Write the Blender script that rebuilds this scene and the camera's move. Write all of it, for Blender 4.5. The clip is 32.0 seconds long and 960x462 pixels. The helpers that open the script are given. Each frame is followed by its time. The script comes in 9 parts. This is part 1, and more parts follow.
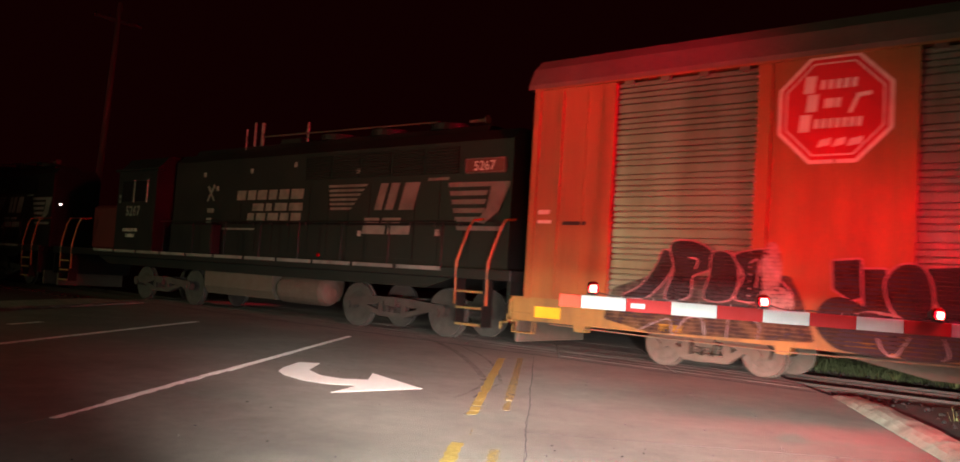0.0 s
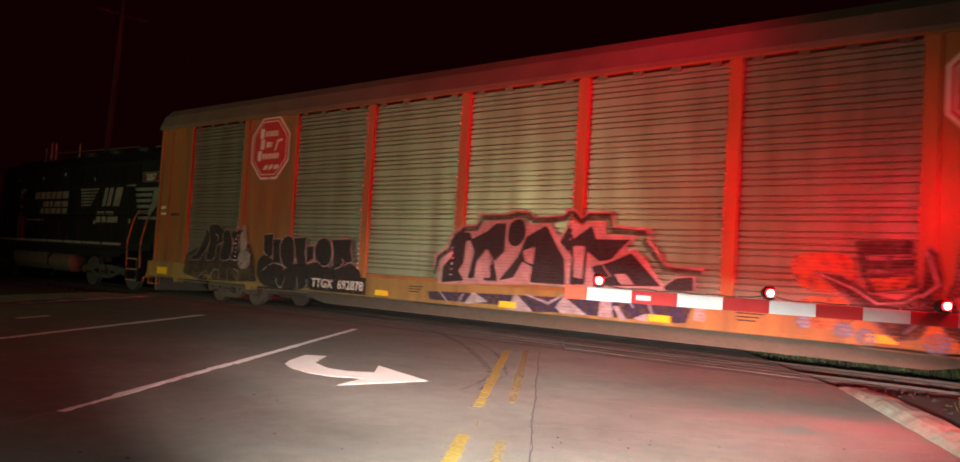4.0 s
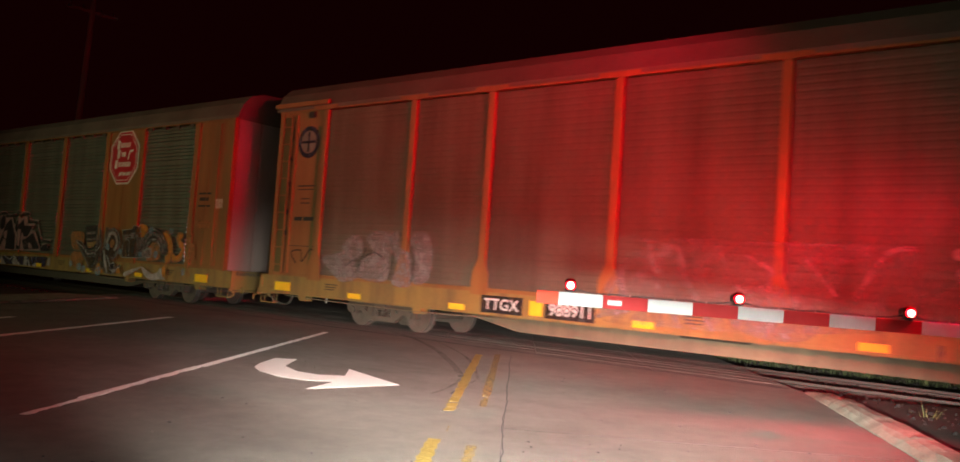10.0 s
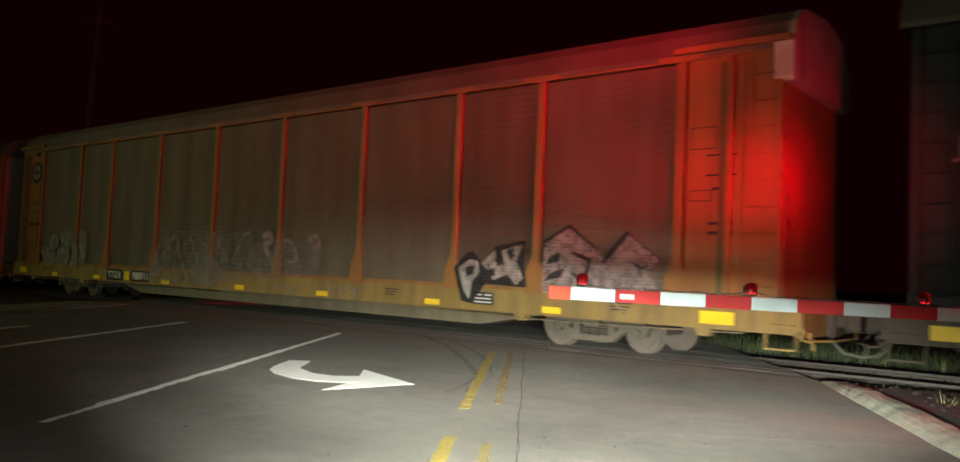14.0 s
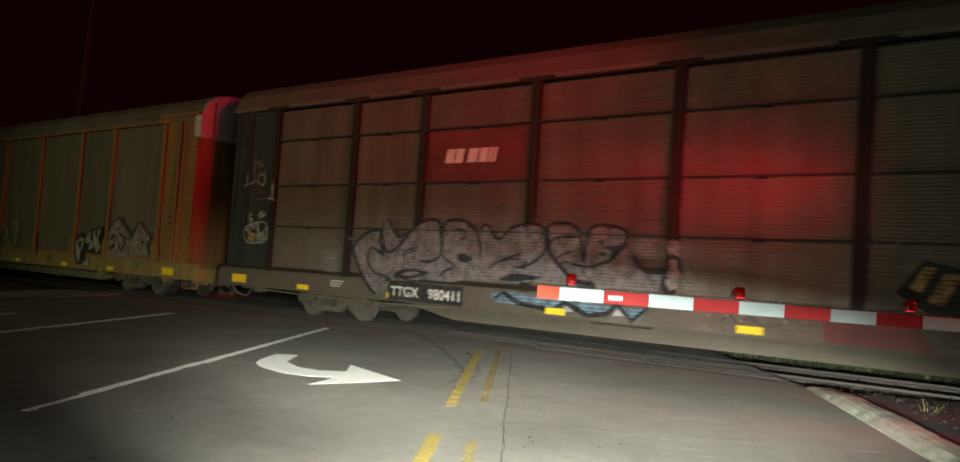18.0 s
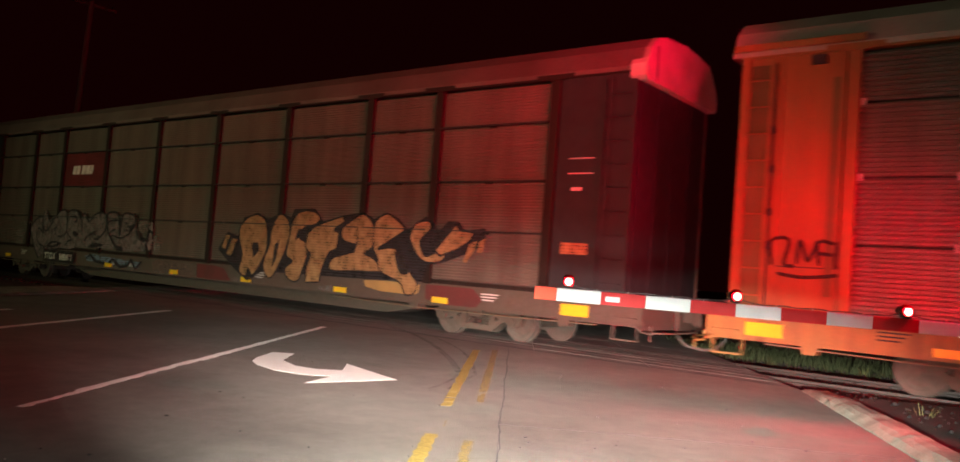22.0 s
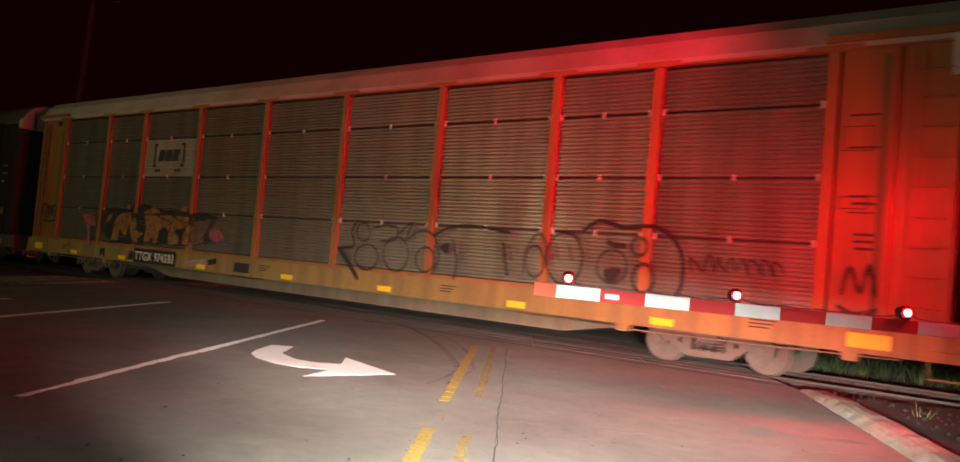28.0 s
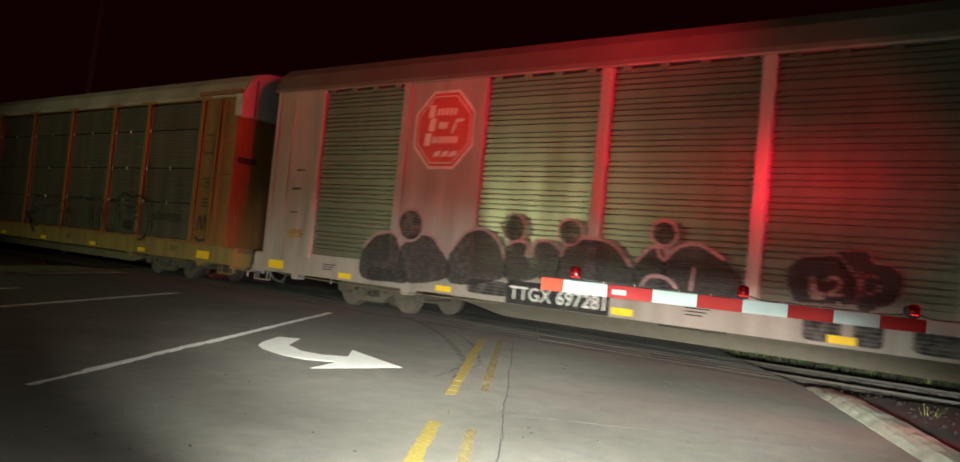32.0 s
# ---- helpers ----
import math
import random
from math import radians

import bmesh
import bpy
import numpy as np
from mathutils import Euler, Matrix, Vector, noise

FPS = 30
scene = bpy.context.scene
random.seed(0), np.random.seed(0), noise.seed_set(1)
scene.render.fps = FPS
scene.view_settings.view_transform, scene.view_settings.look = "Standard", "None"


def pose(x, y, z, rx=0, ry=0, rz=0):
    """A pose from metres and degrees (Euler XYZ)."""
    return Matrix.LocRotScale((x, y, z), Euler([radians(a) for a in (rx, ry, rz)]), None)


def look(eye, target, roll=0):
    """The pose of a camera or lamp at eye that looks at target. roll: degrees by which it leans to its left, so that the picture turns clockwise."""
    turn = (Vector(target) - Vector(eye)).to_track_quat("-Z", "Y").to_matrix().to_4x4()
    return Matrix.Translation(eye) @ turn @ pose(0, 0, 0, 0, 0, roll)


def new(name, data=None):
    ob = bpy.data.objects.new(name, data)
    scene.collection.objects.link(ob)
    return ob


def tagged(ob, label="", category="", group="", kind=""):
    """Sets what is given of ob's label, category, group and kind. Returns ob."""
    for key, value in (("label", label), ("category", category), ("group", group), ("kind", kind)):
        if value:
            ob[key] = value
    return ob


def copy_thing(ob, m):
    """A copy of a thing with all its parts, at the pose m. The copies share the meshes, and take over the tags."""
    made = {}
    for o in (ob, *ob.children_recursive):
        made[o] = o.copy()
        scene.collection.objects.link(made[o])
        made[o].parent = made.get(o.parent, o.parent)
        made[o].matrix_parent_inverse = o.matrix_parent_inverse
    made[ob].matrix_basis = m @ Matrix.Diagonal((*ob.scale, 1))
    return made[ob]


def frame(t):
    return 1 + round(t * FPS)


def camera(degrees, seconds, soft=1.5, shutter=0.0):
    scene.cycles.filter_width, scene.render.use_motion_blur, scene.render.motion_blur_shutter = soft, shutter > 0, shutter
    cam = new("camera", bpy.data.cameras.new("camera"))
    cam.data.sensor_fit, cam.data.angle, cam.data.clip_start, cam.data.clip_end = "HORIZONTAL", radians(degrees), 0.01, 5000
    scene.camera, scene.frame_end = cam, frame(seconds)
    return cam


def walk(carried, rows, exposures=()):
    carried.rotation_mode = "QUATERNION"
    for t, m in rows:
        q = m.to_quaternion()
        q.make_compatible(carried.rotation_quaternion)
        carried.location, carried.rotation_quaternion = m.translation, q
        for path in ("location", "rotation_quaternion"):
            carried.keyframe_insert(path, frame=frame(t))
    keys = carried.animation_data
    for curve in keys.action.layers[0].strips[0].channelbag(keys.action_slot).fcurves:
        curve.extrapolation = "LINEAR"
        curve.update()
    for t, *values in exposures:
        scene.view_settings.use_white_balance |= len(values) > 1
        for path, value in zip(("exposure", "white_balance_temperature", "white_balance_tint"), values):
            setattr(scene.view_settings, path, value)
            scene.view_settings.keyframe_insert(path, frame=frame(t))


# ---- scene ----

# ---------------------------------------------------------------- camera
cam = camera(61.2, 32.0, soft=1.6, shutter=0.6)
EYE = 1.274
# seconds, yaw, pitch, roll of a camera that is held still in the hand at a driver's eye
TURNS = [
    (0.0, 39.54, 3.39, -3.66), (0.5, 39.59, 3.32, -3.53), (1.0, 39.66, 3.23, -3.41), (1.5, 39.75, 3.12, -3.32), (2.0, 39.84, 3.00, -3.25),
    (2.5, 39.93, 2.90, -3.21), (3.0, 40.01, 2.84, -3.25), (3.5, 40.04, 2.81, -3.33), (5.5, 39.29, 3.06, -3.84), (6.0, 39.09, 3.09, -3.77),
    (6.5, 38.94, 3.10, -3.70), (7.0, 38.86, 3.10, -3.66), (7.5, 38.83, 3.10, -3.67), (8.0, 38.77, 3.14, -3.73), (8.5, 38.63, 3.21, -3.78),
    (9.0, 38.40, 3.28, -3.79), (9.5, 38.17, 3.29, -3.83), (10.0, 37.97, 3.24, -3.92), (10.5, 37.82, 3.16, -4.00), (11.0, 37.73, 3.06, -4.03),
    (11.5, 37.73, 2.98, -3.98), (12.0, 37.84, 2.93, -3.75), (12.5, 38.06, 2.92, -3.34), (13.0, 38.34, 2.96, -2.92), (13.5, 38.60, 3.00, -2.61),
    (14.0, 38.78, 3.01, -2.43), (14.5, 38.88, 3.02, -2.39), (16.5, 38.33, 3.02, -3.51), (17.0, 38.22, 2.98, -3.67), (17.5, 38.11, 2.94, -3.74),
    (18.0, 38.03, 2.92, -3.78), (18.5, 37.98, 2.90, -3.82), (19.0, 37.99, 2.87, -3.85), (19.5, 38.01, 2.84, -3.92), (20.0, 38.00, 2.85, -4.03),
    (20.5, 37.95, 2.87, -4.14), (21.0, 37.90, 2.91, -4.22), (21.5, 37.86, 2.93, -4.28), (22.0, 37.84, 2.94, -4.32), (22.5, 37.85, 2.94, -4.36),
    (23.0, 37.85, 2.94, -4.39), (23.5, 37.84, 2.93, -4.42), (24.0, 37.84, 2.90, -4.48), (24.5, 37.85, 2.86, -4.60), (25.0, 37.87, 2.81, -4.72),
    (25.5, 37.87, 2.75, -4.81), (27.5, 37.80, 2.65, -5.07), (28.0, 37.83, 2.63, -5.07), (28.5, 37.86, 2.60, -5.06), (29.0, 37.92, 2.57, -5.04),
    (29.5, 38.00, 2.53, -5.05), (30.0, 38.07, 2.48, -5.11), (30.5, 38.12, 2.42, -5.24), (31.0, 38.18, 2.35, -5.39), (31.5, 38.26, 2.27, -5.52),
    (32.0, 38.34, 2.17, -5.64),
]
FLASHES = [0.79 + 1.489 * n for n in range(-1, 22)]       # when the gate's lamps come on; each stays on for 0.68 s
NEUTRAL, REDDENED = (0.0, 6500, 12), (-0.02, 6900, 27)       # the picture turns redder while they shine into the lens


def switched(starts, ends, first, on, off):
    """Rows of (seconds, value) that jump to on at the starts and back to off at the ends, from one thirtieth of a second to the next."""
    rows = [(0.0, first)]
    state = first
    for t, v in sorted([(round(a * 30) / 30, on) for a in starts] + [(round(b * 30) / 30, off) for b in ends], key=lambda r: r[0]):
        if 0.03 < t < 31.99 and v != state:
            if t - 1 / 30 > rows[-1][0] + 0.01:
                rows.append((t - 1 / 30, state))
            rows.append((t, v))
            state = v
    rows.append((32.0, state))
    return rows


GATE_ENDS = [0.034] + [a + 0.69 for a in FLASHES[1:]]
TINTS = [(t, *v) for t, v in switched(FLASHES, GATE_ENDS, REDDENED, REDDENED, NEUTRAL)]
walk(cam, [(t, pose(0, 0, EYE, 90 + p, r, y)) for t, y, p, r in TURNS], TINTS)

# road axes: F along the road towards the rails, R across it to the right
F = Vector((-0.577, 0.817, 0)).normalized()
R = Vector((F.y, -F.x, 0))


def on_road(a, b, z=0.0):
    """The place a metres ahead of the eye and b metres to its right."""
    return F * a + R * b + Vector((0, 0, z))


SIDE, RAIL_NEAR, RAIL_FAR = 12.30, 13.05, 14.49      # the train's near side and the two rails, in y
PITCH_END = 26.95                                    # length of a car's body


def travel(t):
    """Metres that the train has gone at t seconds."""
    return 3.39288 * t + 0.0226284 * t ** 2 - 4.86781e-4 * t ** 3 + 6.13863e-6 * t ** 4


# ---------------------------------------------------------------- world and lights
world = bpy.data.worlds.new("night")
world.use_nodes = True
world.node_tree.nodes["Background"].inputs[0].default_value = (1.0, 0.06, 0.08, 1)
world.node_tree.nodes["Background"].inputs[1].default_value = 0.0045
scene.world = world


def spot(name, eye, target, power, colour, degrees, blend, size):
    lamp = bpy.data.lights.new(name, "SPOT")
    lamp.energy, lamp.color, lamp.spot_size, lamp.spot_blend, lamp.shadow_soft_size = power, colour, radians(degrees), blend, size
    ob = new(name, lamp)
    ob.matrix_world = look(eye, target)
    return ob


HEAD = (0.92, 1.0, 0.89)
for b, aside, width, wing, spill in ((-0.25, -0.9, 5.5, -3.2, 300), (1.05, 1.5, 6.6, 0.8, 160)):          # the low beams of the car that waits: wide and flat
    beam = spot("headlight_beam", on_road(2.0, b, 0.68), on_road(9.6, b - 0.35, -0.26), 5100, HEAD, 31, 1.0, 0.2)
    beam.scale = (2.7, 1, 1)
    flat_beam = spot("headlight_beam", on_road(2.0, b, 0.66), on_road(10.5, b + aside - 0.2, -0.05), 9800, HEAD, 8.5, 1.0, 0.1)
    flat_beam.scale = (width, 1, 1)
    spot("headlight_spill", on_road(2.0, b, 0.68), on_road(4.0, b + wing, -0.3), spill, HEAD, 140, 1.0, 0.2)
# an unseen lamp across the road, behind the view, added for the greenish light on the train
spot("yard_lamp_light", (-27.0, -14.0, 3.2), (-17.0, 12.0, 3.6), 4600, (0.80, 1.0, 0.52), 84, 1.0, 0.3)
MAST = on_road(7.6, 5.35)
RED = (1.0, 0.004, 0.042)
spot("flasher_beam", MAST + R * 0.38 - F * 0.24 + Vector((0, 0, 2.75)), on_road(10.2, 1.9, 0.0), 620, RED, 96, 1.0, 0.1)
FAR_MAST = Vector((-21.5, 19.0, 0))
spot("flasher_beam", FAR_MAST + Vector((-0.35, -0.30, 2.6)), (-22.6, 15.4, 0.0), 420, RED, 30, 1.0, 0.06)
# the crossing's flashing lamps: place, aim, power, cone, width of the beam against its height, and whether it shines with the gate's lamps
CROSSING_LAMPS = (
    (MAST - R * 0.38 + F * 0.16 + Vector((0, 0, 2.86)), (-5.0, 12.3, 2.9), 3100, 17, 2.0, False),
    (MAST + R * 0.38 + F * 0.16 + Vector((0, 0, 2.76)), (-3.9, 12.3, 2.40), 1100, 22, 2.4, True),
    (MAST - R * 2.70 + Vector((0, 0, 5.75)), (-9.6, 12.3, 5.2), 3000, 25, 2.5, False),
    (MAST - R * 0.2 - F * 0.3 + Vector((0, 0, 2.90)), tuple(on_road(8.4, 1.0)), 1700, 80, 1.0, True),
    (MAST - R * 0.55 + F * 0.16 + Vector((0, 0, 2.76)), (-12.5, 12.3, 3.1), 1900, 34, 1.0, False),
    (MAST + R * 0.55 + F * 0.16 + Vector((0, 0, 2.96)), (-12.5, 12.3, 3.1), 3600, 34, 1.0, True),
    (MAST - R * 2.00 + Vector((0, 0, 5.75)), (-10.0, 12.3, 5.2), 3400, 25, 2.5, True),
)
for eye, aim, power, degrees, wide, _ in CROSSING_LAMPS:
    narrow = degrees < 30
    spot("flasher_beam", eye, aim, power * (0.55 if narrow else 1.0), RED, degrees, 1.0, 0.03).scale = (wide, 1, 1)
    if narrow:          # the soft skirt of the beam, and what the lens throws wide
        spot("flasher_beam", eye, aim, power * 0.5, RED, degrees * 1.75, 1.0, 0.03).scale = (min(wide, 1.7), 1, 1)
        spot("flasher_spill", eye, aim, power * 0.22, RED, 76, 1.0, 0.03)


# ---------------------------------------------------------------- materials
def material(name, colour, rough=0.7, metal=0.0, vary=0.25, scale=3.0, grain=40.0, bump=0.15, dirt=None, dirt_amount=0.5, stretch=(1, 1, 1), island=0.0, coat=0.0):
    """A painted, rusty or mineral surface: base colour, stains at one scale, grain and relief at another."""
    m = bpy.data.materials.new(name)
    m.use_nodes = True
    n, l = m.node_tree.nodes, m.node_tree.links
    bsdf = n["Principled BSDF"]
    bsdf.inputs["Metallic"].default_value = metal
    if coat:
        bsdf.inputs["Coat Weight"].default_value = coat
    co = n.new("ShaderNodeTexCoord")
    mp = n.new("ShaderNodeMapping")
    mp.inputs["Scale"].default_value = stretch
    l.new(co.outputs["Object"], mp.inputs[0])
    big, fine = n.new("ShaderNodeTexNoise"), n.new("ShaderNodeTexNoise")
    big.inputs["Scale"].default_value, big.inputs["Detail"].default_value = scale, 6
    fine.inputs["Scale"].default_value, fine.inputs["Detail"].default_value = grain, 4
    l.new(mp.outputs[0], big.inputs["Vector"])
    l.new(co.outputs["Object"], fine.inputs["Vector"])
    ramp = n.new("ShaderNodeValToRGB")
    ramp.color_ramp.elements[0].position, ramp.color_ramp.elements[1].position = 0.38, 0.72
    l.new(big.outputs["Fac"], ramp.inputs[0])
    mix = n.new("ShaderNodeMix")
    mix.data_type = "RGBA"
    d = dirt if dirt else tuple(c * (1 - vary) * 0.8 for c in colour)
    mix.inputs["A"].default_value = (*colour, 1)
    mix.inputs["B"].default_value = (*d, 1)
    amount = n.new("ShaderNodeMath")
    amount.operation = "MULTIPLY"
    amount.inputs[1].default_value = dirt_amount
    l.new(ramp.outputs[0], amount.inputs[0])
    l.new(amount.outputs[0], mix.inputs["Factor"])
    hsv = n.new("ShaderNodeHueSaturation")
    l.new(mix.outputs["Result"], hsv.inputs["Color"])
    val = n.new("ShaderNodeMapRange")
    val.inputs["To Min"].default_value, val.inputs["To Max"].default_value = 1 - vary, 1 + vary
    l.new(fine.outputs["Fac"], val.inputs["Value"])
    out = val.outputs[0]
    if island:
        info = n.new("ShaderNodeObjectInfo")
        rnd = n.new("ShaderNodeMapRange")
        rnd.inputs["To Min"].default_value, rnd.inputs["To Max"].default_value = 1 - island, 1 + island
        l.new(info.outputs["Random"], rnd.inputs["Value"])
        mul = n.new("ShaderNodeMath")
        mul.operation = "MULTIPLY"
        l.new(out, mul.inputs[0])
        l.new(rnd.outputs[0], mul.inputs[1])
        out = mul.outputs[0]
    l.new(out, hsv.inputs["Value"])
    l.new(hsv.outputs[0], bsdf.inputs["Base Color"])
    rr = n.new("ShaderNodeMapRange")
    rr.inputs["To Min"].default_value, rr.inputs["To Max"].default_value = max(0.05, rough - 0.12), min(1, rough + 0.12)
    l.new(big.outputs["Fac"], rr.inputs["Value"])
    l.new(rr.outputs[0], bsdf.inputs["Roughness"])
    if bump:
        bp = n.new("ShaderNodeBump")
        bp.inputs["Strength"].default_value, bp.inputs["Distance"].default_value = bump, 0.01
        l.new(fine.outputs["Fac"], bp.inputs["Height"])
        l.new(bp.outputs[0], bsdf.inputs["Normal"])
    return m


def spray(name, colour, cover=0.9, vary=0.2, ribs=0.5, patch=5.0):
    """Paint from a can, worn thin in patches so that the sheet shows through."""
    m = material(name, colour, 0.75, 0, vary, 1.6, 22, 0.1)
    n, l = m.node_tree.nodes, m.node_tree.links
    noise_a, co = n.new("ShaderNodeTexNoise"), n.new("ShaderNodeTexCoord")
    noise_a.inputs["Scale"].default_value, noise_a.inputs["Detail"].default_value, noise_a.inputs["Roughness"].default_value = patch, 8, 0.7
    l.new(co.outputs["Object"], noise_a.inputs["Vector"])
    rng = n.new("ShaderNodeMapRange")
    rng.inputs["From Min"].default_value, rng.inputs["From Max"].default_value = 0.36, 0.60
    rng.inputs["To Min"].default_value, rng.inputs["To Max"].default_value = min(1.0, cover + 0.15), max(0.0, cover - 0.35)
    l.new(noise_a.outputs["Fac"], rng.inputs["Value"])
    # the paint lies on the ribs of the sheets and is thin in the grooves
    wave, lines, both = n.new("ShaderNodeTexWave"), n.new("ShaderNodeMapRange"), n.new("ShaderNodeMath")
    wave.bands_direction = "Z"
    wave.inputs["Scale"].default_value, wave.inputs["Distortion"].default_value = 5.2, 0.3
    l.new(co.outputs["Object"], wave.inputs["Vector"])
    lines.inputs["From Max"].default_value, lines.inputs["To Min"].default_value = 0.32, ribs
    l.new(wave.outputs["Fac"], lines.inputs["Value"])
    both.operation = "MULTIPLY"
    l.new(rng.outputs[0], both.inputs[0])
    l.new(lines.outputs[0], both.inputs[1])
    l.new(both.outputs[0], n["Principled BSDF"].inputs["Alpha"])
    return m


def glow(name, colour, strength):
    m = bpy.data.materials.new(name)
    m.use_nodes = True
    b = m.node_tree.nodes["Principled BSDF"]
    b.inputs["Base Color"].default_value = (*colour, 1)
    b.inputs["Emission Color"].default_value, b.inputs["Emission Strength"].default_value = (*colour, 1), strength
    return m


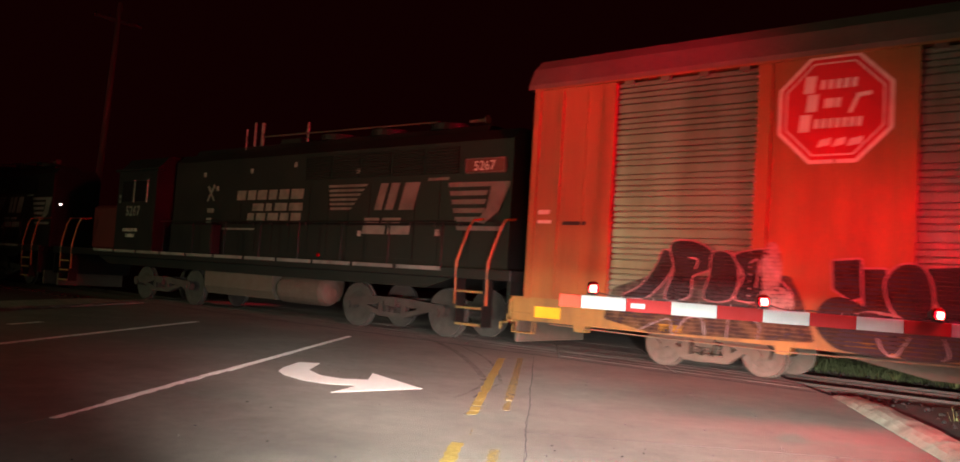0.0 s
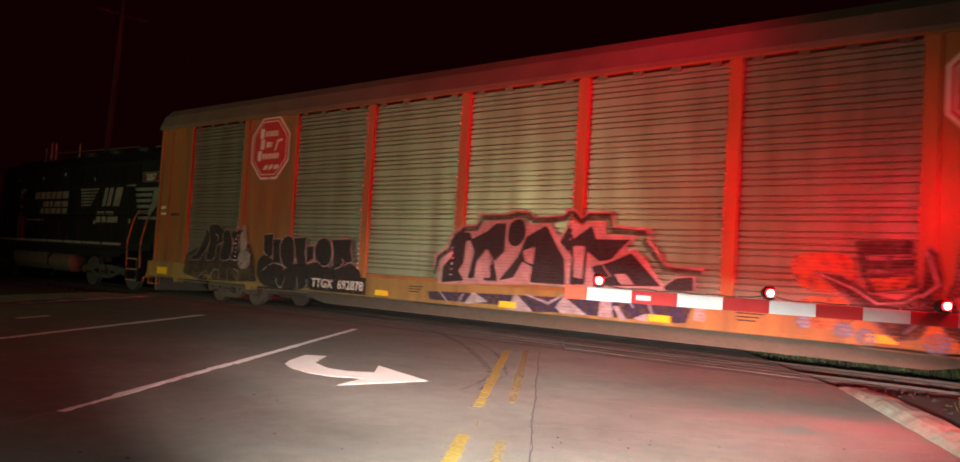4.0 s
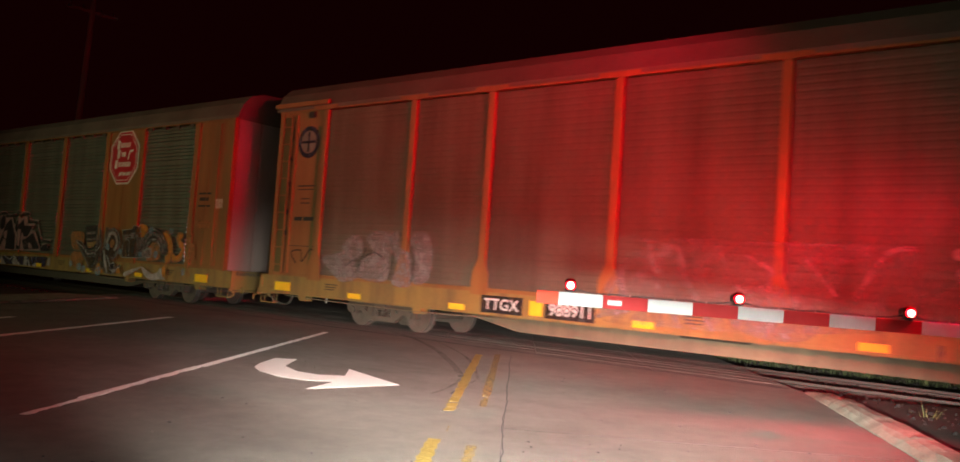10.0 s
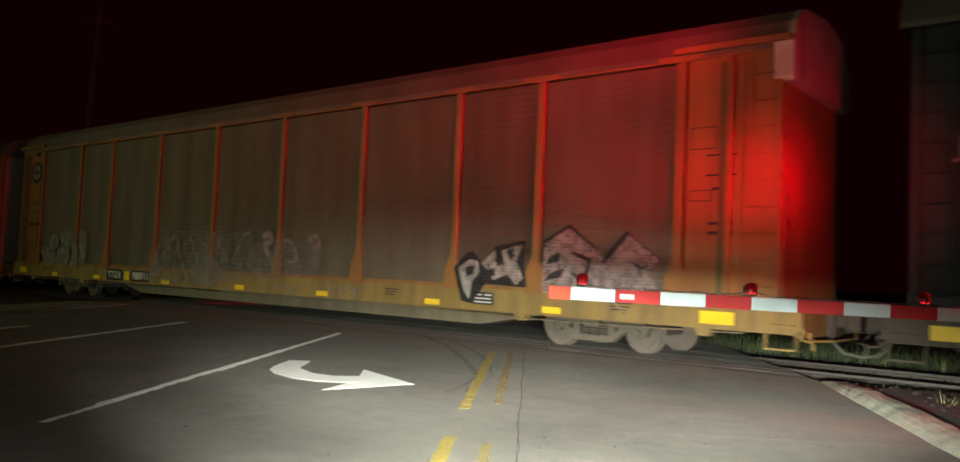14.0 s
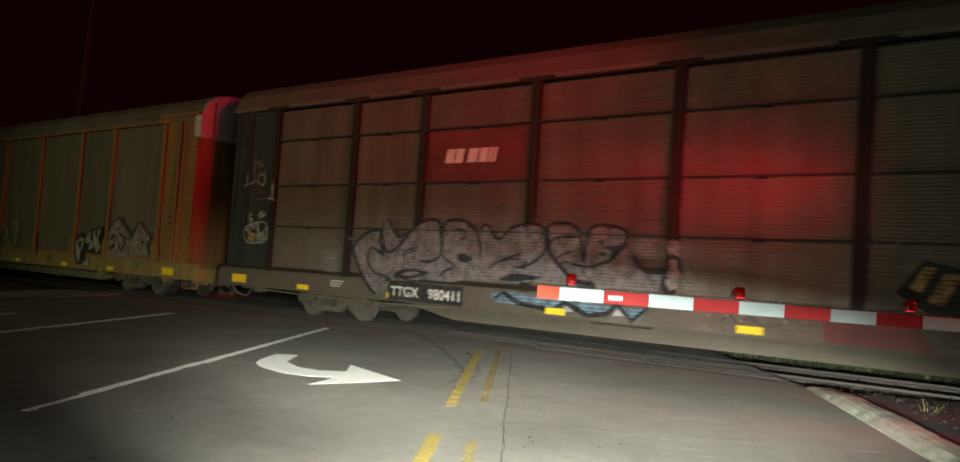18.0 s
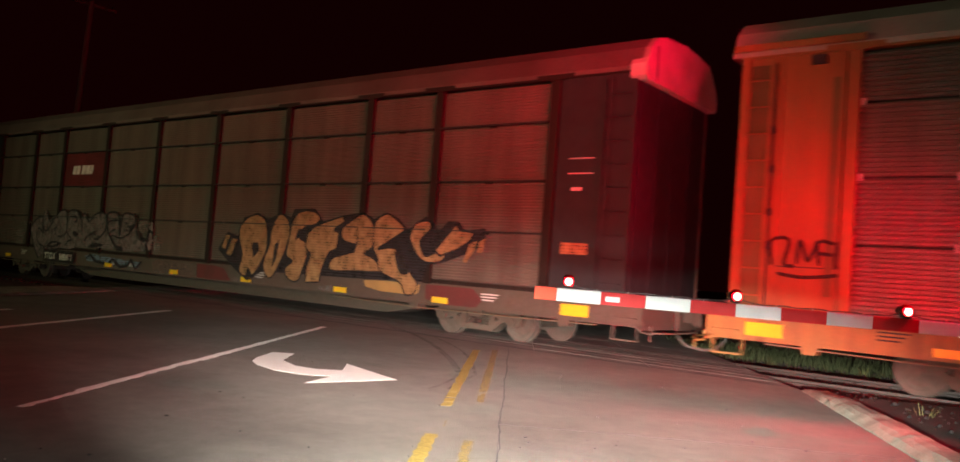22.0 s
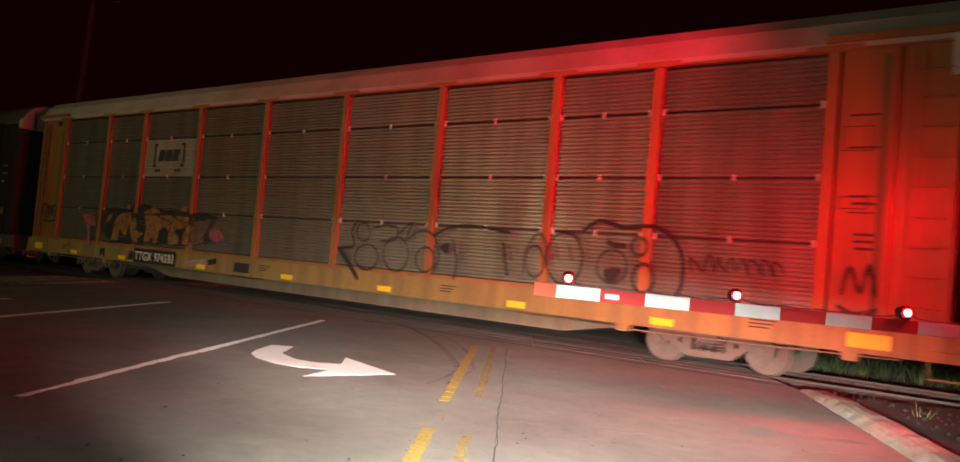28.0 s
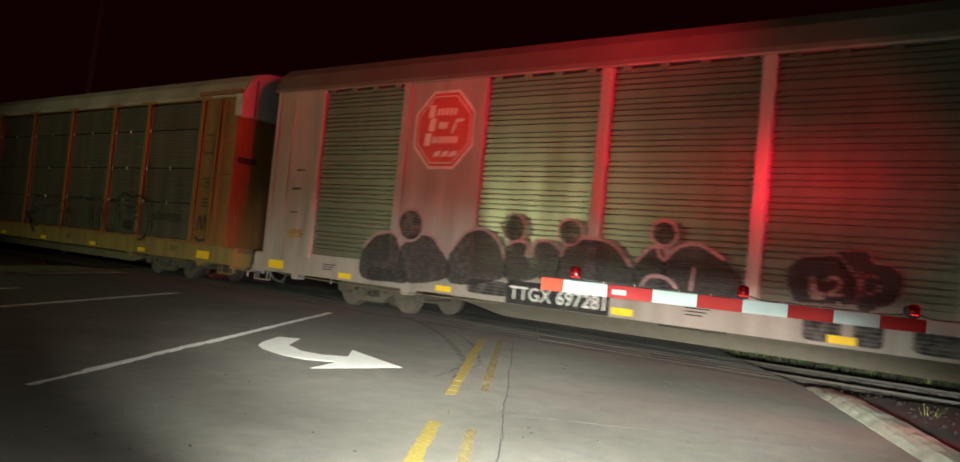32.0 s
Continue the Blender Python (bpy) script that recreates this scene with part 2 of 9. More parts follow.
DOWN = (2.5, 1, 0.35)     # stains that run down a side
M = {
    "chalk": spray("faded pale spray paint", (0.40, 0.37, 0.33), 0.82, ribs=0.82),
    "haze_pale": spray("chalky remains of pale paint", (0.30, 0.28, 0.26), 0.34, ribs=0.82),
    "faint": spray("very faded pale spray paint", (0.30, 0.27, 0.25), 0.52, ribs=0.82),
    "faint_pink": spray("very faded pinkish spray paint", (0.36, 0.27, 0.26), 0.78, ribs=0.82),
    "pink_grey": spray("pinkish grey spray paint", (0.33, 0.25, 0.24), 0.8, ribs=0.82),
    "spray_black": spray("black spray paint", (0.016, 0.015, 0.018), 1.2, ribs=0.85),
    "spray_navy": spray("navy spray paint", (0.03, 0.03, 0.075), 0.95, ribs=1.0),
    "spray_white": spray("white spray paint", (0.46, 0.45, 0.45), 0.9, ribs=0.8),
    "spray_rose": spray("rose spray paint", (0.45, 0.27, 0.27), 1.05, ribs=0.8),
    "spray_tan": spray("tan orange spray paint", (0.45, 0.275, 0.115), 0.92, ribs=0.78),
    "spray_rust": spray("rust orange spray paint", (0.38, 0.165, 0.06), 0.92, ribs=0.8),
    "spray_mauve": spray("mauve grey spray paint", (0.22, 0.187, 0.185), 0.85, ribs=0.75),
    "spray_blue": spray("light blue spray paint", (0.18, 0.30, 0.40), 0.75),
    "spray_pink": spray("pink spray paint", (0.55, 0.12, 0.16), 0.7),
    "spray_smoke": spray("smoky dark spray paint", (0.03, 0.027, 0.027), 0.88, ribs=0.75),
    "letter_grey": material("old pale lettering", (0.22, 0.21, 0.18), 0.7, 0, 0.2, 3, 30, 0.1, (0.08, 0.08, 0.07), 0.8),
    "tyre_mark": spray("tyre rubber on concrete", (0.06, 0.056, 0.05), 0.34, ribs=1.0),
    "concrete": material("road concrete", (0.168, 0.152, 0.128), 0.92, 0, 0.30, 0.9, 90, 1.0, (0.118, 0.105, 0.088), 0.7, island=0.05),
    "asphalt": material("panel concrete", (0.175, 0.163, 0.142), 0.9, 0, 0.3, 2, 60, 0.7, (0.10, 0.092, 0.08), 0.7, (0.5, 3, 1)),
    "joint": material("joint filler", (0.02, 0.02, 0.02), 0.9),
    "kerb": material("kerb concrete", (0.30, 0.285, 0.225), 0.9, 0, 0.25, 2.5, 30, 0.7, (0.17, 0.155, 0.12), 0.75),
    "soil": material("soil", (0.045, 0.036, 0.028), 0.95, 0, 0.5, 1.5, 25, 1.0),
    "ballast": material("ballast stone", (0.026, 0.021, 0.019), 0.95, 0, 0.5, 6, 30, 0.8, island=0.4),
    "white_line": material("white road paint", (0.92, 0.92, 0.87), 0.6, 0, 0.05, 6, 110, 1.0, (0.80, 0.79, 0.73), 0.4),
    "yellow_line": spray("yellow road paint", (0.46, 0.335, 0.06), 0.92, ribs=1.0, patch=26.0),
    "yellow_worn": spray("yellow road paint worn thin", (0.40, 0.285, 0.07), 0.66, ribs=1.0, patch=22.0),
    "rail": material("rail steel", (0.035, 0.028, 0.024), 0.5, 0.4, 0.2, 3, 30, 0.2, (0.05, 0.032, 0.022), 0.7),
    "tie": material("tie wood", (0.03, 0.025, 0.02), 0.95, 0, 0.3, 3, 30, 0.6, island=0.3),
    "tie_pale": material("weathered pole wood", (0.13, 0.11, 0.09), 0.9, 0, 0.3, 2, 30, 0.4, (0.07, 0.06, 0.05), 0.7, (4, 4, 0.3)),
    "arm_white": material("white sheeting", (0.41, 0.49, 0.48), 0.7, 0, 0.06, 4, 90, 0.05),
    "arm_red": material("red sheeting", (0.33, 0.006, 0.006), 0.75, 0, 0.08, 4, 90, 0.05),
    "arm_orange": material("faded red sheeting", (0.62, 0.055, 0.02), 0.75, 0, 0.08, 4, 90, 0.05),
    "black": material("black paint", (0.018, 0.018, 0.018), 0.6, 0, 0.3, 3, 40, 0.1),
    "red_glass": material("red lens", (0.22, 0.004, 0.006), 0.15, 0, 0.1, 3, 40, 0.0, coat=1.0),
    "galv": material("galvanised steel", (0.29, 0.298, 0.245), 0.40, 0.68, 0.14, 0.8, 30, 0.12, (0.15, 0.13, 0.10), 0.75, DOWN, 0.10),
    "galv_dull": material("dull galvanised steel", (0.23, 0.20, 0.168), 0.34, 0.7, 0.14, 0.8, 30, 0.12, (0.15, 0.12, 0.09), 0.75, DOWN, 0.08),
    "brown_sheet": material("grimy brown sheet", (0.13, 0.105, 0.075), 0.7, 0.1, 0.2, 0.7, 25, 0.15, (0.075, 0.055, 0.04), 0.8, DOWN, 0.08),
    "grey_sheet": material("weathered grey sheet", (0.23, 0.205, 0.175), 0.40, 0.55, 0.15, 0.8, 30, 0.15, (0.13, 0.10, 0.08), 0.8, DOWN, 0.08),
    "cp_sheet": material("brown grey sheet", (0.145, 0.118, 0.092), 0.68, 0.1, 0.15, 0.8, 30, 0.15, (0.08, 0.062, 0.048), 0.8, DOWN, 0.07),
    "orange": material("orange yellow paint", (0.28, 0.125, 0.033), 0.55, 0, 0.16, 0.9, 30, 0.1, (0.17, 0.068, 0.02), 0.75, DOWN, 0.05),
    "olive": material("olive stained paint", (0.12, 0.10, 0.028), 0.7, 0, 0.2, 1.5, 30, 0.1, (0.07, 0.055, 0.02), 0.8, DOWN),
    "yellow": material("yellow car paint", (0.285, 0.188, 0.052), 0.65, 0, 0.2, 1.3, 30, 0.1, (0.15, 0.10, 0.045), 0.85, DOWN, 0.05),
    "pale": material("pale pinkish grey paint", (0.37, 0.315, 0.28), 0.6, 0, 0.14, 0.9, 30, 0.1, (0.20, 0.16, 0.135), 0.7, DOWN, 0.05),
    "pale_sheet": material("faded pale sheet", (0.34, 0.31, 0.27), 0.62, 0.1, 0.15, 0.8, 30, 0.15, (0.2, 0.17, 0.14), 0.7, DOWN),
    "loco_mark": material("dirty white engine paint", (0.20, 0.195, 0.175), 0.7, 0, 0.2, 2.5, 40, 0.1, (0.07, 0.066, 0.06), 0.7),
    "brown_paint": material("dark brown paint", (0.026, 0.017, 0.014), 0.6, 0, 0.2, 1, 30, 0.1),
    "roof": material("dirty roof sheet", (0.16, 0.13, 0.11), 0.7, 0.2, 0.2, 0.8, 20, 0.15, (0.09, 0.07, 0.055), 0.8),
    "roof_pale": material("pale roof sheet", (0.42, 0.38, 0.34), 0.65, 0.1, 0.15, 0.8, 20, 0.12, (0.22, 0.18, 0.15), 0.7),
    "belly": material("dirty tan underframe", (0.18, 0.14, 0.085), 0.8, 0, 0.2, 1.2, 25, 0.2, (0.12, 0.095, 0.065), 0.85, DOWN),
    "lining": material("dim inside", (0.06, 0.058, 0.05), 0.8, 0, 0.3, 1, 10, 0.1),
    "truck": material("truck iron", (0.095, 0.076, 0.057), 0.85, 0, 0.3, 4, 25, 0.4, (0.09, 0.07, 0.05), 0.8),
    "wheel": material("dusty wheel", (0.098, 0.076, 0.06), 0.8, 0.1, 0.25, 5, 25, 0.3, (0.08, 0.06, 0.045), 0.8),
    "tread": material("polished wheel tread", (0.50, 0.47, 0.43), 0.35, 0.9, 0.1, 5, 30, 0.1),
    "sill_tan": spray("pinkish tan paint", (0.19, 0.14, 0.11), 0.62, ribs=1.0),
    "sill_red": material("dark red paint", (0.13, 0.024, 0.022), 0.7, 0, 0.3, 2.5, 30, 0.2, (0.07, 0.03, 0.026), 0.8),
    "sill_yellow": material("yellow ochre paint", (0.44, 0.28, 0.09), 0.7, 0, 0.2, 3, 30, 0.2, (0.34, 0.21, 0.08), 0.8),
    "spray_orange": spray("bright orange spray paint", (0.60, 0.23, 0.03), 0.95, ribs=0.82),
    "olive_faded": spray("faded brown spray paint", (0.17, 0.11, 0.07), 0.8, ribs=0.8),
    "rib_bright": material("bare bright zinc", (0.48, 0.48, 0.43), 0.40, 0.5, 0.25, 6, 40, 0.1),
    "chalk_worn": spray("worn white spray paint", (0.29, 0.265, 0.25), 0.68, ribs=0.85),
    "smoke_thin": spray("thin smoky dark spray paint", (0.040, 0.034, 0.033), 1.0, ribs=0.85, patch=12.0),
    "spray_haze": spray("thin dark spray haze", (0.05, 0.045, 0.045), 0.35),
    "steel": material("bright steel", (0.55, 0.53, 0.5), 0.3, 1.0, 0.1, 5, 30, 0.1),
    "reflector": material("yellow reflector", (0.95, 0.62, 0.02), 0.4, 0, 0.05, 5, 40, 0.05),
    "cap_white": material("pale end sheet", (0.55, 0.52, 0.48), 0.65, 0, 0.15, 2.0, 30, 0.15, (0.34, 0.29, 0.25), 0.7),
    "mark_white": material("stencil white", (0.72, 0.71, 0.66), 0.7, 0, 0.1, 4, 40, 0.1, (0.45, 0.42, 0.36), 0.5),
    "mark_black": material("stencil black", (0.02, 0.02, 0.022), 0.7, 0, 0.2, 4, 40, 0.1),
    "sign_red": material("emblem red", (0.50, 0.015, 0.022), 0.5, 0, 0.1, 2, 40, 0.05),
    "sheet_red": material("dull red sheet", (0.17, 0.02, 0.02), 0.6, 0, 0.15, 1, 30, 0.1, (0.08, 0.015, 0.014), 0.7),
    "loco": material("locomotive black", (0.010, 0.011, 0.011), 0.5, 0, 0.25, 1.2, 25, 0.1, (0.02, 0.0175, 0.015), 0.6),
    "loco_red": material("dark red frame paint", (0.12, 0.012, 0.010), 0.55, 0, 0.2, 1, 25, 0.1),
    "loco_truck": material("oily truck iron", (0.05, 0.042, 0.036), 0.8, 0, 0.3, 4, 25, 0.4, (0.03, 0.026, 0.022), 0.8),
    "hand_orange": material("orange rail paint", (0.30, 0.085, 0.015), 0.5, 0, 0.1, 4, 40, 0.05),
    "hose": material("dusty rubber", (0.10, 0.09, 0.075), 0.85, 0, 0.25, 6, 40, 0.2, (0.05, 0.045, 0.04), 0.7),
    "glass": material("dark window", (0.01, 0.012, 0.012), 0.1, 0, 0.0, 4, 40, 0.0, coat=0.5),
    "grass": material("grass", (0.045, 0.062, 0.02), 0.85, 0, 0.4, 2, 20, 0.2, (0.045, 0.042, 0.02), 0.5),
    "weed": material("weed leaf", (0.13, 0.15, 0.05), 0.7, 0, 0.3, 3, 30, 0.2),
}
M["brown_paint"].node_tree.nodes["Principled BSDF"].inputs["Specular IOR Level"].default_value = 0.15
M["loco"].node_tree.nodes["Principled BSDF"].inputs["Specular IOR Level"].default_value = 0.2


def weather(m, blotch, low, pits):
    """Blotches of dirt and fine dark pits over a mineral surface."""
    n, l = m.node_tree.nodes, m.node_tree.links
    bsdf = n["Principled BSDF"]
    co, patch, pit = n.new("ShaderNodeTexCoord"), n.new("ShaderNodeTexNoise"), n.new("ShaderNodeTexVoronoi")
    patch.inputs["Scale"].default_value, patch.inputs["Detail"].default_value, patch.inputs["Roughness"].default_value = blotch, 10, 0.72
    pit.inputs["Scale"].default_value = pits
    l.new(co.outputs["Object"], patch.inputs["Vector"])
    l.new(co.outputs["Object"], pit.inputs["Vector"])
    shade, dots, both, mul = n.new("ShaderNodeMapRange"), n.new("ShaderNodeMapRange"), n.new("ShaderNodeMath"), n.new("ShaderNodeVectorMath")
    shade.inputs["From Min"].default_value, shade.inputs["From Max"].default_value = 0.34, 0.62
    shade.inputs["To Min"].default_value, shade.inputs["To Max"].default_value = low, 1.12
    dots.inputs["From Min"].default_value, dots.inputs["From Max"].default_value, dots.inputs["To Min"].default_value = 0.05, 0.30, 0.72
    l.new(patch.outputs["Fac"], shade.inputs["Value"])
    l.new(pit.outputs["Distance"], dots.inputs["Value"])
    both.operation, mul.operation = "MULTIPLY", "SCALE"
    l.new(shade.outputs[0], both.inputs[0])
    l.new(dots.outputs[0], both.inputs[1])
    l.new(bsdf.inputs["Base Color"].links[0].from_socket, mul.inputs[0])
    l.new(both.outputs[0], mul.inputs["Scale"])
    l.new(mul.outputs[0], bsdf.inputs["Base Color"])


weather(M["concrete"], 4.5, 0.84, 70)
weather(M["asphalt"], 1.6, 0.6, 40)
weather(M["kerb"], 3.0, 0.65, 60)
LIT = glow("lit red lens", (1.0, 0.15, 0.10), 30.0)
LIT_RIM = glow("lit rim of a red lens", (1.0, 0.006, 0.012), 14.0)
LIT_BACK = glow("lit red lens of the rails' side", (1.0, 0.004, 0.02), 22000.0)


# ---------------------------------------------------------------- mesh helpers
def finish(name, bm, mat):
    mesh = bpy.data.meshes.new(name)
    bm.to_mesh(mesh)
    bm.free()
    for m in (mat if isinstance(mat, (list, tuple)) else [mat]):
        mesh.materials.append(M[m] if isinstance(m, str) else m)
    return mesh


def part(name, bm, mat, parent, label="", at=None):
    ob = new(name, finish(name, bm, mat))
    ob.parent = parent
    if at is not None:
        ob.matrix_basis = at
    if label:
        ob["label"] = label
    return ob


def again(ob, at):
    """One more of a part on the same mesh."""
    o = new(ob.name.split(".")[0], ob.data)
    o.parent = ob.parent
    o.matrix_basis = at
    if "label" in ob:
        o["label"] = ob["label"]
    return o


def thing(name, label, category, group="", at=None, kind=""):
    ob = new(name)
    ob.empty_display_size = 0.3
    if at is not None:
        ob.matrix_basis = at
    return tagged(ob, label, category, group, kind)


def box(x0, x1, y0, y1, z0, z1, bm=None, bevel=0.0):
    bm = bm or bmesh.new()
    v = [bm.verts.new((x, y, z)) for x in (x0, x1) for y in (y0, y1) for z in (z0, z1)]
    made = [bm.faces.new([v[i] for i in q]) for q in ((0, 1, 3, 2), (4, 6, 7, 5), (0, 4, 5, 1), (2, 3, 7, 6), (0, 2, 6, 4), (1, 5, 7, 3))]
    if bevel:
        edges = {e for f in made for e in f.edges}
        bmesh.ops.bevel(bm, geom=list(edges), offset=bevel, segments=1, affect="EDGES", profile=0.5)
    return bm


def tube(points, radius, bm=None, sides=6):
    """A bent rod through the points."""
    bm = bm or bmesh.new()
    pts = [Vector(p) for p in points]
    rings = []
    for i, p in enumerate(pts):
        d = (pts[min(i + 1, len(pts) - 1)] - pts[max(i - 1, 0)]).normalized()
        q = d.to_track_quat("Z", "Y")
        rings.append([bm.verts.new(p + q @ Vector((radius * math.cos(2 * math.pi * k / sides), radius * math.sin(2 * math.pi * k / sides), 0))) for k in range(sides)])
    for a, b in zip(rings, rings[1:]):
        for k in range(sides):
            bm.faces.new((a[k], a[(k + 1) % sides], b[(k + 1) % sides], b[k]))
    bm.faces.new(rings[0][::-1])
    bm.faces.new(rings[-1])
    return bm


def lathe(profile, axis="Y", sides=28, bm=None, centre=(0, 0, 0)):
    """A turned body: profile of (along, radius)."""
    bm = bm or bmesh.new()
    rings = []
    for along, r in profile:
        ring = []
        for k in range(sides):
            c, s = r * math.cos(2 * math.pi * k / sides), r * math.sin(2 * math.pi * k / sides)
            p = (c, along, s) if axis == "Y" else ((along, c, s) if axis == "X" else (c, s, along))
            ring.append(bm.verts.new(Vector(p) + Vector(centre)))
        rings.append(ring)
    for a, b in zip(rings, rings[1:]):
        for k in range(sides):
            bm.faces.new((a[k], a[(k + 1) % sides], b[(k + 1) % sides], b[k]))
    bm.faces.new(rings[0][::-1])
    bm.faces.new(rings[-1])
    bmesh.ops.recalc_face_normals(bm, faces=bm.faces[:])
    return bm


def slab(points, z0, z1, bm=None):
    """A flat plate with the outline points (x, y), between two heights."""
    bm = bm or bmesh.new()
    lo, hi = [bm.verts.new((p[0], p[1], z0)) for p in points], [bm.verts.new((p[0], p[1], z1)) for p in points]
    n = len(points)
    bm.faces.new(hi)
    bm.faces.new(lo[::-1])
    for i in range(n):
        bm.faces.new((lo[i], lo[(i + 1) % n], hi[(i + 1) % n], hi[i]))
    bmesh.ops.recalc_face_normals(bm, faces=bm.faces[:])
    return bm


def plate(points, y0, y1, bm=None):
    """An upright plate with the outline points (x, z), between two depths."""
    bm = bm or bmesh.new()
    a, b = [bm.verts.new((p[0], y0, p[1])) for p in points], [bm.verts.new((p[0], y1, p[1])) for p in points]
    n = len(points)
    bm.faces.new(a)
    bm.faces.new(b[::-1])
    for i in range(n):
        bm.faces.new((a[i], b[i], b[(i + 1) % n], a[(i + 1) % n]))
    bmesh.ops.recalc_face_normals(bm, faces=bm.faces[:])
    return bm


def upright(points, z0, z1):
    """A post with the plan outline points (x, y)."""
    return slab(points, z0, z1)


def beam_x(points, x0, x1, bm=None):
    """A bar along x with the cross-section points (y, z)."""
    bm = bm or bmesh.new()
    a, b = [bm.verts.new((x0, *p)) for p in points], [bm.verts.new((x1, *p)) for p in points]
    n = len(points)
    bm.faces.new(a)
    bm.faces.new(b[::-1])
    for i in range(n):
        bm.faces.new((a[i], b[i], b[(i + 1) % n], a[(i + 1) % n]))
    bmesh.ops.recalc_face_normals(bm, faces=bm.faces[:])
    return bm


def clip(poly, nx, ny, d):
    """The part of a polygon where nx x + ny y <= d."""
    out = []
    for i, p in enumerate(poly):
        q = poly[(i + 1) % len(poly)]
        dp, dq = nx * p[0] + ny * p[1] - d, nx * q[0] + ny * q[1] - d
        if dp <= 0:
            out.append(p)
        if dp * dq < 0:
            k = dp / (dp - dq)
            out.append((p[0] + k * (q[0] - p[0]), p[1] + k * (q[1] - p[1])))
    return out


def lettering(text, height, squeeze=1.0):
    """The outline of a line of text as a flat mesh in x and z, its lower left corner at the origin."""
    cu = bpy.data.curves.new("text", "FONT")
    cu.body, cu.size, cu.space_character = text, height * 1.4, 1.05
    cu.offset = height * 0.02
    ob = bpy.data.objects.new("text", cu)
    scene.collection.objects.link(ob)
    bpy.context.view_layer.update()
    me = bpy.data.meshes.new_from_object(ob.evaluated_get(bpy.context.evaluated_depsgraph_get()))
    bpy.data.objects.remove(ob)
    bm = bmesh.new()
    bm.from_mesh(me)
    bpy.data.meshes.remove(me)
    for v in bm.verts:
        v.co = Vector((v.co.x * squeeze, 0, v.co.y))
    return bm


# ---------------------------------------------------------------- ground, road and crossing
CROSS_A, CROSS_B = 11.86, 15.75          # the y of the two edges of the crossing
ground = tagged(new("ground", finish("ground", slab([(-900, -700), (900, -700), (900, 900), (-900, 900)], -0.6, -0.22), "soil")), "dark bare soil beside the road and rails", "ground", kind="structure")

road = thing("road", "grey jointed concrete road with worn lane lines", "road", kind="structure")


def strip_of_road(a0, a1, b0, b1):
    return [tuple(on_road(a, b)[:2]) for a, b in ((a0, b0), (a0, b1), (a1, b1), (a1, b0))]


LANES = [(-11.0, -7.18), (-7.18, -3.73), (-3.73, -0.05), (-0.05, 4.0)]
part("bedding", slab(clip(strip_of_road(-14, 40, -11.0, 4.0), 0, 1, CROSS_A), -0.5, -0.006), "joint", road, "dark joint filler")
part("bedding", slab(clip(strip_of_road(0, 70, -11.0, 4.0), 0, -1, -CROSS_B), -0.5, -0.006), "joint", road, "dark joint filler")
for lane, (b0, b1) in enumerate(LANES):
    for i in range(-3, 14):
        a0 = 2.45 + 4.55 * i + (0.0, 0.3, -0.2, 0.0)[lane]
        gap = 0.0006
        poly = strip_of_road(a0 + gap, a0 + 4.55 - gap, b0 + 0.002, b1 - 0.002)
        for piece in (clip(poly, 0, 1, CROSS_A - 0.03), clip(poly, 0, -1, -CROSS_B - 0.03)):
            if len(piece) > 2:
                part("slab", slab(piece, -0.2, 0.0), "concrete", road)

crack = [(3.0 + 0.16 * i, -0.05 + 0.006 * math.sin(i * 1.7) + 0.012 * math.sin(i * 0.41) + 0.004 * math.sin(i * 3.1)) for i in range(66)]
part("crack", slab([tuple(on_road(a, b - 0.004)[:2]) for a, b in crack] + [tuple(on_road(a, b + 0.004)[:2]) for a, b in crack[::-1]], -0.002, 0.002), "joint", road, "dark wavy crack along the joint")
for a in (2.45, 7.0):
    rows = [(a + 0.004 * math.sin(i * 1.3) + 0.003 * math.sin(i * 3.7), -0.05 + 0.1 * i) for i in range(41)]
    rows = [r for r in rows if r[1] < 3.35]
    part("joint", slab([tuple(on_road(a - 0.003, b)[:2]) for a, b in rows] + [tuple(on_road(a + 0.003, b)[:2]) for a, b in rows[::-1]], -0.002, 0.0015), "joint", road, "dark joint across the lane")
part("edge_joint", slab(clip(clip(strip_of_road(-10, 60, -11.0, 3.9), 0, 1, CROSS_A + 0.02), 0, -1, -CROSS_A + 0.05), -0.002, 0.0014), "joint", road, "dark joint beside the crossing panels")
crossing = thing("crossing", "worn concrete crossing panels between the rails, with dark gaps", "crossing", kind="structure")


def deck(y0, y1, name="panel"):
    for i in range(9):
        poly = strip_of_road(-10, 60, -12.2 + 1.80 * i, -12.2 + 1.80 * (i + 1) - 0.012)
        poly = clip(clip(poly, 0, 1, y1), 0, -1, -y0)
        if len(poly) > 2:
            part(name, slab(poly, -0.2, random.uniform(-0.003, 0.0)), "asphalt", crossing)


for y0, y1 in ((CROSS_A, 12.20), (12.23, 12.60), (12.66, RAIL_NEAR - 0.06), (RAIL_NEAR + 0.12, 13.44), (13.48, 14.10), (14.14, RAIL_FAR - 0.12)):
    deck(y0, y1)
deck(RAIL_FAR + 0.045, CROSS_B)

track = thing("track", "rusty railway rails on wooden ties in ballast", "track", kind="structure")


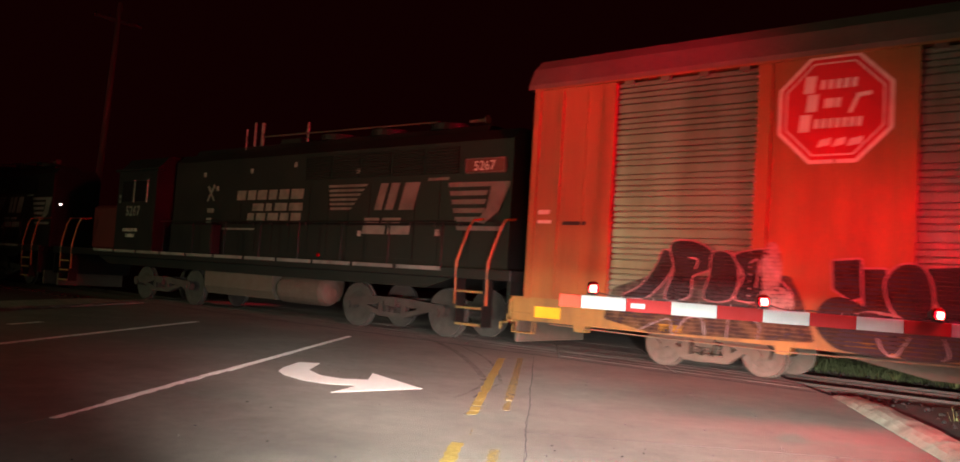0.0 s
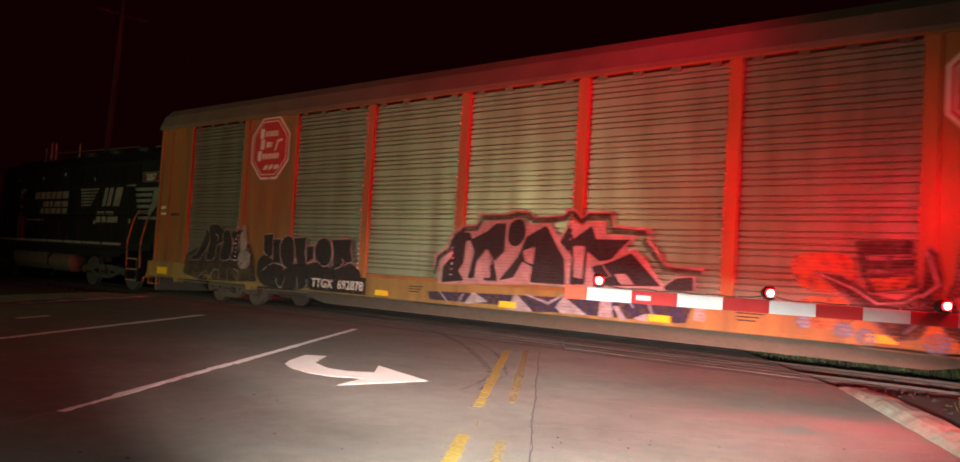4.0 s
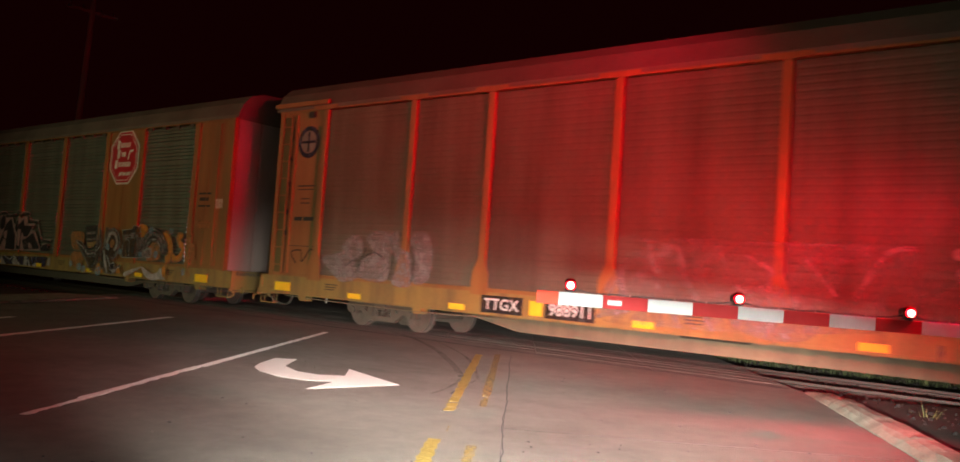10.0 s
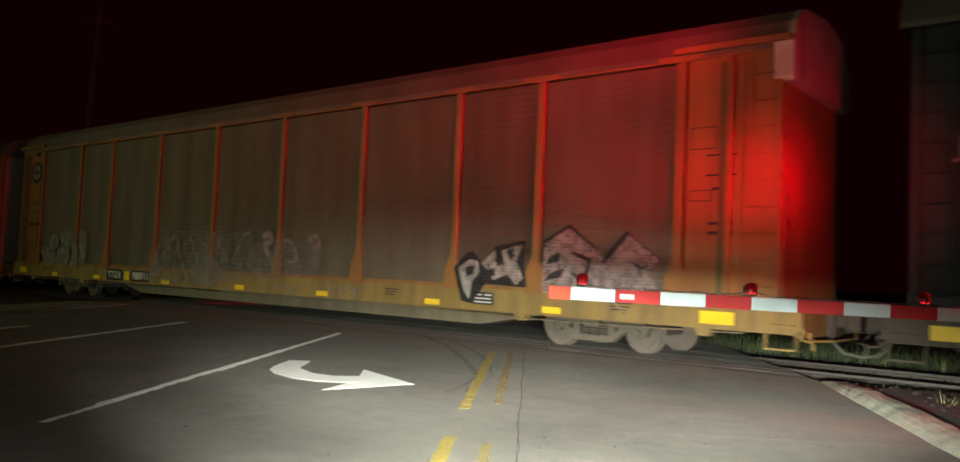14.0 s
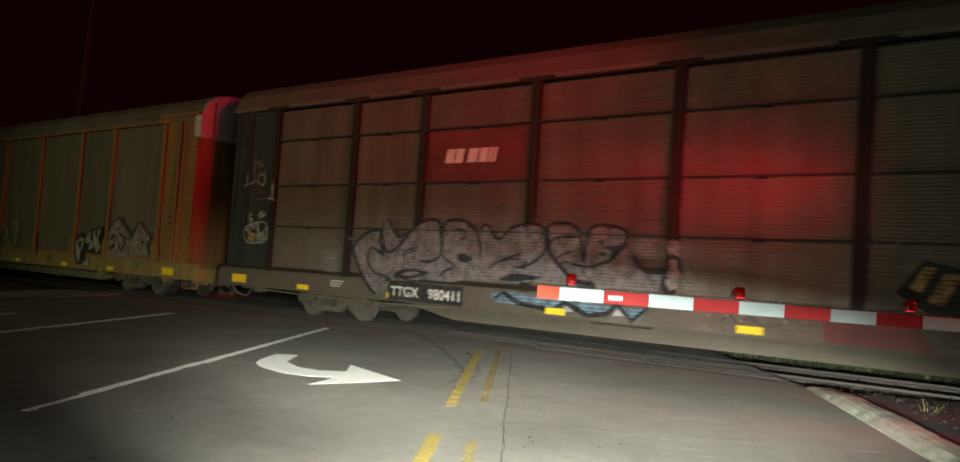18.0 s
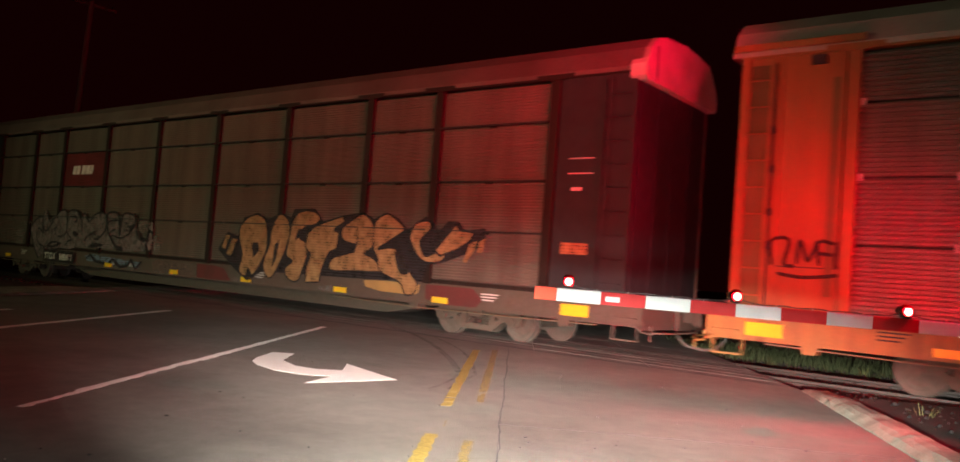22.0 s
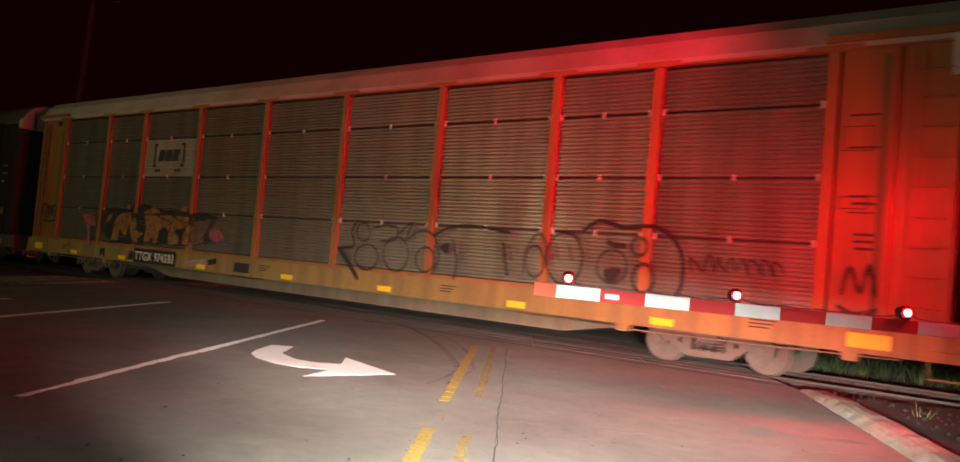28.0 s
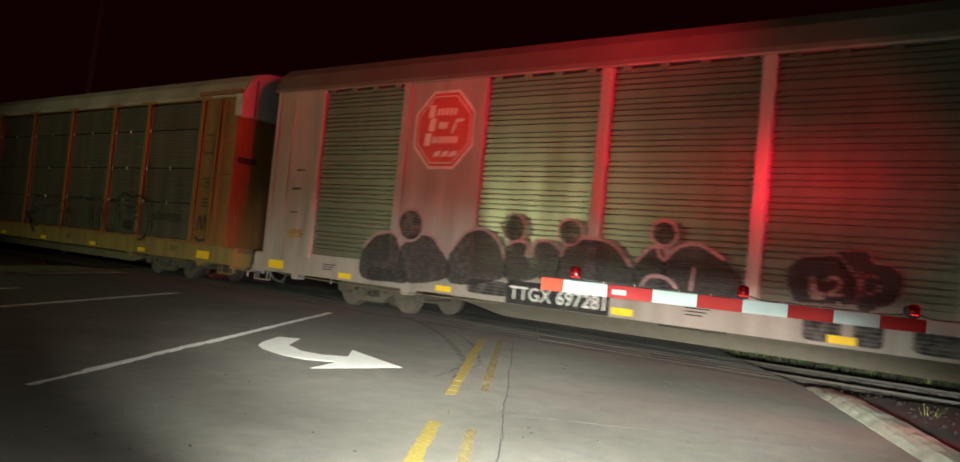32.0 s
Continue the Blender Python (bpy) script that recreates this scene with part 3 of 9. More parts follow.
def rail_bar(y):
    prof = [(-0.036, 0.0), (0.036, 0.0), (0.036, -0.04), (0.012, -0.055), (0.012, -0.14), (0.07, -0.16), (0.07, -0.175), (-0.07, -0.175), (-0.07, -0.16), (-0.012, -0.14), (-0.012, -0.055), (-0.036, -0.04)]
    bm = bmesh.new()
    ends = [[bm.verts.new((x, y + p[0], p[1])) for p in prof] for x in (-160, 60)]
    n = len(prof)
    for i in range(n):
        bm.faces.new((ends[0][i], ends[0][(i + 1) % n], ends[1][(i + 1) % n], ends[1][i]))
    bmesh.ops.recalc_face_normals(bm, faces=bm.faces[:])
    return bm


for y in (RAIL_NEAR, RAIL_FAR):
    part("rail", rail_bar(y), "rail", track)


def road_x(y, b):
    """The x at which the road's line b crosses y."""
    return (on_road(0, b) + F * ((y - on_road(0, b).y) / F.y)).x


tie_mesh = finish("tie", box(-0.11, 0.11, 12.35, 15.2, -0.33, -0.17, bevel=0.012), "tie")
for i in range(46):
    x = road_x(13.7, 3.55) + 0.5 + 0.53 * i if i < 26 else road_x(13.7, -12.2) - 0.6 - 0.53 * (i - 26)
    o = new("tie", tie_mesh)
    o.parent = track
    o.location = (x, random.uniform(-0.03, 0.03), 0)


def stones(n, x0, x1, y0, y1, z, r0, r1, keep):
    """Loose stones, each a lump with its own turn and size."""
    bm = bmesh.new()
    for _ in range(n):
        x, y = random.uniform(x0, x1), random.uniform(y0, y1)
        if not keep(x, y):
            continue
        r = random.uniform(r0, r1)
        m = pose(x, y, z + random.uniform(-0.02, 0.03), *(random.uniform(0, 360) for _ in range(3))) @ Matrix.Diagonal((r, r * random.uniform(0.6, 1), r * random.uniform(0.5, 0.9), 1))
        bmesh.ops.create_icosphere(bm, subdivisions=1, radius=1, matrix=m)
    return bm


def right_of_road(x, y):
    return Vector((x, y, 0)).dot(R) > 3.75


bed = clip([(-14, 11.55), (30, 11.55), (30, 16.1), (-14, 16.1)], -R.x, -R.y, -3.72)
tagged(new("track_bed", finish("track_bed", slab(bed, -0.4, -0.10), "ballast")), "dark packed ballast bed under the rails", "track bed", kind="structure")
rubble = tagged(new("rubble", finish("rubble", stones(900, -3.2, 3.0, 8.2, 11.8, 0.015, 0.012, 0.042, lambda x, y: Vector((x, y, 0)).dot(R) > 4.30), "ballast")), "loose dark stones heaped behind the kerb", "stones", kind="stuff")
stone_bed = tagged(new("ballast", finish("ballast", stones(3600, -8, 6, 10.6, 17.0, -0.11, 0.018, 0.042, right_of_road), "ballast")), "dark crushed stone ballast round the rails", "ballast", kind="stuff")

# kerbs and the ground behind them
kerb = thing("kerb", "rounded pale concrete kerb ending at the crossing", "kerb", kind="structure")
KERB = [(-6 + 0.2 * i, 3.31 + 0.0256 * max(0, i - 61)) for i in range(88)]


def kerb_run(rows, side, width, height):
    bm = bmesh.new()
    prof = [(0.0, -0.25), (0.01, height * 0.15), (0.06, height * 0.6), (0.12, height * 0.9), (0.20, height), (width - 0.05, height), (width, height * 0.7), (width, -0.25)]
    rings = []
    for i, (a, b) in enumerate(rows):
        k = min(1.0, 0.25 + (len(rows) - 1 - i) * 0.11) if len(rows) > 9 else 1.0
        rings.append([bm.verts.new(on_road(a + random.uniform(-0.03, 0.03), b + side * p + random.uniform(-0.012, 0.012), (q * k + random.uniform(-0.008, 0.008)) if q > 0 else q)) for p, q in prof])
    for u, v in zip(rings, rings[1:]):
        for j in range(len(prof) - 1):
            bm.faces.new((u[j], u[j + 1], v[j + 1], v[j]))
    bm.faces.new(rings[0])
    bm.faces.new(rings[-1][::-1])
    bmesh.ops.recalc_face_normals(bm, faces=bm.faces[:])
    return bm


part("kerb_stone", kerb_run(KERB, 1, 0.37, 0.10), "kerb", kerb)
part("kerb_stone", kerb_run([(-6, -11.0), (8, -11.0), (15, -11.0), (22.0, -11.0)], -1, 1.6, 0.05), "kerb", kerb)
verge = tagged(new("verge", finish("verge", slab([tuple(on_road(a, b)[:2]) for a, b in ((-8, 3.60), (-8, 14), (9.5, 14), (10.9, 4.12), (6.3, 3.60))], -0.5, 0.03), "soil")), "dark soil verge behind the kerb", "verge", kind="structure")


# ---------------------------------------------------------------- paint on the road
def paint(name, label, polys, mat, kind="structure", z=0.0016):
    ob = thing(name, label, "road marking", kind=kind)
    for p in polys:
        part("stripe", slab(p, z - 0.006, z), mat, ob)
    return ob


def worn(a0, a1, b0, b1, rag=0.012, step=0.25):
    """A painted strip with an uneven edge."""
    n = max(2, int(abs(a1 - a0) / step))
    left = [(a0 + (a1 - a0) * i / n, b0 + random.uniform(-rag, rag)) for i in range(n + 1)]
    right = [(a0 + (a1 - a0) * i / n, b1 + random.uniform(-rag, rag)) for i in range(n + 1)]
    return [tuple(on_road(a, b)[:2]) for a, b in left + right[::-1]]


paint("lane_line", "solid white lane line, a little worn", [worn(6.05, 6.9, -3.70, -3.64, 0.012, 0.08), worn(6.9, 9.45, -3.735, -3.635, 0.014, 0.12), worn(9.45, 15.7, -3.72, -3.605, 0.010, 0.2)], "white_line")
paint("lane_line", "solid white lane line, a little worn", [worn(6.0, 16.7, -7.255, -7.115, 0.016)], "white_line")
paint("lane_line", "short worn white line beside the far kerb", [worn(13.2, 14.1, -9.0, -8.88)], "white_line")
centre_line = thing("centre_line", "badly worn double yellow centre line", "road marking", kind="structure")


def flakes(a0, a1, b0, b1, cover, mat, seed):
    """What is left of a painted line: ragged flakes of many lengths, with bare gaps."""
    draw = random.Random(seed)
    a = a0
    while a < a1:
        step = min(draw.uniform(0.10, 0.55), a1 - a + 0.02)
        if draw.random() < cover:
            u, v = b0, b1
            if draw.random() > cover:       # one side scuffed away
                u, v = (b0 + (b1 - b0) * draw.uniform(0.2, 0.6), b1) if draw.random() < 0.5 else (b0, b1 - (b1 - b0) * draw.uniform(0.2, 0.6))
            n = max(2, int(step / 0.05))
            left = [(a + step * i / n, u + draw.uniform(-0.007, 0.007)) for i in range(n + 1)]
            right = [(a + step * i / n + draw.uniform(-0.02, 0.02), v + draw.uniform(-0.007, 0.007)) for i in range(n + 1)]
            part("flake", slab([tuple(on_road(p, q)[:2]) for p, q in left + right[::-1]], -0.004, 0.0016), mat, centre_line)
        a += step + (0.0 if draw.random() < cover else draw.uniform(0.02, 0.10))


for a0, a1, b0, b1, mat in ((9.4, 13.45, -0.63, -0.515, "yellow_line"), (3.0, 6.35, -0.625, -0.52, "yellow_line"), (8.8, 13.7, -0.315, -0.225, "yellow_worn"), (3.0, 5.9, -0.31, -0.235, "yellow_worn")):
    part("stripe", slab(worn(a0, a1, b0, b1, 0.011, 0.08), -0.004, 0.0016), mat, centre_line)
flakes(7.7, 9.4, -0.625, -0.525, 0.80, "yellow_line", 4)
flakes(6.35, 6.9, -0.62, -0.53, 0.55, "yellow_worn", 5)
flakes(7.9, 8.8, -0.31, -0.235, 0.6, "yellow_worn", 8)
flakes(5.9, 6.3, -0.31, -0.235, 0.6, "yellow_worn", 9)
for b in (-0.63, -0.515):                  # thin remains of the edges where the middle has gone
    flakes(6.7, 8.4, b, b + 0.012, 0.5, "yellow_worn", 10 + int(b * 100))
ARROW = [(-8.87, 7.02), (-8.66, 7.22), (-8.14, 6.61), (-7.67, 6.42), (-7.35, 6.47), (-7.15, 6.70), (-7.60, 7.19), (-6.31, 6.76), (-6.56, 5.63), (-6.82, 6.22), (-7.07, 6.00), (-7.42, 5.93), (-7.88, 6.02), (-8.20, 6.19), (-8.46, 6.45)]
paint("turn_arrow", "bright white curved turn arrow painted on the road", [ARROW], "white_line")

# ---------------------------------------------------------------- the gate
GATE_TIP, STRIPE = Vector((-4.019, 6.338, 1.190)), 0.406
gate_pose = Matrix.Translation(GATE_TIP) @ pose(0, 0, 0, 0, 0.76, 35.2)
gate = thing("crossing_gate", "lowered red and white striped crossing gate arm with three red lamps", "crossing gate", at=gate_pose)
for k in range(-1, 12):
    x0, x1 = (-0.5 if k < 0 else k) * STRIPE, (k + 1) * STRIPE
    mat = "arm_orange" if k < 0 else ("arm_white" if k % 2 == 0 else "arm_red")
    part("stripe", box(x0 + 0.0008, x1 - 0.0008, -0.022, 0.022, -0.118, 0.0, bevel=0.004), mat, gate, {"arm_orange": "faded orange red end band", "arm_white": "white reflective band", "arm_red": "red reflective band"}[mat])
# the headlights' glint on the band, put in as a white patch
part("patch", box(1.10 * STRIPE, 1.42 * STRIPE, -0.026, -0.0225, -0.085, -0.04), "arm_white", gate, "small white patch painted for the glint on the band")
part("arm_core", box(-0.19, 12.4 * STRIPE, -0.015, 0.015, -0.11, -0.008), "black", gate)
LAMPS = []
for x in (0.25, 4.0, 7.73):
    at = pose(x * STRIPE, 0, 0.066) @ Matrix.Diagonal((0.76, 0.76, 0.78, 1))
    lamp = part("lamp_housing", lathe([(-0.075, 0.045), (-0.07, 0.066), (-0.046, 0.068), (-0.044, 0.05)], "Z", 20), "black", gate, "black lamp base", at)
    part("lamp_dome", lathe([(0.040, 0.058), (0.040, 0.074), (0.060, 0.064), (0.076, 0.042), (0.084, 0.012)], "Z", 20), "red_glass", lamp, "red glass dome")
    # unseen tube and plate behind the lens, added to narrow its beam
    hood, rings = bmesh.new(), []
    for along, r in ((0.035, 0.066), (0.135, 0.066), (0.135, 0.062), (0.035, 0.062)):
        rings.append([hood.verts.new((r * math.cos(k * math.pi / 10), along, r * math.sin(k * math.pi / 10))) for k in range(20)])
    for a, b in zip(rings, rings[1:]):
        for k in range(20):
            hood.faces.new((a[k], a[(k + 1) % 20], b[(k + 1) % 20], b[k]))
    part("lower_shade", box(-0.062, 0.062, 0.03, 0.28, -0.074, -0.068), "black", lamp)
    part("visor", hood, "black", lamp, "short black tube added to narrow the rear lens's beam")
    part("bracket", box(-0.03, 0.03, -0.024, 0.024, -0.085, -0.06, bevel=0.006), "black", lamp)
    # the flasher is a drum that turns its two lit lenses to the openings and away from them
    drum = bmesh.new()
    bmesh.ops.create_uvsphere(drum, u_segments=32, v_segments=24, radius=0.072, matrix=pose(0, 0, 0, 90, 0, 0))
    for f in drum.faces:
        y = f.calc_center_median().normalized().y
        f.material_index = 0 if abs(y) < 0.64 else (2 if y > 0.69 else (1 if y < -0.78 else (3 if y < 0 else 0)))
        f.smooth = True
    LAMPS.append(part("flasher_drum", drum, ["red_glass", LIT, LIT_BACK, LIT_RIM], lamp, "red flashing lens"))
cable = bmesh.new()
for x0, x1 in ((0.3, 3.9), (4.1, 7.6), (7.8, 11.8)):
    tube([(STRIPE * (x0 + (x1 - x0) * i / 14), 0.012, 0.012 + 0.006 * math.sin(i * 2.1) + (0.03 if i in (0, 14) else 0)) for i in range(15)], 0.006, cable, 5)
part("cable", cable, "black", gate, "thin black lamp cable along the arm's top")
clip0 = None
for x in (0.9, 1.6, 2.6, 3.3, 4.9, 5.7, 6.8, 8.6, 9.6):
    at = pose(STRIPE * x, 0, 0.011)
    if clip0 is None:
        clip0 = part("cable_clip", box(-0.004, 0.004, -0.012, 0.012, -0.011, 0.007), "galv_dull", gate, at=at)
    else:
        # the red light on the nose is put into its colour
        again(clip0, at)

FLASHERS, FLASHERS_WITH_GATE = [], []


def flasher(parent, eye, aim, with_gate):
    """A round hood, open in front, with an added shutter drum round the lamp that turns its window to the opening and
    away from it.
    """
    at = parent.matrix_basis.inverted() @ look(eye, aim) @ pose(0, 0, 0, -90)
    bm, rings = bmesh.new(), []
    for along, r in ((-0.10, 0.06), (-0.10, 0.10), (0.06, 0.10), (0.06, 0.094), (-0.094, 0.094)):
        rings.append([bm.verts.new((r * math.cos(k * math.pi / 12), along, r * math.sin(k * math.pi / 12))) for k in range(24)])
    for a, b in zip(rings, rings[1:]):
        for k in range(24):
            bm.faces.new((a[k], a[(k + 1) % 24], b[(k + 1) % 24], b[k]))
    bm.faces.new(rings[0])
    hood = part("lamp_hood", bm, "black", parent, "black lamp hood", at)
    part("visor", plate([(0.10 * math.cos(k * math.pi / 10), 0.10 * math.sin(k * math.pi / 10)) for k in range(11)] + [(0.095 * math.cos(k * math.pi / 10), 0.095 * math.sin(k * math.pi / 10)) for k in range(10, -1, -1)], 0.06, 0.13), "black", hood)
    bm = bmesh.new()
    bmesh.ops.create_uvsphere(bm, u_segments=32, v_segments=24, radius=0.085, matrix=pose(0, 0, 0, 90, 0, 0))
    bmesh.ops.delete(bm, geom=[f for f in bm.faces if f.calc_center_median().normalized().y > 0.73], context="FACES")
    (FLASHERS_WITH_GATE if with_gate else FLASHERS).append(part("flasher_drum", bm, "black", hood, "unseen turning shutter drum added to block the lamp"))


mast = thing("signal_mast", "crossing signal post with flashing red lamps and gate drive", "signal mast", at=Matrix.Translation(MAST) @ pose(0, 0, 0, 0, 0, math.degrees(math.atan2(R.y, R.x))))
part("post", lathe([(0.03, 0.09), (6.3, 0.08)], "Z", 16), "steel", mast)
part("overhead_arm", tube([(0, 0, 6.2), (-1.2, 0, 6.25), (-2.6, 0, 6.25)], 0.07, sides=10), "steel", mast)
for d in (-2.7, -2.0):
    part("hanger", box(d - 0.02, d + 0.02, -0.02, 0.02, 5.85, 6.25), "black", mast)
part("base", lathe([(0.0, 0.22), (0.12, 0.22), (0.5, 0.08)], "Z", 16), "steel", mast)
part("drive", box(-0.25, 0.2, -0.30, -0.055, 0.75, 1.45, bevel=0.02), "steel", mast)
part("crossarm", box(-0.7, 0.7, -0.03, 0.03, 2.73, 2.79, bevel=0.01), "black", mast)
for d in (-0.38, 0.38):
    part("lamp_hood", lathe([(-0.19, 0.10), (-0.07, 0.10), (-0.05, 0.06)], "Y", 20, centre=(d, 0, 2.76)), "black", mast)
for eye, aim, _, _, _, with_gate in CROSSING_LAMPS:
    flasher(mast, eye, aim, with_gate)


# ---------------------------------------------------------------- the train: running gear
CARS = []          # (thing, x of its front at the start)
WHEELS = []        # (wheelset, wheel radius, its pose)
MID = RAIL_NEAR + (RAIL_FAR - RAIL_NEAR) / 2 - SIDE      # the car's middle in its own y


def wheelset_mesh(r):
    bm = bmesh.new()
    for s in (-1, 1):
        y = s * 0.72
        prof = [(-0.07, r * 0.30), (-0.055, r * 0.62), (-0.072, r * 0.80), (-0.072, r * 0.97), (-0.06, r), (0.035, r * 1.005), (0.045, r * 1.065), (0.06, r * 1.06), (0.06, r * 0.6)]
        lathe([(y - s * a if s > 0 else y + a, q) for a, q in (prof if s > 0 else prof)], "Y", 36, bm)
    lathe([(-0.95, 0.075), (0.95, 0.075)], "Y", 12, bm)
    for s in (-1, 1):
        for k in range(3):
            a = 2 * math.pi * k / 3
            box(-0.018 + 0.085 * math.cos(a), 0.018 + 0.085 * math.cos(a), s * 0.97 - 0.015, s * 0.97 + 0.015, 0.085 * math.sin(a) - 0.018, 0.085 * math.sin(a) + 0.018, bm)
        lathe([(s * 0.95, 0.11), (s * 0.965, 0.11)], "Y", 14, bm)
    for f in bm.faces:
        c = [math.hypot(v.co.x, v.co.z) for v in f.verts]
        if min(c) > r * 0.98 and abs(f.normal.y) < 0.8:
            f.material_index = 1
    return finish("wheelset", bm, ["wheel" if r < 0.45 else "loco_truck", "tread"])


def frame_mesh(r, half):
    """A cast three-piece truck: two side frames with spring nests, and the bolster."""
    bm = bmesh.new()
    for s in (-1, 1):
        y0, y1 = (0.90, 1.06) if s > 0 else (-1.06, -0.90)
        top, z = r + 0.20, r
        plate([(-half - 0.22, z + 0.10), (-half - 0.14, z + 0.17), (-half + 0.2, z + 0.18), (-0.42, top + 0.04), (0.42, top + 0.04), (half - 0.2, z + 0.18), (half + 0.14, z + 0.17), (half + 0.22, z + 0.10), (half + 0.17, z - 0.06), (half - 0.16, z - 0.02), (0.50, z + 0.06), (0.34, top - 0.06), (-0.34, top - 0.06), (-0.50, z + 0.06), (-half + 0.16, z - 0.02), (-half - 0.17, z - 0.06)], y0, y1, bm)
        plate([(-half + 0.17, z + 0.03), (-half + 0.2, z + 0.12), (-0.30, z - 0.10), (0.30, z - 0.10), (half - 0.2, z + 0.12), (half - 0.17, z + 0.03), (0.38, z - 0.20), (-0.38, z - 0.20)], y0 + 0.01, y1 - 0.01, bm)
        for x in (-0.36, 0.36):
            box(x - 0.07, x + 0.07, y0 + 0.015, y1 - 0.015, z - 0.12, top, bm)
        for x in (-0.18, 0.0, 0.18):
            for k in range(5):
                lathe([(z - 0.10 + k * 0.05, 0.062), (z - 0.075 + k * 0.05, 0.062)], "Z", 10, bm, (x, (y0 + y1) / 2, 0))
        for x in (-half, half):
            lathe([(y0 - 0.01 if s < 0 else y1 + 0.01, 0.085), (y0 - 0.04 if s < 0 else y1 + 0.04, 0.08)], "Y", 12, bm, (x, 0, z))
    box(-0.17, 0.17, -1.12, 1.12, r + 0.05, r + 0.24, bm)
    return finish("truck", bm, "truck" if r < 0.45 else "loco_truck")


TRUCK_MESH, WHEEL_MESH = {}, {}


def truck(car, x, r=0.36, half=0.865):
    if (r, half) not in TRUCK_MESH:
        TRUCK_MESH[r, half], WHEEL_MESH[r, half] = frame_mesh(r, half), wheelset_mesh(r)
    t = new("truck", TRUCK_MESH[r, half])
    t.parent = car
    t.matrix_basis = pose(x, MID, 0)
    for dx in (-half, half):
        w = new("wheelset", WHEEL_MESH[r, half])
        w.parent = t
        WHEELS.append((w, r, dx))
    return t


# ---------------------------------------------------------------- the train: auto-rack cars
POSTS = [1.65, 4.40, 6.45, 9.22, 12.06, 14.90, 17.74, 20.52, 22.52, 25.30]
SHEET0, SHEET1 = 1.0, 4.86


def ribbed(x0, x1, z0, z1, pitch, depth, y=0.02, flat=0.45, bands=0, slots=False):
    """A sheet with ribs along its length, and a back."""
    bm = bmesh.new()
    n = max(1, round((z1 - z0) / pitch))
    prof = []
    cuts = [z0 + (z1 - z0) * i / n for i in range(n + 1)]
    if bands:
        step, cuts, z = (z1 - z0) / bands, [z0], z0
        for k in range(bands):
            m = max(2, round(step * 0.72 / pitch))
            cuts += [z0 + step * k + step * (0.28 + 0.72 * (i + 0) / m) for i in range(m)] + [z0 + step * (k + 1)]
        cuts = sorted(set(round(c, 4) for c in cuts))
    for a, a1 in zip(cuts, cuts[1:]):
        p = a1 - a
        prof += [(a, y + depth), (a + p * (1 - flat) * 0.4, y), (a + p * ((1 - flat) * 0.4 + flat), y), (a + p * 0.9, y + depth)]
    prof.append((z1, y + depth))
    if slots:       # flat bands and rows of ribs with narrow grooves between them
        prof = []
        for a, a1 in zip(cuts, cuts[1:]):
            p, wide = a1 - a, a1 - a > pitch * 1.35
            prof += [(a, y + depth), (a + p * (0.02 if wide else 0.06), y + depth), (a + p * (0.07 if wide else 0.17), y), (a + p * (0.90 if wide else 0.82), y), (a + p * (0.97 if wide else 0.94), y + depth)]
        prof.append((z1, y + depth))
    cols = [[bm.verts.new((x, q, z)) for z, q in prof] for x in (x0, x1)]
    for u, v in zip(cols, cols[1:]):
        for i in range(len(prof) - 1):
            bm.faces.new((u[i], v[i], v[i + 1], u[i + 1]))
    if slots:
        bmesh.ops.recalc_face_normals(bm, faces=bm.faces[:])
        return bm
    b = [bm.verts.new(p) for p in ((x0, y + depth + 0.03, z0), (x1, y + depth + 0.03, z0), (x1, y + depth + 0.03, z1), (x0, y + depth + 0.03, z1))]
    bm.faces.new(b[::-1])
    bmesh.ops.recalc_face_normals(bm, faces=bm.faces[:])
    return bm


def octagon(cx, cz, w, h):
    c = 0.29
    return [(cx + w / 2 * u, cz + h / 2 * v) for u, v in ((-1 + 2 * c, 1), (1 - 2 * c, 1), (1, 1 - 2 * c), (1, -1 + 2 * c), (1 - 2 * c, -1), (-1 + 2 * c, -1), (-1, -1 + 2 * c), (-1, 1 - 2 * c))]


def roof_bm(x0, x1, ribs=True, top=5.72, eave=4.98, over=0.06):
    """A rounded roof with cross ribs."""
    bm = bmesh.new()
    w = MID * 2
    prof = [(-over, eave - 0.06), (-over, eave + 0.02), (0.10, eave + 0.36), (0.34, eave + 0.58), (0.75, top - 0.04), (MID, top)]
    prof += [(w - y, z) for y, z in prof[-2::-1]]
    stations = [x0, x1]
    if ribs:
        stations = []
        n = int((x1 - x0) / 1.4)
        for i in range(n + 1):
            c = x0 + (x1 - x0) * i / n
            stations += [c - 0.05, c - 0.04, c + 0.04, c + 0.05]
        stations = stations[2:-2]
    rings = []
    for i, x in enumerate(stations):
        k = 0.025 if ribs and i % 4 in (0, 3) and 0 < i < len(stations) - 1 else 0.0
        rings.append([bm.verts.new((x, y + (-k if y < MID else k), z + k)) for y, z in prof])
    for a, b in zip(rings, rings[1:]):
        for i in range(len(prof) - 1):
            bm.faces.new((a[i], a[i + 1], b[i + 1], b[i]))
    bm.faces.new(rings[0])
    bm.faces.new(rings[-1][::-1])
    bmesh.ops.recalc_face_normals(bm, faces=bm.faces[:])
    return bm


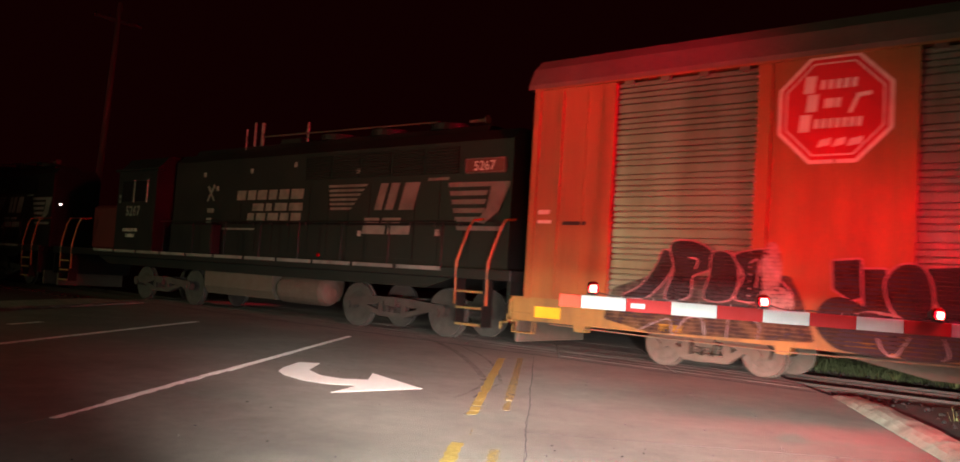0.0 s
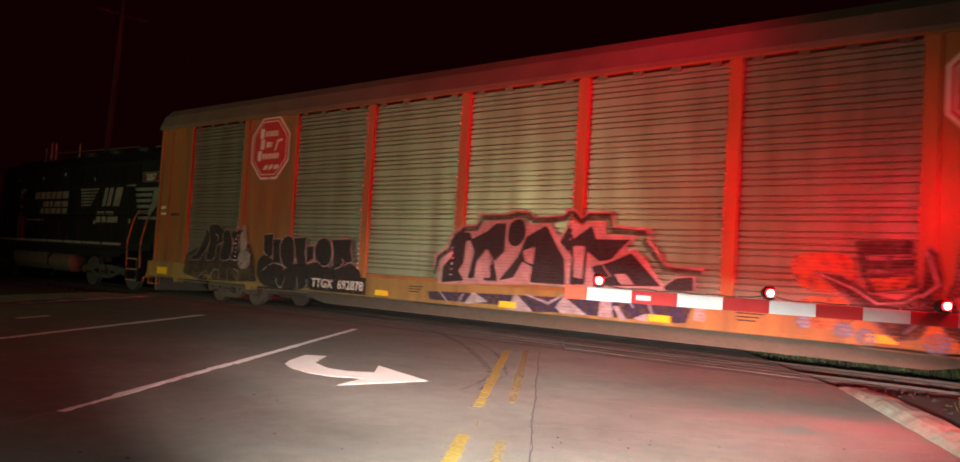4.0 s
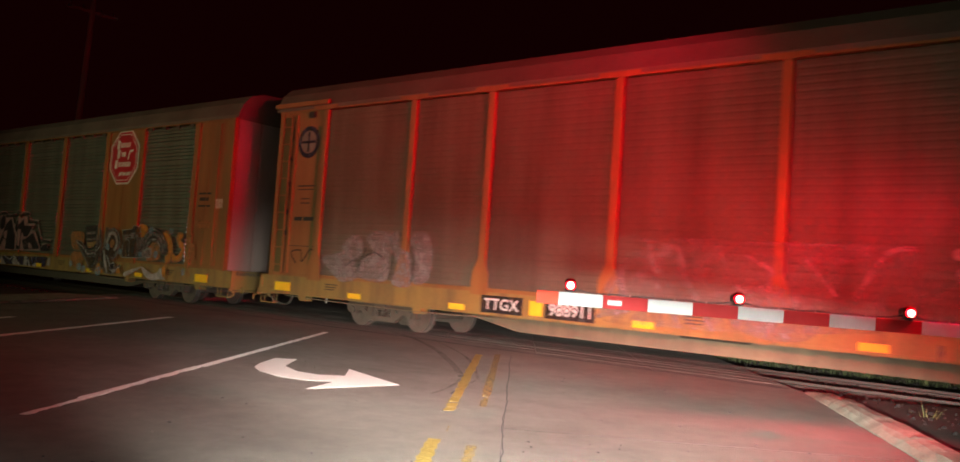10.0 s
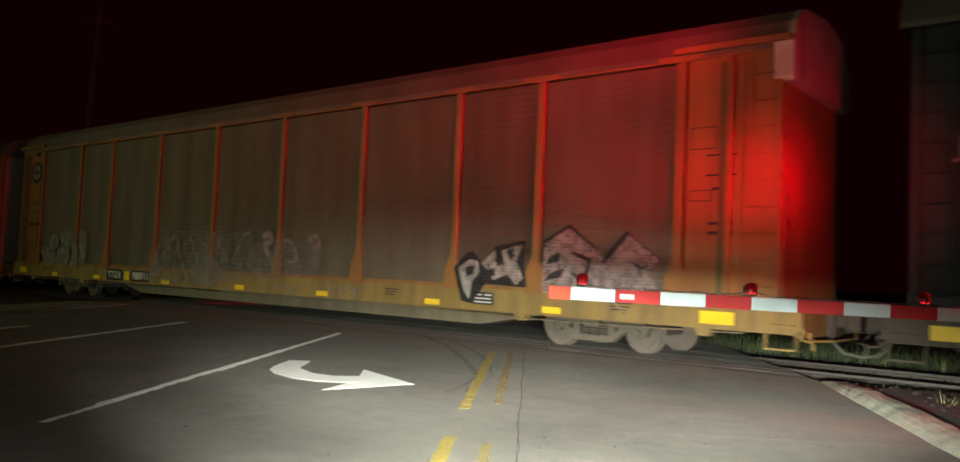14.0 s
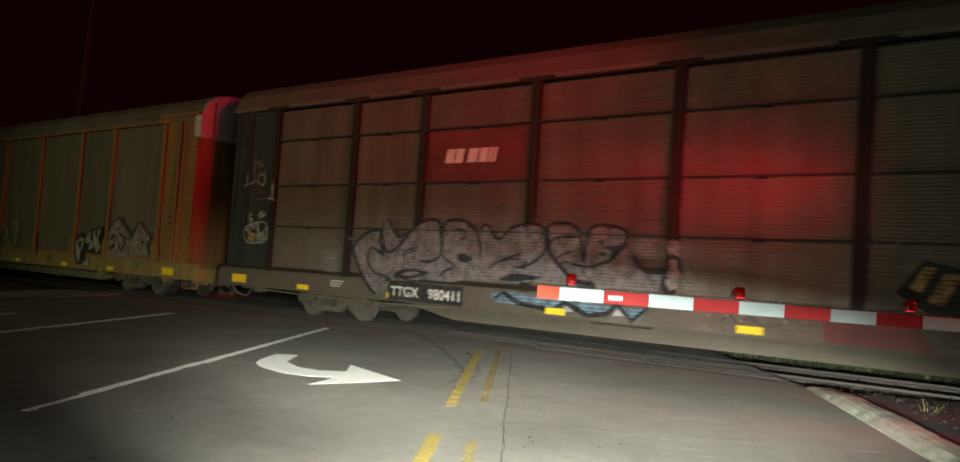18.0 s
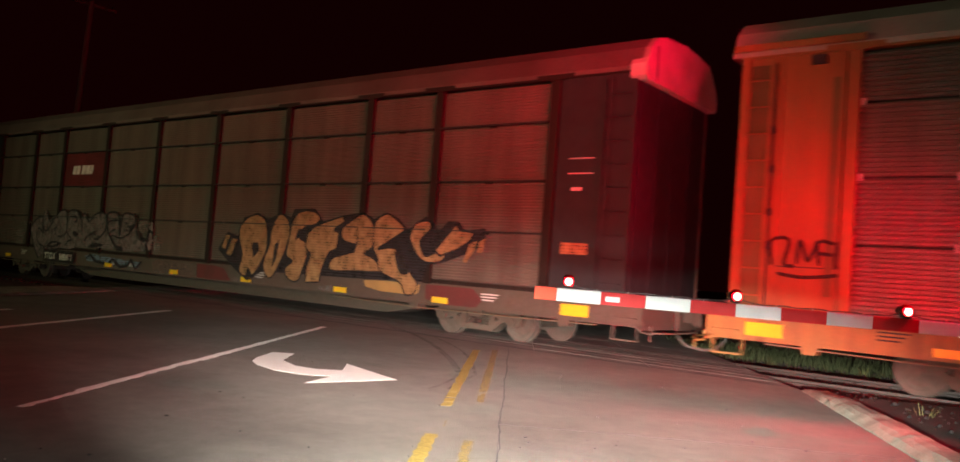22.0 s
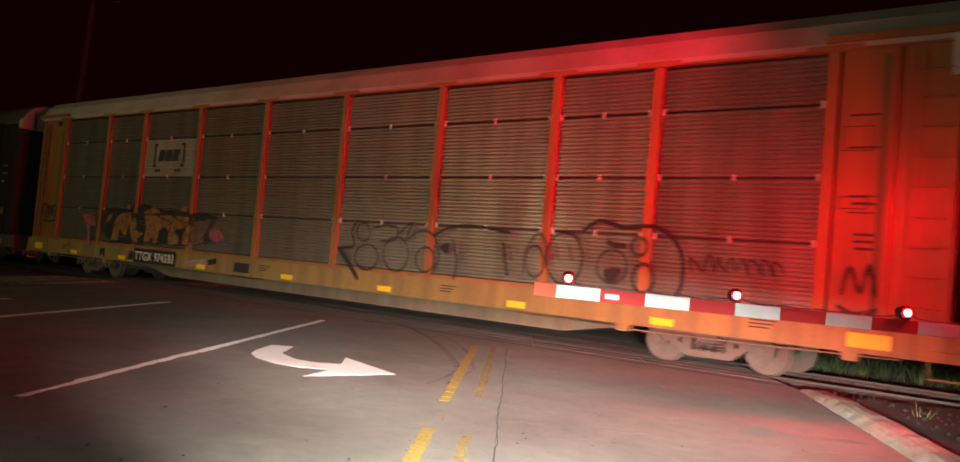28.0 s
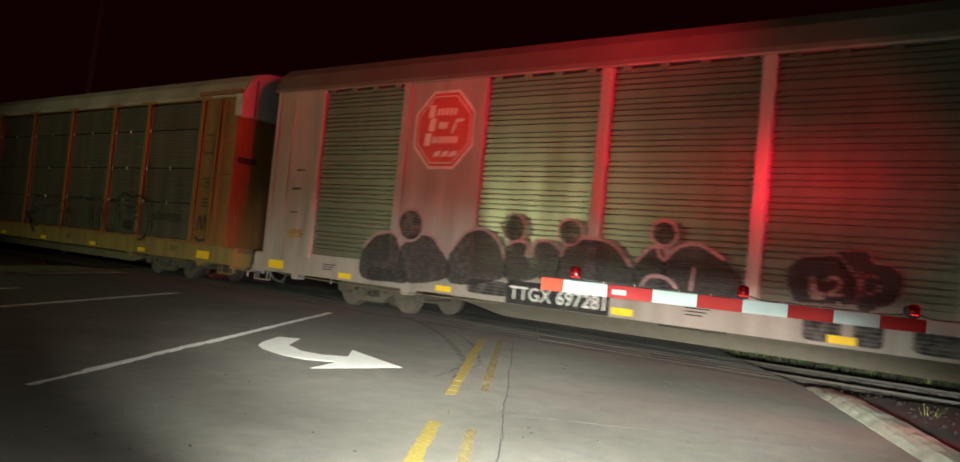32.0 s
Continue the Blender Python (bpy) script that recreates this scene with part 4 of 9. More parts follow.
def autorack(front, label, spec):
    """One enclosed car carrier: underframe, trucks, posts, side sheets, roof, ends and marks."""
    car = thing("autorack_car", label, "railcar", "cars of the train", pose(front, SIDE, 0))
    CARS.append((car, front))
    paintwork, sheet, roof = spec["paint"], spec["sheet"], spec["roof"]
    L, W = PITCH_END, MID * 2
    # underframe
    for y in (0.0, W - 0.10):
        web = 0.02 if y == 0.0 else 0.06
        bm = beam_x([(y, 0.995), (y + 0.12, 0.995), (y + 0.12, 0.94), (y + web + 0.04, 0.94), (y + web + 0.04, 0.61), (y + 0.12, 0.61), (y + 0.12, 0.56), (y, 0.56), (y, 0.61), (y + web, 0.61), (y + web, 0.94), (y, 0.94)], -0.35, L + 0.35)
        part("side_sill", bm, spec.get("sill", paintwork), car)
    part("deck", box(-0.35, L + 0.35, 0.12, W - 0.12, 0.88, 0.98), "truck", car)
    part("centre_sill", plate([(-0.3, 0.9), (-0.3, 0.55), (4.8, 0.55), (6.6, 0.22), (L - 6.6, 0.22), (L - 4.8, 0.55), (L + 0.3, 0.55), (L + 0.3, 0.9)], MID - 0.33, MID + 0.33), spec.get("belly", "truck"), car)
    for i in range(9):
        x = 7.0 + 1.62 * i
        part("cross_bearer", plate([(x - 0.03, 0.6), (x - 0.03, 0.9), (x + 0.03, 0.9), (x + 0.03, 0.6)], 0.1, MID - 0.33), spec.get("belly", "truck"), car)
    for x in (3.42, L - 3.42):
        truck(car, x)
    # draft gear, coupler, steps and hoses at the two ends
    for s, x in ((-1, -0.35), (1, L + 0.35)):
        bm = box(min(x, x + s * 0.55), max(x, x + s * 0.55), MID - 0.09, MID + 0.09, 0.66, 0.86, bevel=0.02)
        box(min(x + s * 0.45, x + s * 0.80), max(x + s * 0.45, x + s * 0.80), MID - 0.17, MID + 0.14, 0.60, 0.92, bm, 0.04)
        part("coupler", bm, "truck", car)
        bm = box(x - 0.08 if s > 0 else x, x if s > 0 else x + 0.08, 0.0, W, 0.52, 1.0)
        part("end_sill", bm, spec.get("sill", paintwork), car)
        bm = bmesh.new()
        for k in (0, 1):
            tube([(x - s * 0.1, 0.02 + 0.1 * k, 0.58), (x - s * 0.1, 0.1 * k, 0.33), (x - s * 0.56, 0.1 * k, 0.33), (x - s * 0.56, 0.02 + 0.1 * k, 0.58)], 0.014, bm)
        box(min(x - s * 0.1, x - s * 0.56), max(x - s * 0.1, x - s * 0.56), -0.015, 0.11, 0.318, 0.34, bm)
        part("sill_step", bm, spec.get("sill", paintwork), car)
        sill = spec.get("sill", paintwork)
        part("air_hose", tube([(x + s * 0.05, MID - 0.3, 0.66), (x + s * 0.12, MID - 0.34, 0.44), (x + s * 0.28, MID - 0.3, 0.28), (x + s * 0.55, MID - 0.22, 0.23)], 0.026, sides=8), "hose", car, "dusty rubber air hose")
        lever = part("cut_lever", tube([(x - s * 0.06, 0.06, 0.72), (x + s * 0.03, 0.0, 0.62), (x + s * 0.0, -0.02, 0.50), (x + s * 0.16, -0.02, 0.48), (x + s * 0.17, -0.02, 0.36)], 0.022, sides=8), sill, car, "bent uncoupling lever")
        part("lever_rod", tube([(x + s * 0.10, 0.0, 0.49), (x + s * 0.36, 0.35, 0.50), (x + s * 0.46, MID - 0.3, 0.52), (x + s * 0.40, MID - 0.12, 0.66)], 0.018), sill, lever)
        part("lever_bracket", box(min(x, x + s * 0.05), max(x, x + s * 0.05), 0.28, 0.36, 0.44, 0.60, bevel=0.01), sill, lever)
        part("striker", box(min(x, x + s * 0.12), max(x, x + s * 0.12), MID - 0.28, MID + 0.28, 0.50, 0.98, bevel=0.03), "truck", car)
        for dx in (1.55, 5.15):
            part("jack_pad", plate([(x - s * (dx - 0.13), 0.57), (x - s * (dx + 0.13), 0.57), (x - s * (dx + 0.10), 0.44), (x - s * (dx - 0.10), 0.44)], 0.05, 0.26), sill, car, "bracket under the sill")
        part("brake_rod", tube([(x - s * 0.9, 0.08, 0.53), (x - s * 2.6, 0.06, 0.50), (x - s * 5.2, 0.06, 0.48), (x - s * 7.6, 0.08, 0.52)], 0.014), "belly", car, "pale brake rod beside the truck")
        part("hand_grab", tube([(x - s * 0.12, 0.0, 0.70), (x - s * 0.12, -0.06, 0.70), (x - s * 0.50, -0.06, 0.70), (x - s * 0.50, 0.0, 0.70)], 0.012), sill, car)
    # brake gear hung under the deck
    part("air_tank", lathe([(10.2, 0.05), (10.25, 0.18), (11.4, 0.18), (11.45, 0.05)], "X", 16, centre=(0, 0.75, 0.66)), "truck", car)
    part("brake_pipe", tube([(4.6, 0.55, 0.62), (9, 0.5, 0.60), (16, 0.52, 0.62), (21.5, 0.55, 0.60)], 0.02), "truck", car)
    # side posts
    flare, cap = spec.get("flare", False), spec.get("cap", False)
    for i, x in enumerate(POSTS):
        h = spec.get("post", 0.11)
        bm = box(x - h, x + h, -0.045, 0.10, SHEET0 - 0.02, SHEET1 + 0.02)
        if flare:
            plate([(x - 0.21, SHEET0 - 0.06), (x + 0.21, SHEET0 - 0.06), (x + 0.19, SHEET0 + 0.36), (x + h, SHEET0 + 0.62), (x - h, SHEET0 + 0.62), (x - 0.19, SHEET0 + 0.36)], -0.062, -0.047, bm)
        if cap:
            plate([(x - 0.40, SHEET1 + 0.035), (x - 0.40, SHEET1 + 0.115), (x + 0.40, SHEET1 + 0.115), (x + 0.40, SHEET1 + 0.035), (x + h + 0.03, SHEET1 + 0.01), (x - h - 0.03, SHEET1 + 0.01)], -0.065, -0.047, bm)
        part("side_post", bm, spec.get("postpaint", paintwork), car)
    part("top_rail", box(-0.02, L + 0.02, -0.035, 0.12, SHEET1 + 0.03, SHEET1 + 0.14), spec.get("rail", paintwork), car)
    part("bottom_rail", box(0, L, -0.02, 0.10, SHEET0 - 0.004, SHEET0 + 0.07), spec.get("postpaint", paintwork), car)
    # side sheets
    rows = spec["rows"]
    for i, (a, b) in enumerate(zip(POSTS, POSTS[1:])):
        if i in spec.get("solid", ()):
            part("logo_sheet", box(a + 0.1, b - 0.1, 0.0, 0.05, SHEET0 + 0.07, SHEET1 + 0.03), paintwork, car, "plain painted sheet")
            part("seam", box((a + b) / 2 + 0.02, (a + b) / 2 + 0.05, -0.012, 0.0, SHEET0 + 0.08, SHEET1), paintwork, car)
            continue
        for j, (z0, z1) in enumerate(zip(rows, rows[1:])):
            g = 0.018 if len(rows) > 2 else 0.0
            mat = spec.get("special", {}).get((i, j), sheet)
            part("side_sheet", ribbed(a + 0.09, b - 0.09, z0 + g, z1 - g, spec["pitch"], spec["depth"], bands=spec.get("bands", 0), slots=spec.get("slots", False)), mat, car, spec.get("labels", {}).get((i, j), ""))
    part("lining", box(0.1, L - 0.1, 0.16, W - 0.02, SHEET0, SHEET1 + 0.1), spec.get("lining", "lining"), car, "dark inside behind the sheets")
    # far side, plain
    part("far_side", ribbed(0.0, L, SHEET0, SHEET1 + 0.1, 0.3, -0.02, W), sheet, car)
    # end bays
    end = spec.get("endpaint", paintwork)
    for k, (a, b) in enumerate(((0.0, POSTS[0]), (POSTS[-1], L))):
        s = 1 if k == 0 else -1
        outer = a if k == 0 else b
        part("end_panel", box(a + 0.02 + (0.1 if k else 0), b - 0.02 - (0.1 if not k else 0), 0.0, 0.06, SHEET0 + 0.07, SHEET1 + 0.03), end, car)
        part("corner_post", box(min(outer, outer + s * 0.13), max(outer, outer + s * 0.13), -0.03, 0.12, SHEET0 - 0.02, SHEET1 + 0.03), spec.get("corner", end), car)
        part("door_edge", box(outer + s * 0.62 - 0.035, outer + s * 0.62 + 0.035, -0.03, 0.0, SHEET0 + 0.03, SHEET1 - 0.05), spec.get("corner", end), car)
        if spec.get("ladder", True):
            lad = part("ladder", box(outer + s * 0.50 - 0.012, outer + s * 0.50 + 0.012, -0.09, -0.07, SHEET0, SHEET1 - 0.05), end, car)
            r0 = None
            for i in range(9):
                z = SHEET0 + 0.25 + 0.41 * i
                x0, x1 = sorted((outer + s * 0.10, outer + s * 0.50))
                if r0 is None:
                    r0 = part("rung", tube([(x0, 0, 0), (x0, -0.08, 0), (x1, -0.08, 0), (x1, 0, 0)], 0.012), end, lad, at=pose(0, 0, z))
                else:
                    again(r0, pose(0, 0, z))
        # end doors across the car's end: folded leaves with upright ribs
        xd = outer - s * 0.02
        for q in range(4):
            y0 = 0.10 + (W - 0.2) * q / 4
            w4 = (W - 0.2) / 4 - 0.02
            line = [(xd, y0)]
            for u in (0.18, 0.52) if spec.get("ribbed_end", False) else ():
                line += [(xd, y0 + u - 0.08), (xd - s * 0.02, y0 + u - 0.05), (xd - s * 0.02, y0 + u + 0.05), (xd, y0 + u + 0.08)]
            bm = upright([(xd, y0 + w4), (xd + s * 0.02, y0 + w4), (xd + s * 0.02, y0)] + line, SHEET0, SHEET1 + 0.05)
            leaves = spec.get("door", end)
            part("end_door", bm, leaves if isinstance(leaves, str) else leaves[q], car)
    part("roof", roof_bm(-0.05, L + 0.05, False), roof, car)
    for s, x in ((-1, -0.05), (1, L + 0.05)):
        part("roof_end", roof_bm(min(x, x + s * 0.10), max(x, x + s * 0.10), False, 5.70, 4.98, 0.05), spec.get("hood", roof) if s > 0 else roof, car)
    if spec.get("endcap"):
        low = spec.get("cap_low", 4.40)
        part("end_cap", beam_x([(-0.07, 5.02), (-0.07, low + 0.06), (0.0, low), (W, low), (W + 0.07, low + 0.06), (W + 0.07, 5.02), (W - 0.16, 5.36), (W - 0.42, 5.58), (MID, 5.70), (0.42, 5.58), (0.16, 5.36)], L - 0.13, L + 0.17), spec["endcap"], car, "pale sheet wrapped over the car's end")
        part("cap_fold", box(L + 0.171, L + 0.178, 0.30, 0.36, low + 0.03, 5.40), "roof", car)
    # yellow reflectors along the sill
    spots = spec.get("reflectors", (0.55, 3.0, 5.9, 9.9, 13.4, 16.6, 20.0, 22.9, 26.0))
    made = {}
    for i, x in enumerate(spots):
        big = i in (0, len(spots) - 1)
        w, h = (0.56, 0.20) if big else (0.40, 0.115)
        if big not in made:
            made[big] = part("reflector", box(-w / 2, w / 2, -0.010, 0.0, -h / 2, h / 2), "reflector", car, "yellow reflective strip", pose(x, -0.015, 0.74 if big else 0.67))
        else:
            again(made[big], pose(x, -0.015, 0.74 if big else 0.67))
    return car


def emblem(car, cx, cz, w=1.62, h=1.62, y=-0.004):
    """A red eight-sided sign with a white border and pale bars."""
    back = part("emblem", plate(octagon(cx, cz, w, h), y - 0.006, y), "mark_white", car, "red eight-sided emblem with white bars")
    part("field", plate(octagon(cx, cz, w * 0.93, h * 0.93), y - 0.012, y - 0.007), "sign_red", back)
    part("rim", plate(octagon(cx, cz, w * 0.86, h * 0.86), y - 0.016, y - 0.013), "mark_white", back)
    part("field", plate(octagon(cx, cz, w * 0.83, h * 0.83), y - 0.020, y - 0.017), "sign_red", back)
    k = w / 1.62
    for big, zz, row in ((-0.44, 0.38, (-0.20, -0.09, 0.02, 0.13, 0.24)), (-0.40, 0.10, (-0.14, -0.07, 0.02)), (-0.50, -0.20, (-0.28, -0.18, -0.08, 0.02, 0.12, 0.22, 0.32))):
        part("bar", plate([(cx + (big + u) * k, cz + (zz + v) * k) for u, v in ((0, -0.13), (0.16, -0.13), (0.19, 0.13), (0.03, 0.13))], y - 0.024, y - 0.021), "mark_white", back)
        for x in row:
            part("bar", plate([(cx + (x + u) * k, cz + (zz + v) * k) for u, v in ((0, -0.085), (0.07, -0.085), (0.085, 0.055), (0.015, 0.055))], y - 0.024, y - 0.021), "mark_white", back)
    for x0, x1 in ((-0.22, -0.04), (0.0, 0.16), (0.2, 0.40)):
        part("bar", plate([(cx + u * k, cz + v * k) for u, v in ((x0, -0.57), (x1, -0.54), (x1 + 0.03, -0.43), (x0 + 0.05, -0.46))], y - 0.024, y - 0.021), "mark_white", back)
    part("bar", plate([(cx + u * k, cz + v * k) for u, v in ((0.20, -0.08), (0.26, -0.08), (0.36, 0.14), (0.52, 0.16), (0.52, 0.22), (0.32, 0.20))], y - 0.024, y - 0.021), "mark_white", back)


def stencil(car, text, x, z, height, back=True, mat="mark_white", y=0.012):
    """Painted marks on the sill: dark ground and pale characters."""
    width = lambda s: max(v.co.x for v in lettering(s, height).verts)
    holder = car
    if back:
        holder = part("mark_ground", box(x - 0.08, x + width(text) + 0.08, y - 0.002, y + 0.006, z - 0.09, z + height + 0.09), "spray_smoke", car, "worn black stencil ground")
    for i, ch in enumerate(text):
        if ch == " ":
            continue
        bm = lettering(ch, height)
        move = Vector((x + width(text[:i + 1]) - max(v.co.x for v in bm.verts), y - 0.006, z))
        for v in bm.verts:
            v.co += move
        part("character", bm, mat, holder, "white stencilled character")


KCS_ROWS = [SHEET0 + 0.07, SHEET1 + 0.0]
FOUR_ROWS = [SHEET0 + 0.07, 2.06, 3.03, 4.12, SHEET1]
FRONTS = (-9.05, 19.75, 48.45, 77.20, 105.75)
car1 = autorack(FRONTS[0], "orange auto-rack railcar with galvanised ribbed sides and graffiti", dict(paint="orange", sheet="galv", roof="roof", rows=KCS_ROWS, pitch=0.105, depth=0.046, bands=7, slots=True, solid=(1, 7), ladder=False, door=("pale", "pale", "galv_dull", "lining"), hood="roof", sill="yellow", lining="truck"))
car2 = autorack(FRONTS[1], "yellow auto-rack railcar with grimy brown sides and graffiti", dict(paint="orange", sheet="brown_sheet", roof="roof", rows=KCS_ROWS, pitch=0.12, depth=0.005, flare=True, cap=True, post=0.075, hood="roof_pale", endcap="cap_white", door="orange", sill="yellow", belly="belly"))
car3 = autorack(FRONTS[2], "dark brown auto-rack railcar with four rows of sheets", dict(paint="brown_paint", sheet="cp_sheet", roof="roof", rows=FOUR_ROWS, pitch=0.055, depth=0.012, cap=True, post=0.09, special={(2, 2): "sheet_red"}, labels={(2, 2): "red sheet with pale bars"}, endpaint="mark_black", cap_low=4.75, hood="roof_pale", endcap="cap_white", sill="truck"))
car4 = autorack(FRONTS[3], "yellow auto-rack railcar with grey four-row sides", dict(paint="orange", sheet="grey_sheet", roof="roof_pale", rows=FOUR_ROWS, pitch=0.07, depth=0.028, cap=True, flare=False, post=0.085, special={(2, 2): "pale_sheet"}, labels={(2, 2): "pale sheet with dark bars"}, hood="roof_pale", endcap="cap_white", door=("orange", "orange", "brown_paint", "brown_paint"), sill="yellow", belly="belly"))
car5 = autorack(FRONTS[4], "pale pinkish grey auto-rack railcar with ribbed sides", dict(paint="pale", sheet="galv_dull", roof="roof", rows=KCS_ROWS, pitch=0.105, depth=0.046, bands=7, slots=True, solid=(1, 7), ladder=False, ribbed_end=True, hood="roof", door="pale", lining="truck"))
for c in (car1, car5):
    emblem(c, 5.42 if c == car1 else 5.49, 4.10 if c == car1 else 3.88)
    emblem(c, 21.5, 4.10 if c == car1 else 3.88)
stencil(car1, "TTGX  692878", 7.55, 0.68, 0.20, y=-0.075)
stencil(car2, "TTGX", 6.55, 0.68, 0.21)
stencil(car2, "988911", 8.02, 0.68, 0.21)
stencil(car3, "TTGX   980411", 5.9, 0.68, 0.20, y=-0.095)
stencil(car4, "TTGX 974583", 6.62, 0.665, 0.232, True, y=-0.02)
part("reflector", box(7.62, 7.9, -0.03, -0.02, 0.64, 0.90), "reflector", car2, "square yellow reflective strip")
stencil(car5, "TTGX 697281", 7.6, 0.66, 0.24, y=-0.10)

# unseen post, made up to carry the added lamp
yard_lamp = thing("yard_lamp", "plain grey lamp post, unseen and added to carry the lamp", "lamp post", at=pose(-27.3, -14.5, 0))
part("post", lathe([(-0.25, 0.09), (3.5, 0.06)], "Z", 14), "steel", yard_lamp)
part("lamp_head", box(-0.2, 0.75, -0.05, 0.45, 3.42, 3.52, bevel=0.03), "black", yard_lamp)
far_mast = thing("signal_mast", "crossing signal post on the far side of the rails", "signal mast", at=Matrix.Translation(FAR_MAST))
part("post", lathe([(-0.3, 0.06), (4.0, 0.06)], "Z", 16), "steel", far_mast)
part("crossarm", box(-0.5, 0.5, 0.06, 0.12, 2.63, 2.69, bevel=0.01), "black", far_mast)


pole = thing("utility_pole", "tall grey wooden pole standing dimly beyond the rails", "pole", at=pose(-36.2, 16.6, 0, 0, 4, 0))
part("post", lathe([(-0.35, 0.16), (6.0, 0.13), (12.5, 0.10)], "Z", 12), "tie_pale", pole)
part("crossarm", box(-0.06, 0.06, -1.1, 1.1, 11.6, 11.72, bevel=0.01), "tie_pale", pole)
for y in (-0.95, -0.4, 0.4, 0.95):
    part("insulator", lathe([(11.72, 0.03), (11.78, 0.05), (11.86, 0.03)], "Z", 8, centre=(0, y, 0)), "black", pole)


# ---------------------------------------------------------------- spray paint on the cars
def curve(points, closed=False, n=5):
    """A smooth line through the points."""
    pts = [Vector(p) for p in points]
    out = []
    m = len(pts) if closed else len(pts) - 1
    for i in range(m):
        if closed:
            p0, p1, p2, p3 = (pts[(i + k) % len(pts)] for k in (-1, 0, 1, 2))
        else:
            p0, p1, p2, p3 = pts[max(i - 1, 0)], pts[i], pts[i + 1], pts[min(i + 2, len(pts) - 1)]
        for k in range(n):
            t = k / n
            out.append(0.5 * ((2 * p1) + (p2 - p0) * t + (2 * p0 - 5 * p1 + 4 * p2 - p3) * t * t + (3 * p1 - p0 - 3 * p2 + p3) * t ** 3))
    if not closed:
        out.append(pts[-1])
    return out


def ribbon(bm, pts, width, y, closed=False):
    """A sprayed line."""
    n = len(pts)
    left, right = [], []
    for i, p in enumerate(pts):
        a, b = (pts[(i - 1) % n], pts[(i + 1) % n]) if closed else (pts[max(i - 1, 0)], pts[min(i + 1, n - 1)])
        d = b - a
        if d.length < 1e-6:
            d = Vector((1, 0))
        d.normalize()
        w = width * (1 if closed or 0 < i < n - 1 else 0.6) * 0.5
        left.append(bm.verts.new((p.x - d.y * w, y, p.y + d.x * w)))
        right.append(bm.verts.new((p.x + d.y * w, y, p.y - d.x * w)))
    for i in range(n if closed else n - 1):
        j = (i + 1) % n
        bm.faces.new((left[i], left[j], right[j], right[i]))


def scrawl(car, lines, width, mat, y=-0.08, label=""):
    """Sprayed lines."""
    art = None
    for i, pts in enumerate(lines):
        bm = bmesh.new()
        ribbon(bm, curve(pts, False, 5), width, y - 0.0006 * i)
        o = part("graffiti" if art is None else "stroke", bm, mat, car if art is None else art, label if art is None else "")
        art = art or o
    return art


def blobs(car, shapes, mat, line, ow, y=-0.07, label="", base=None, square=1.0):
    """Soft sprayed ovals (x, z, half width, half height) with an outline, cut off below at the base; the lower square, the boxier."""
    art = None
    for i, (x, z, a, b) in enumerate(shapes):
        pow_of = lambda c: math.copysign(abs(c) ** square, c)
        pts = [Vector((x + a * pow_of(math.cos(2 * math.pi * (k + 0.25) / 26)), z + b * pow_of(math.sin(2 * math.pi * (k + 0.25) / 26)))) for k in range(26)]
        if base is not None:
            pts = [p for p in pts if p.y > base - 0.02] if z - b < base else pts
        bm = bmesh.new()
        bm.faces.new([bm.verts.new((p.x, y - 0.004 * i, p.y)) for p in pts])
        if art is None:
            art = part("graffiti", bm, mat, car, label)
        else:
            part("spray_layer", bm, mat, art)
        if line:
            bm = bmesh.new()
            ribbon(bm, pts, ow, y - 0.004 * i - 0.002, True)
            part("spray_line", bm, line, art)
    return art


def daub(parent, y, fill, line, width, points, soft, label=""):
    """One sprayed shape on a car's side: a filled form, an outline round it, or a line alone; the first is the piece, the others lie on it."""
    pts = [Vector(p) for p in points]
    closed = fill is not None
    if soft:
        pts = curve(pts, closed, 4)
    elif closed:
        pts = sum(([a.lerp(b, 0.05), a.lerp(b, 0.95)] for a, b in zip(pts, pts[1:] + pts[:1])), [])
    made = None
    for name, mat, k in (("graffiti" if label else "letter", fill, 0.0), ("outline" if closed else ("graffiti" if label else "stroke"), line, 0.0007)):
        if mat:
            bm = bmesh.new()
            if k == 0.0:
                bm.faces.new([bm.verts.new((p.x, y, p.y)) for p in pts])
            else:
                ribbon(bm, pts, width, y - k, closed)
            ob = part(name, bm, mat, parent if not label or made is None else made, label if made is None else "")
            made = made or ob
    return made


def arcs(x0, x1, z0, z1, n, seed):
    rnd = random.Random(seed)
    out = []
    for i in range(n):
        x = x0 + (x1 - x0) * (i + 0.2) / n
        w = (x1 - x0) / n
        out.append([(x + rnd.uniform(-0.1, 0.1) * w, z0 + rnd.uniform(0, 0.3) * (z1 - z0)), (x + rnd.uniform(-0.2, 0.4) * w, z1 - rnd.uniform(0, 0.2) * (z1 - z0)), (x + rnd.uniform(0.4, 0.9) * w, z0 + (z1 - z0) * rnd.uniform(0.4, 0.9)), (x + rnd.uniform(0.5, 1.2) * w, z0 + rnd.uniform(0, 0.3) * (z1 - z0))])
    return out


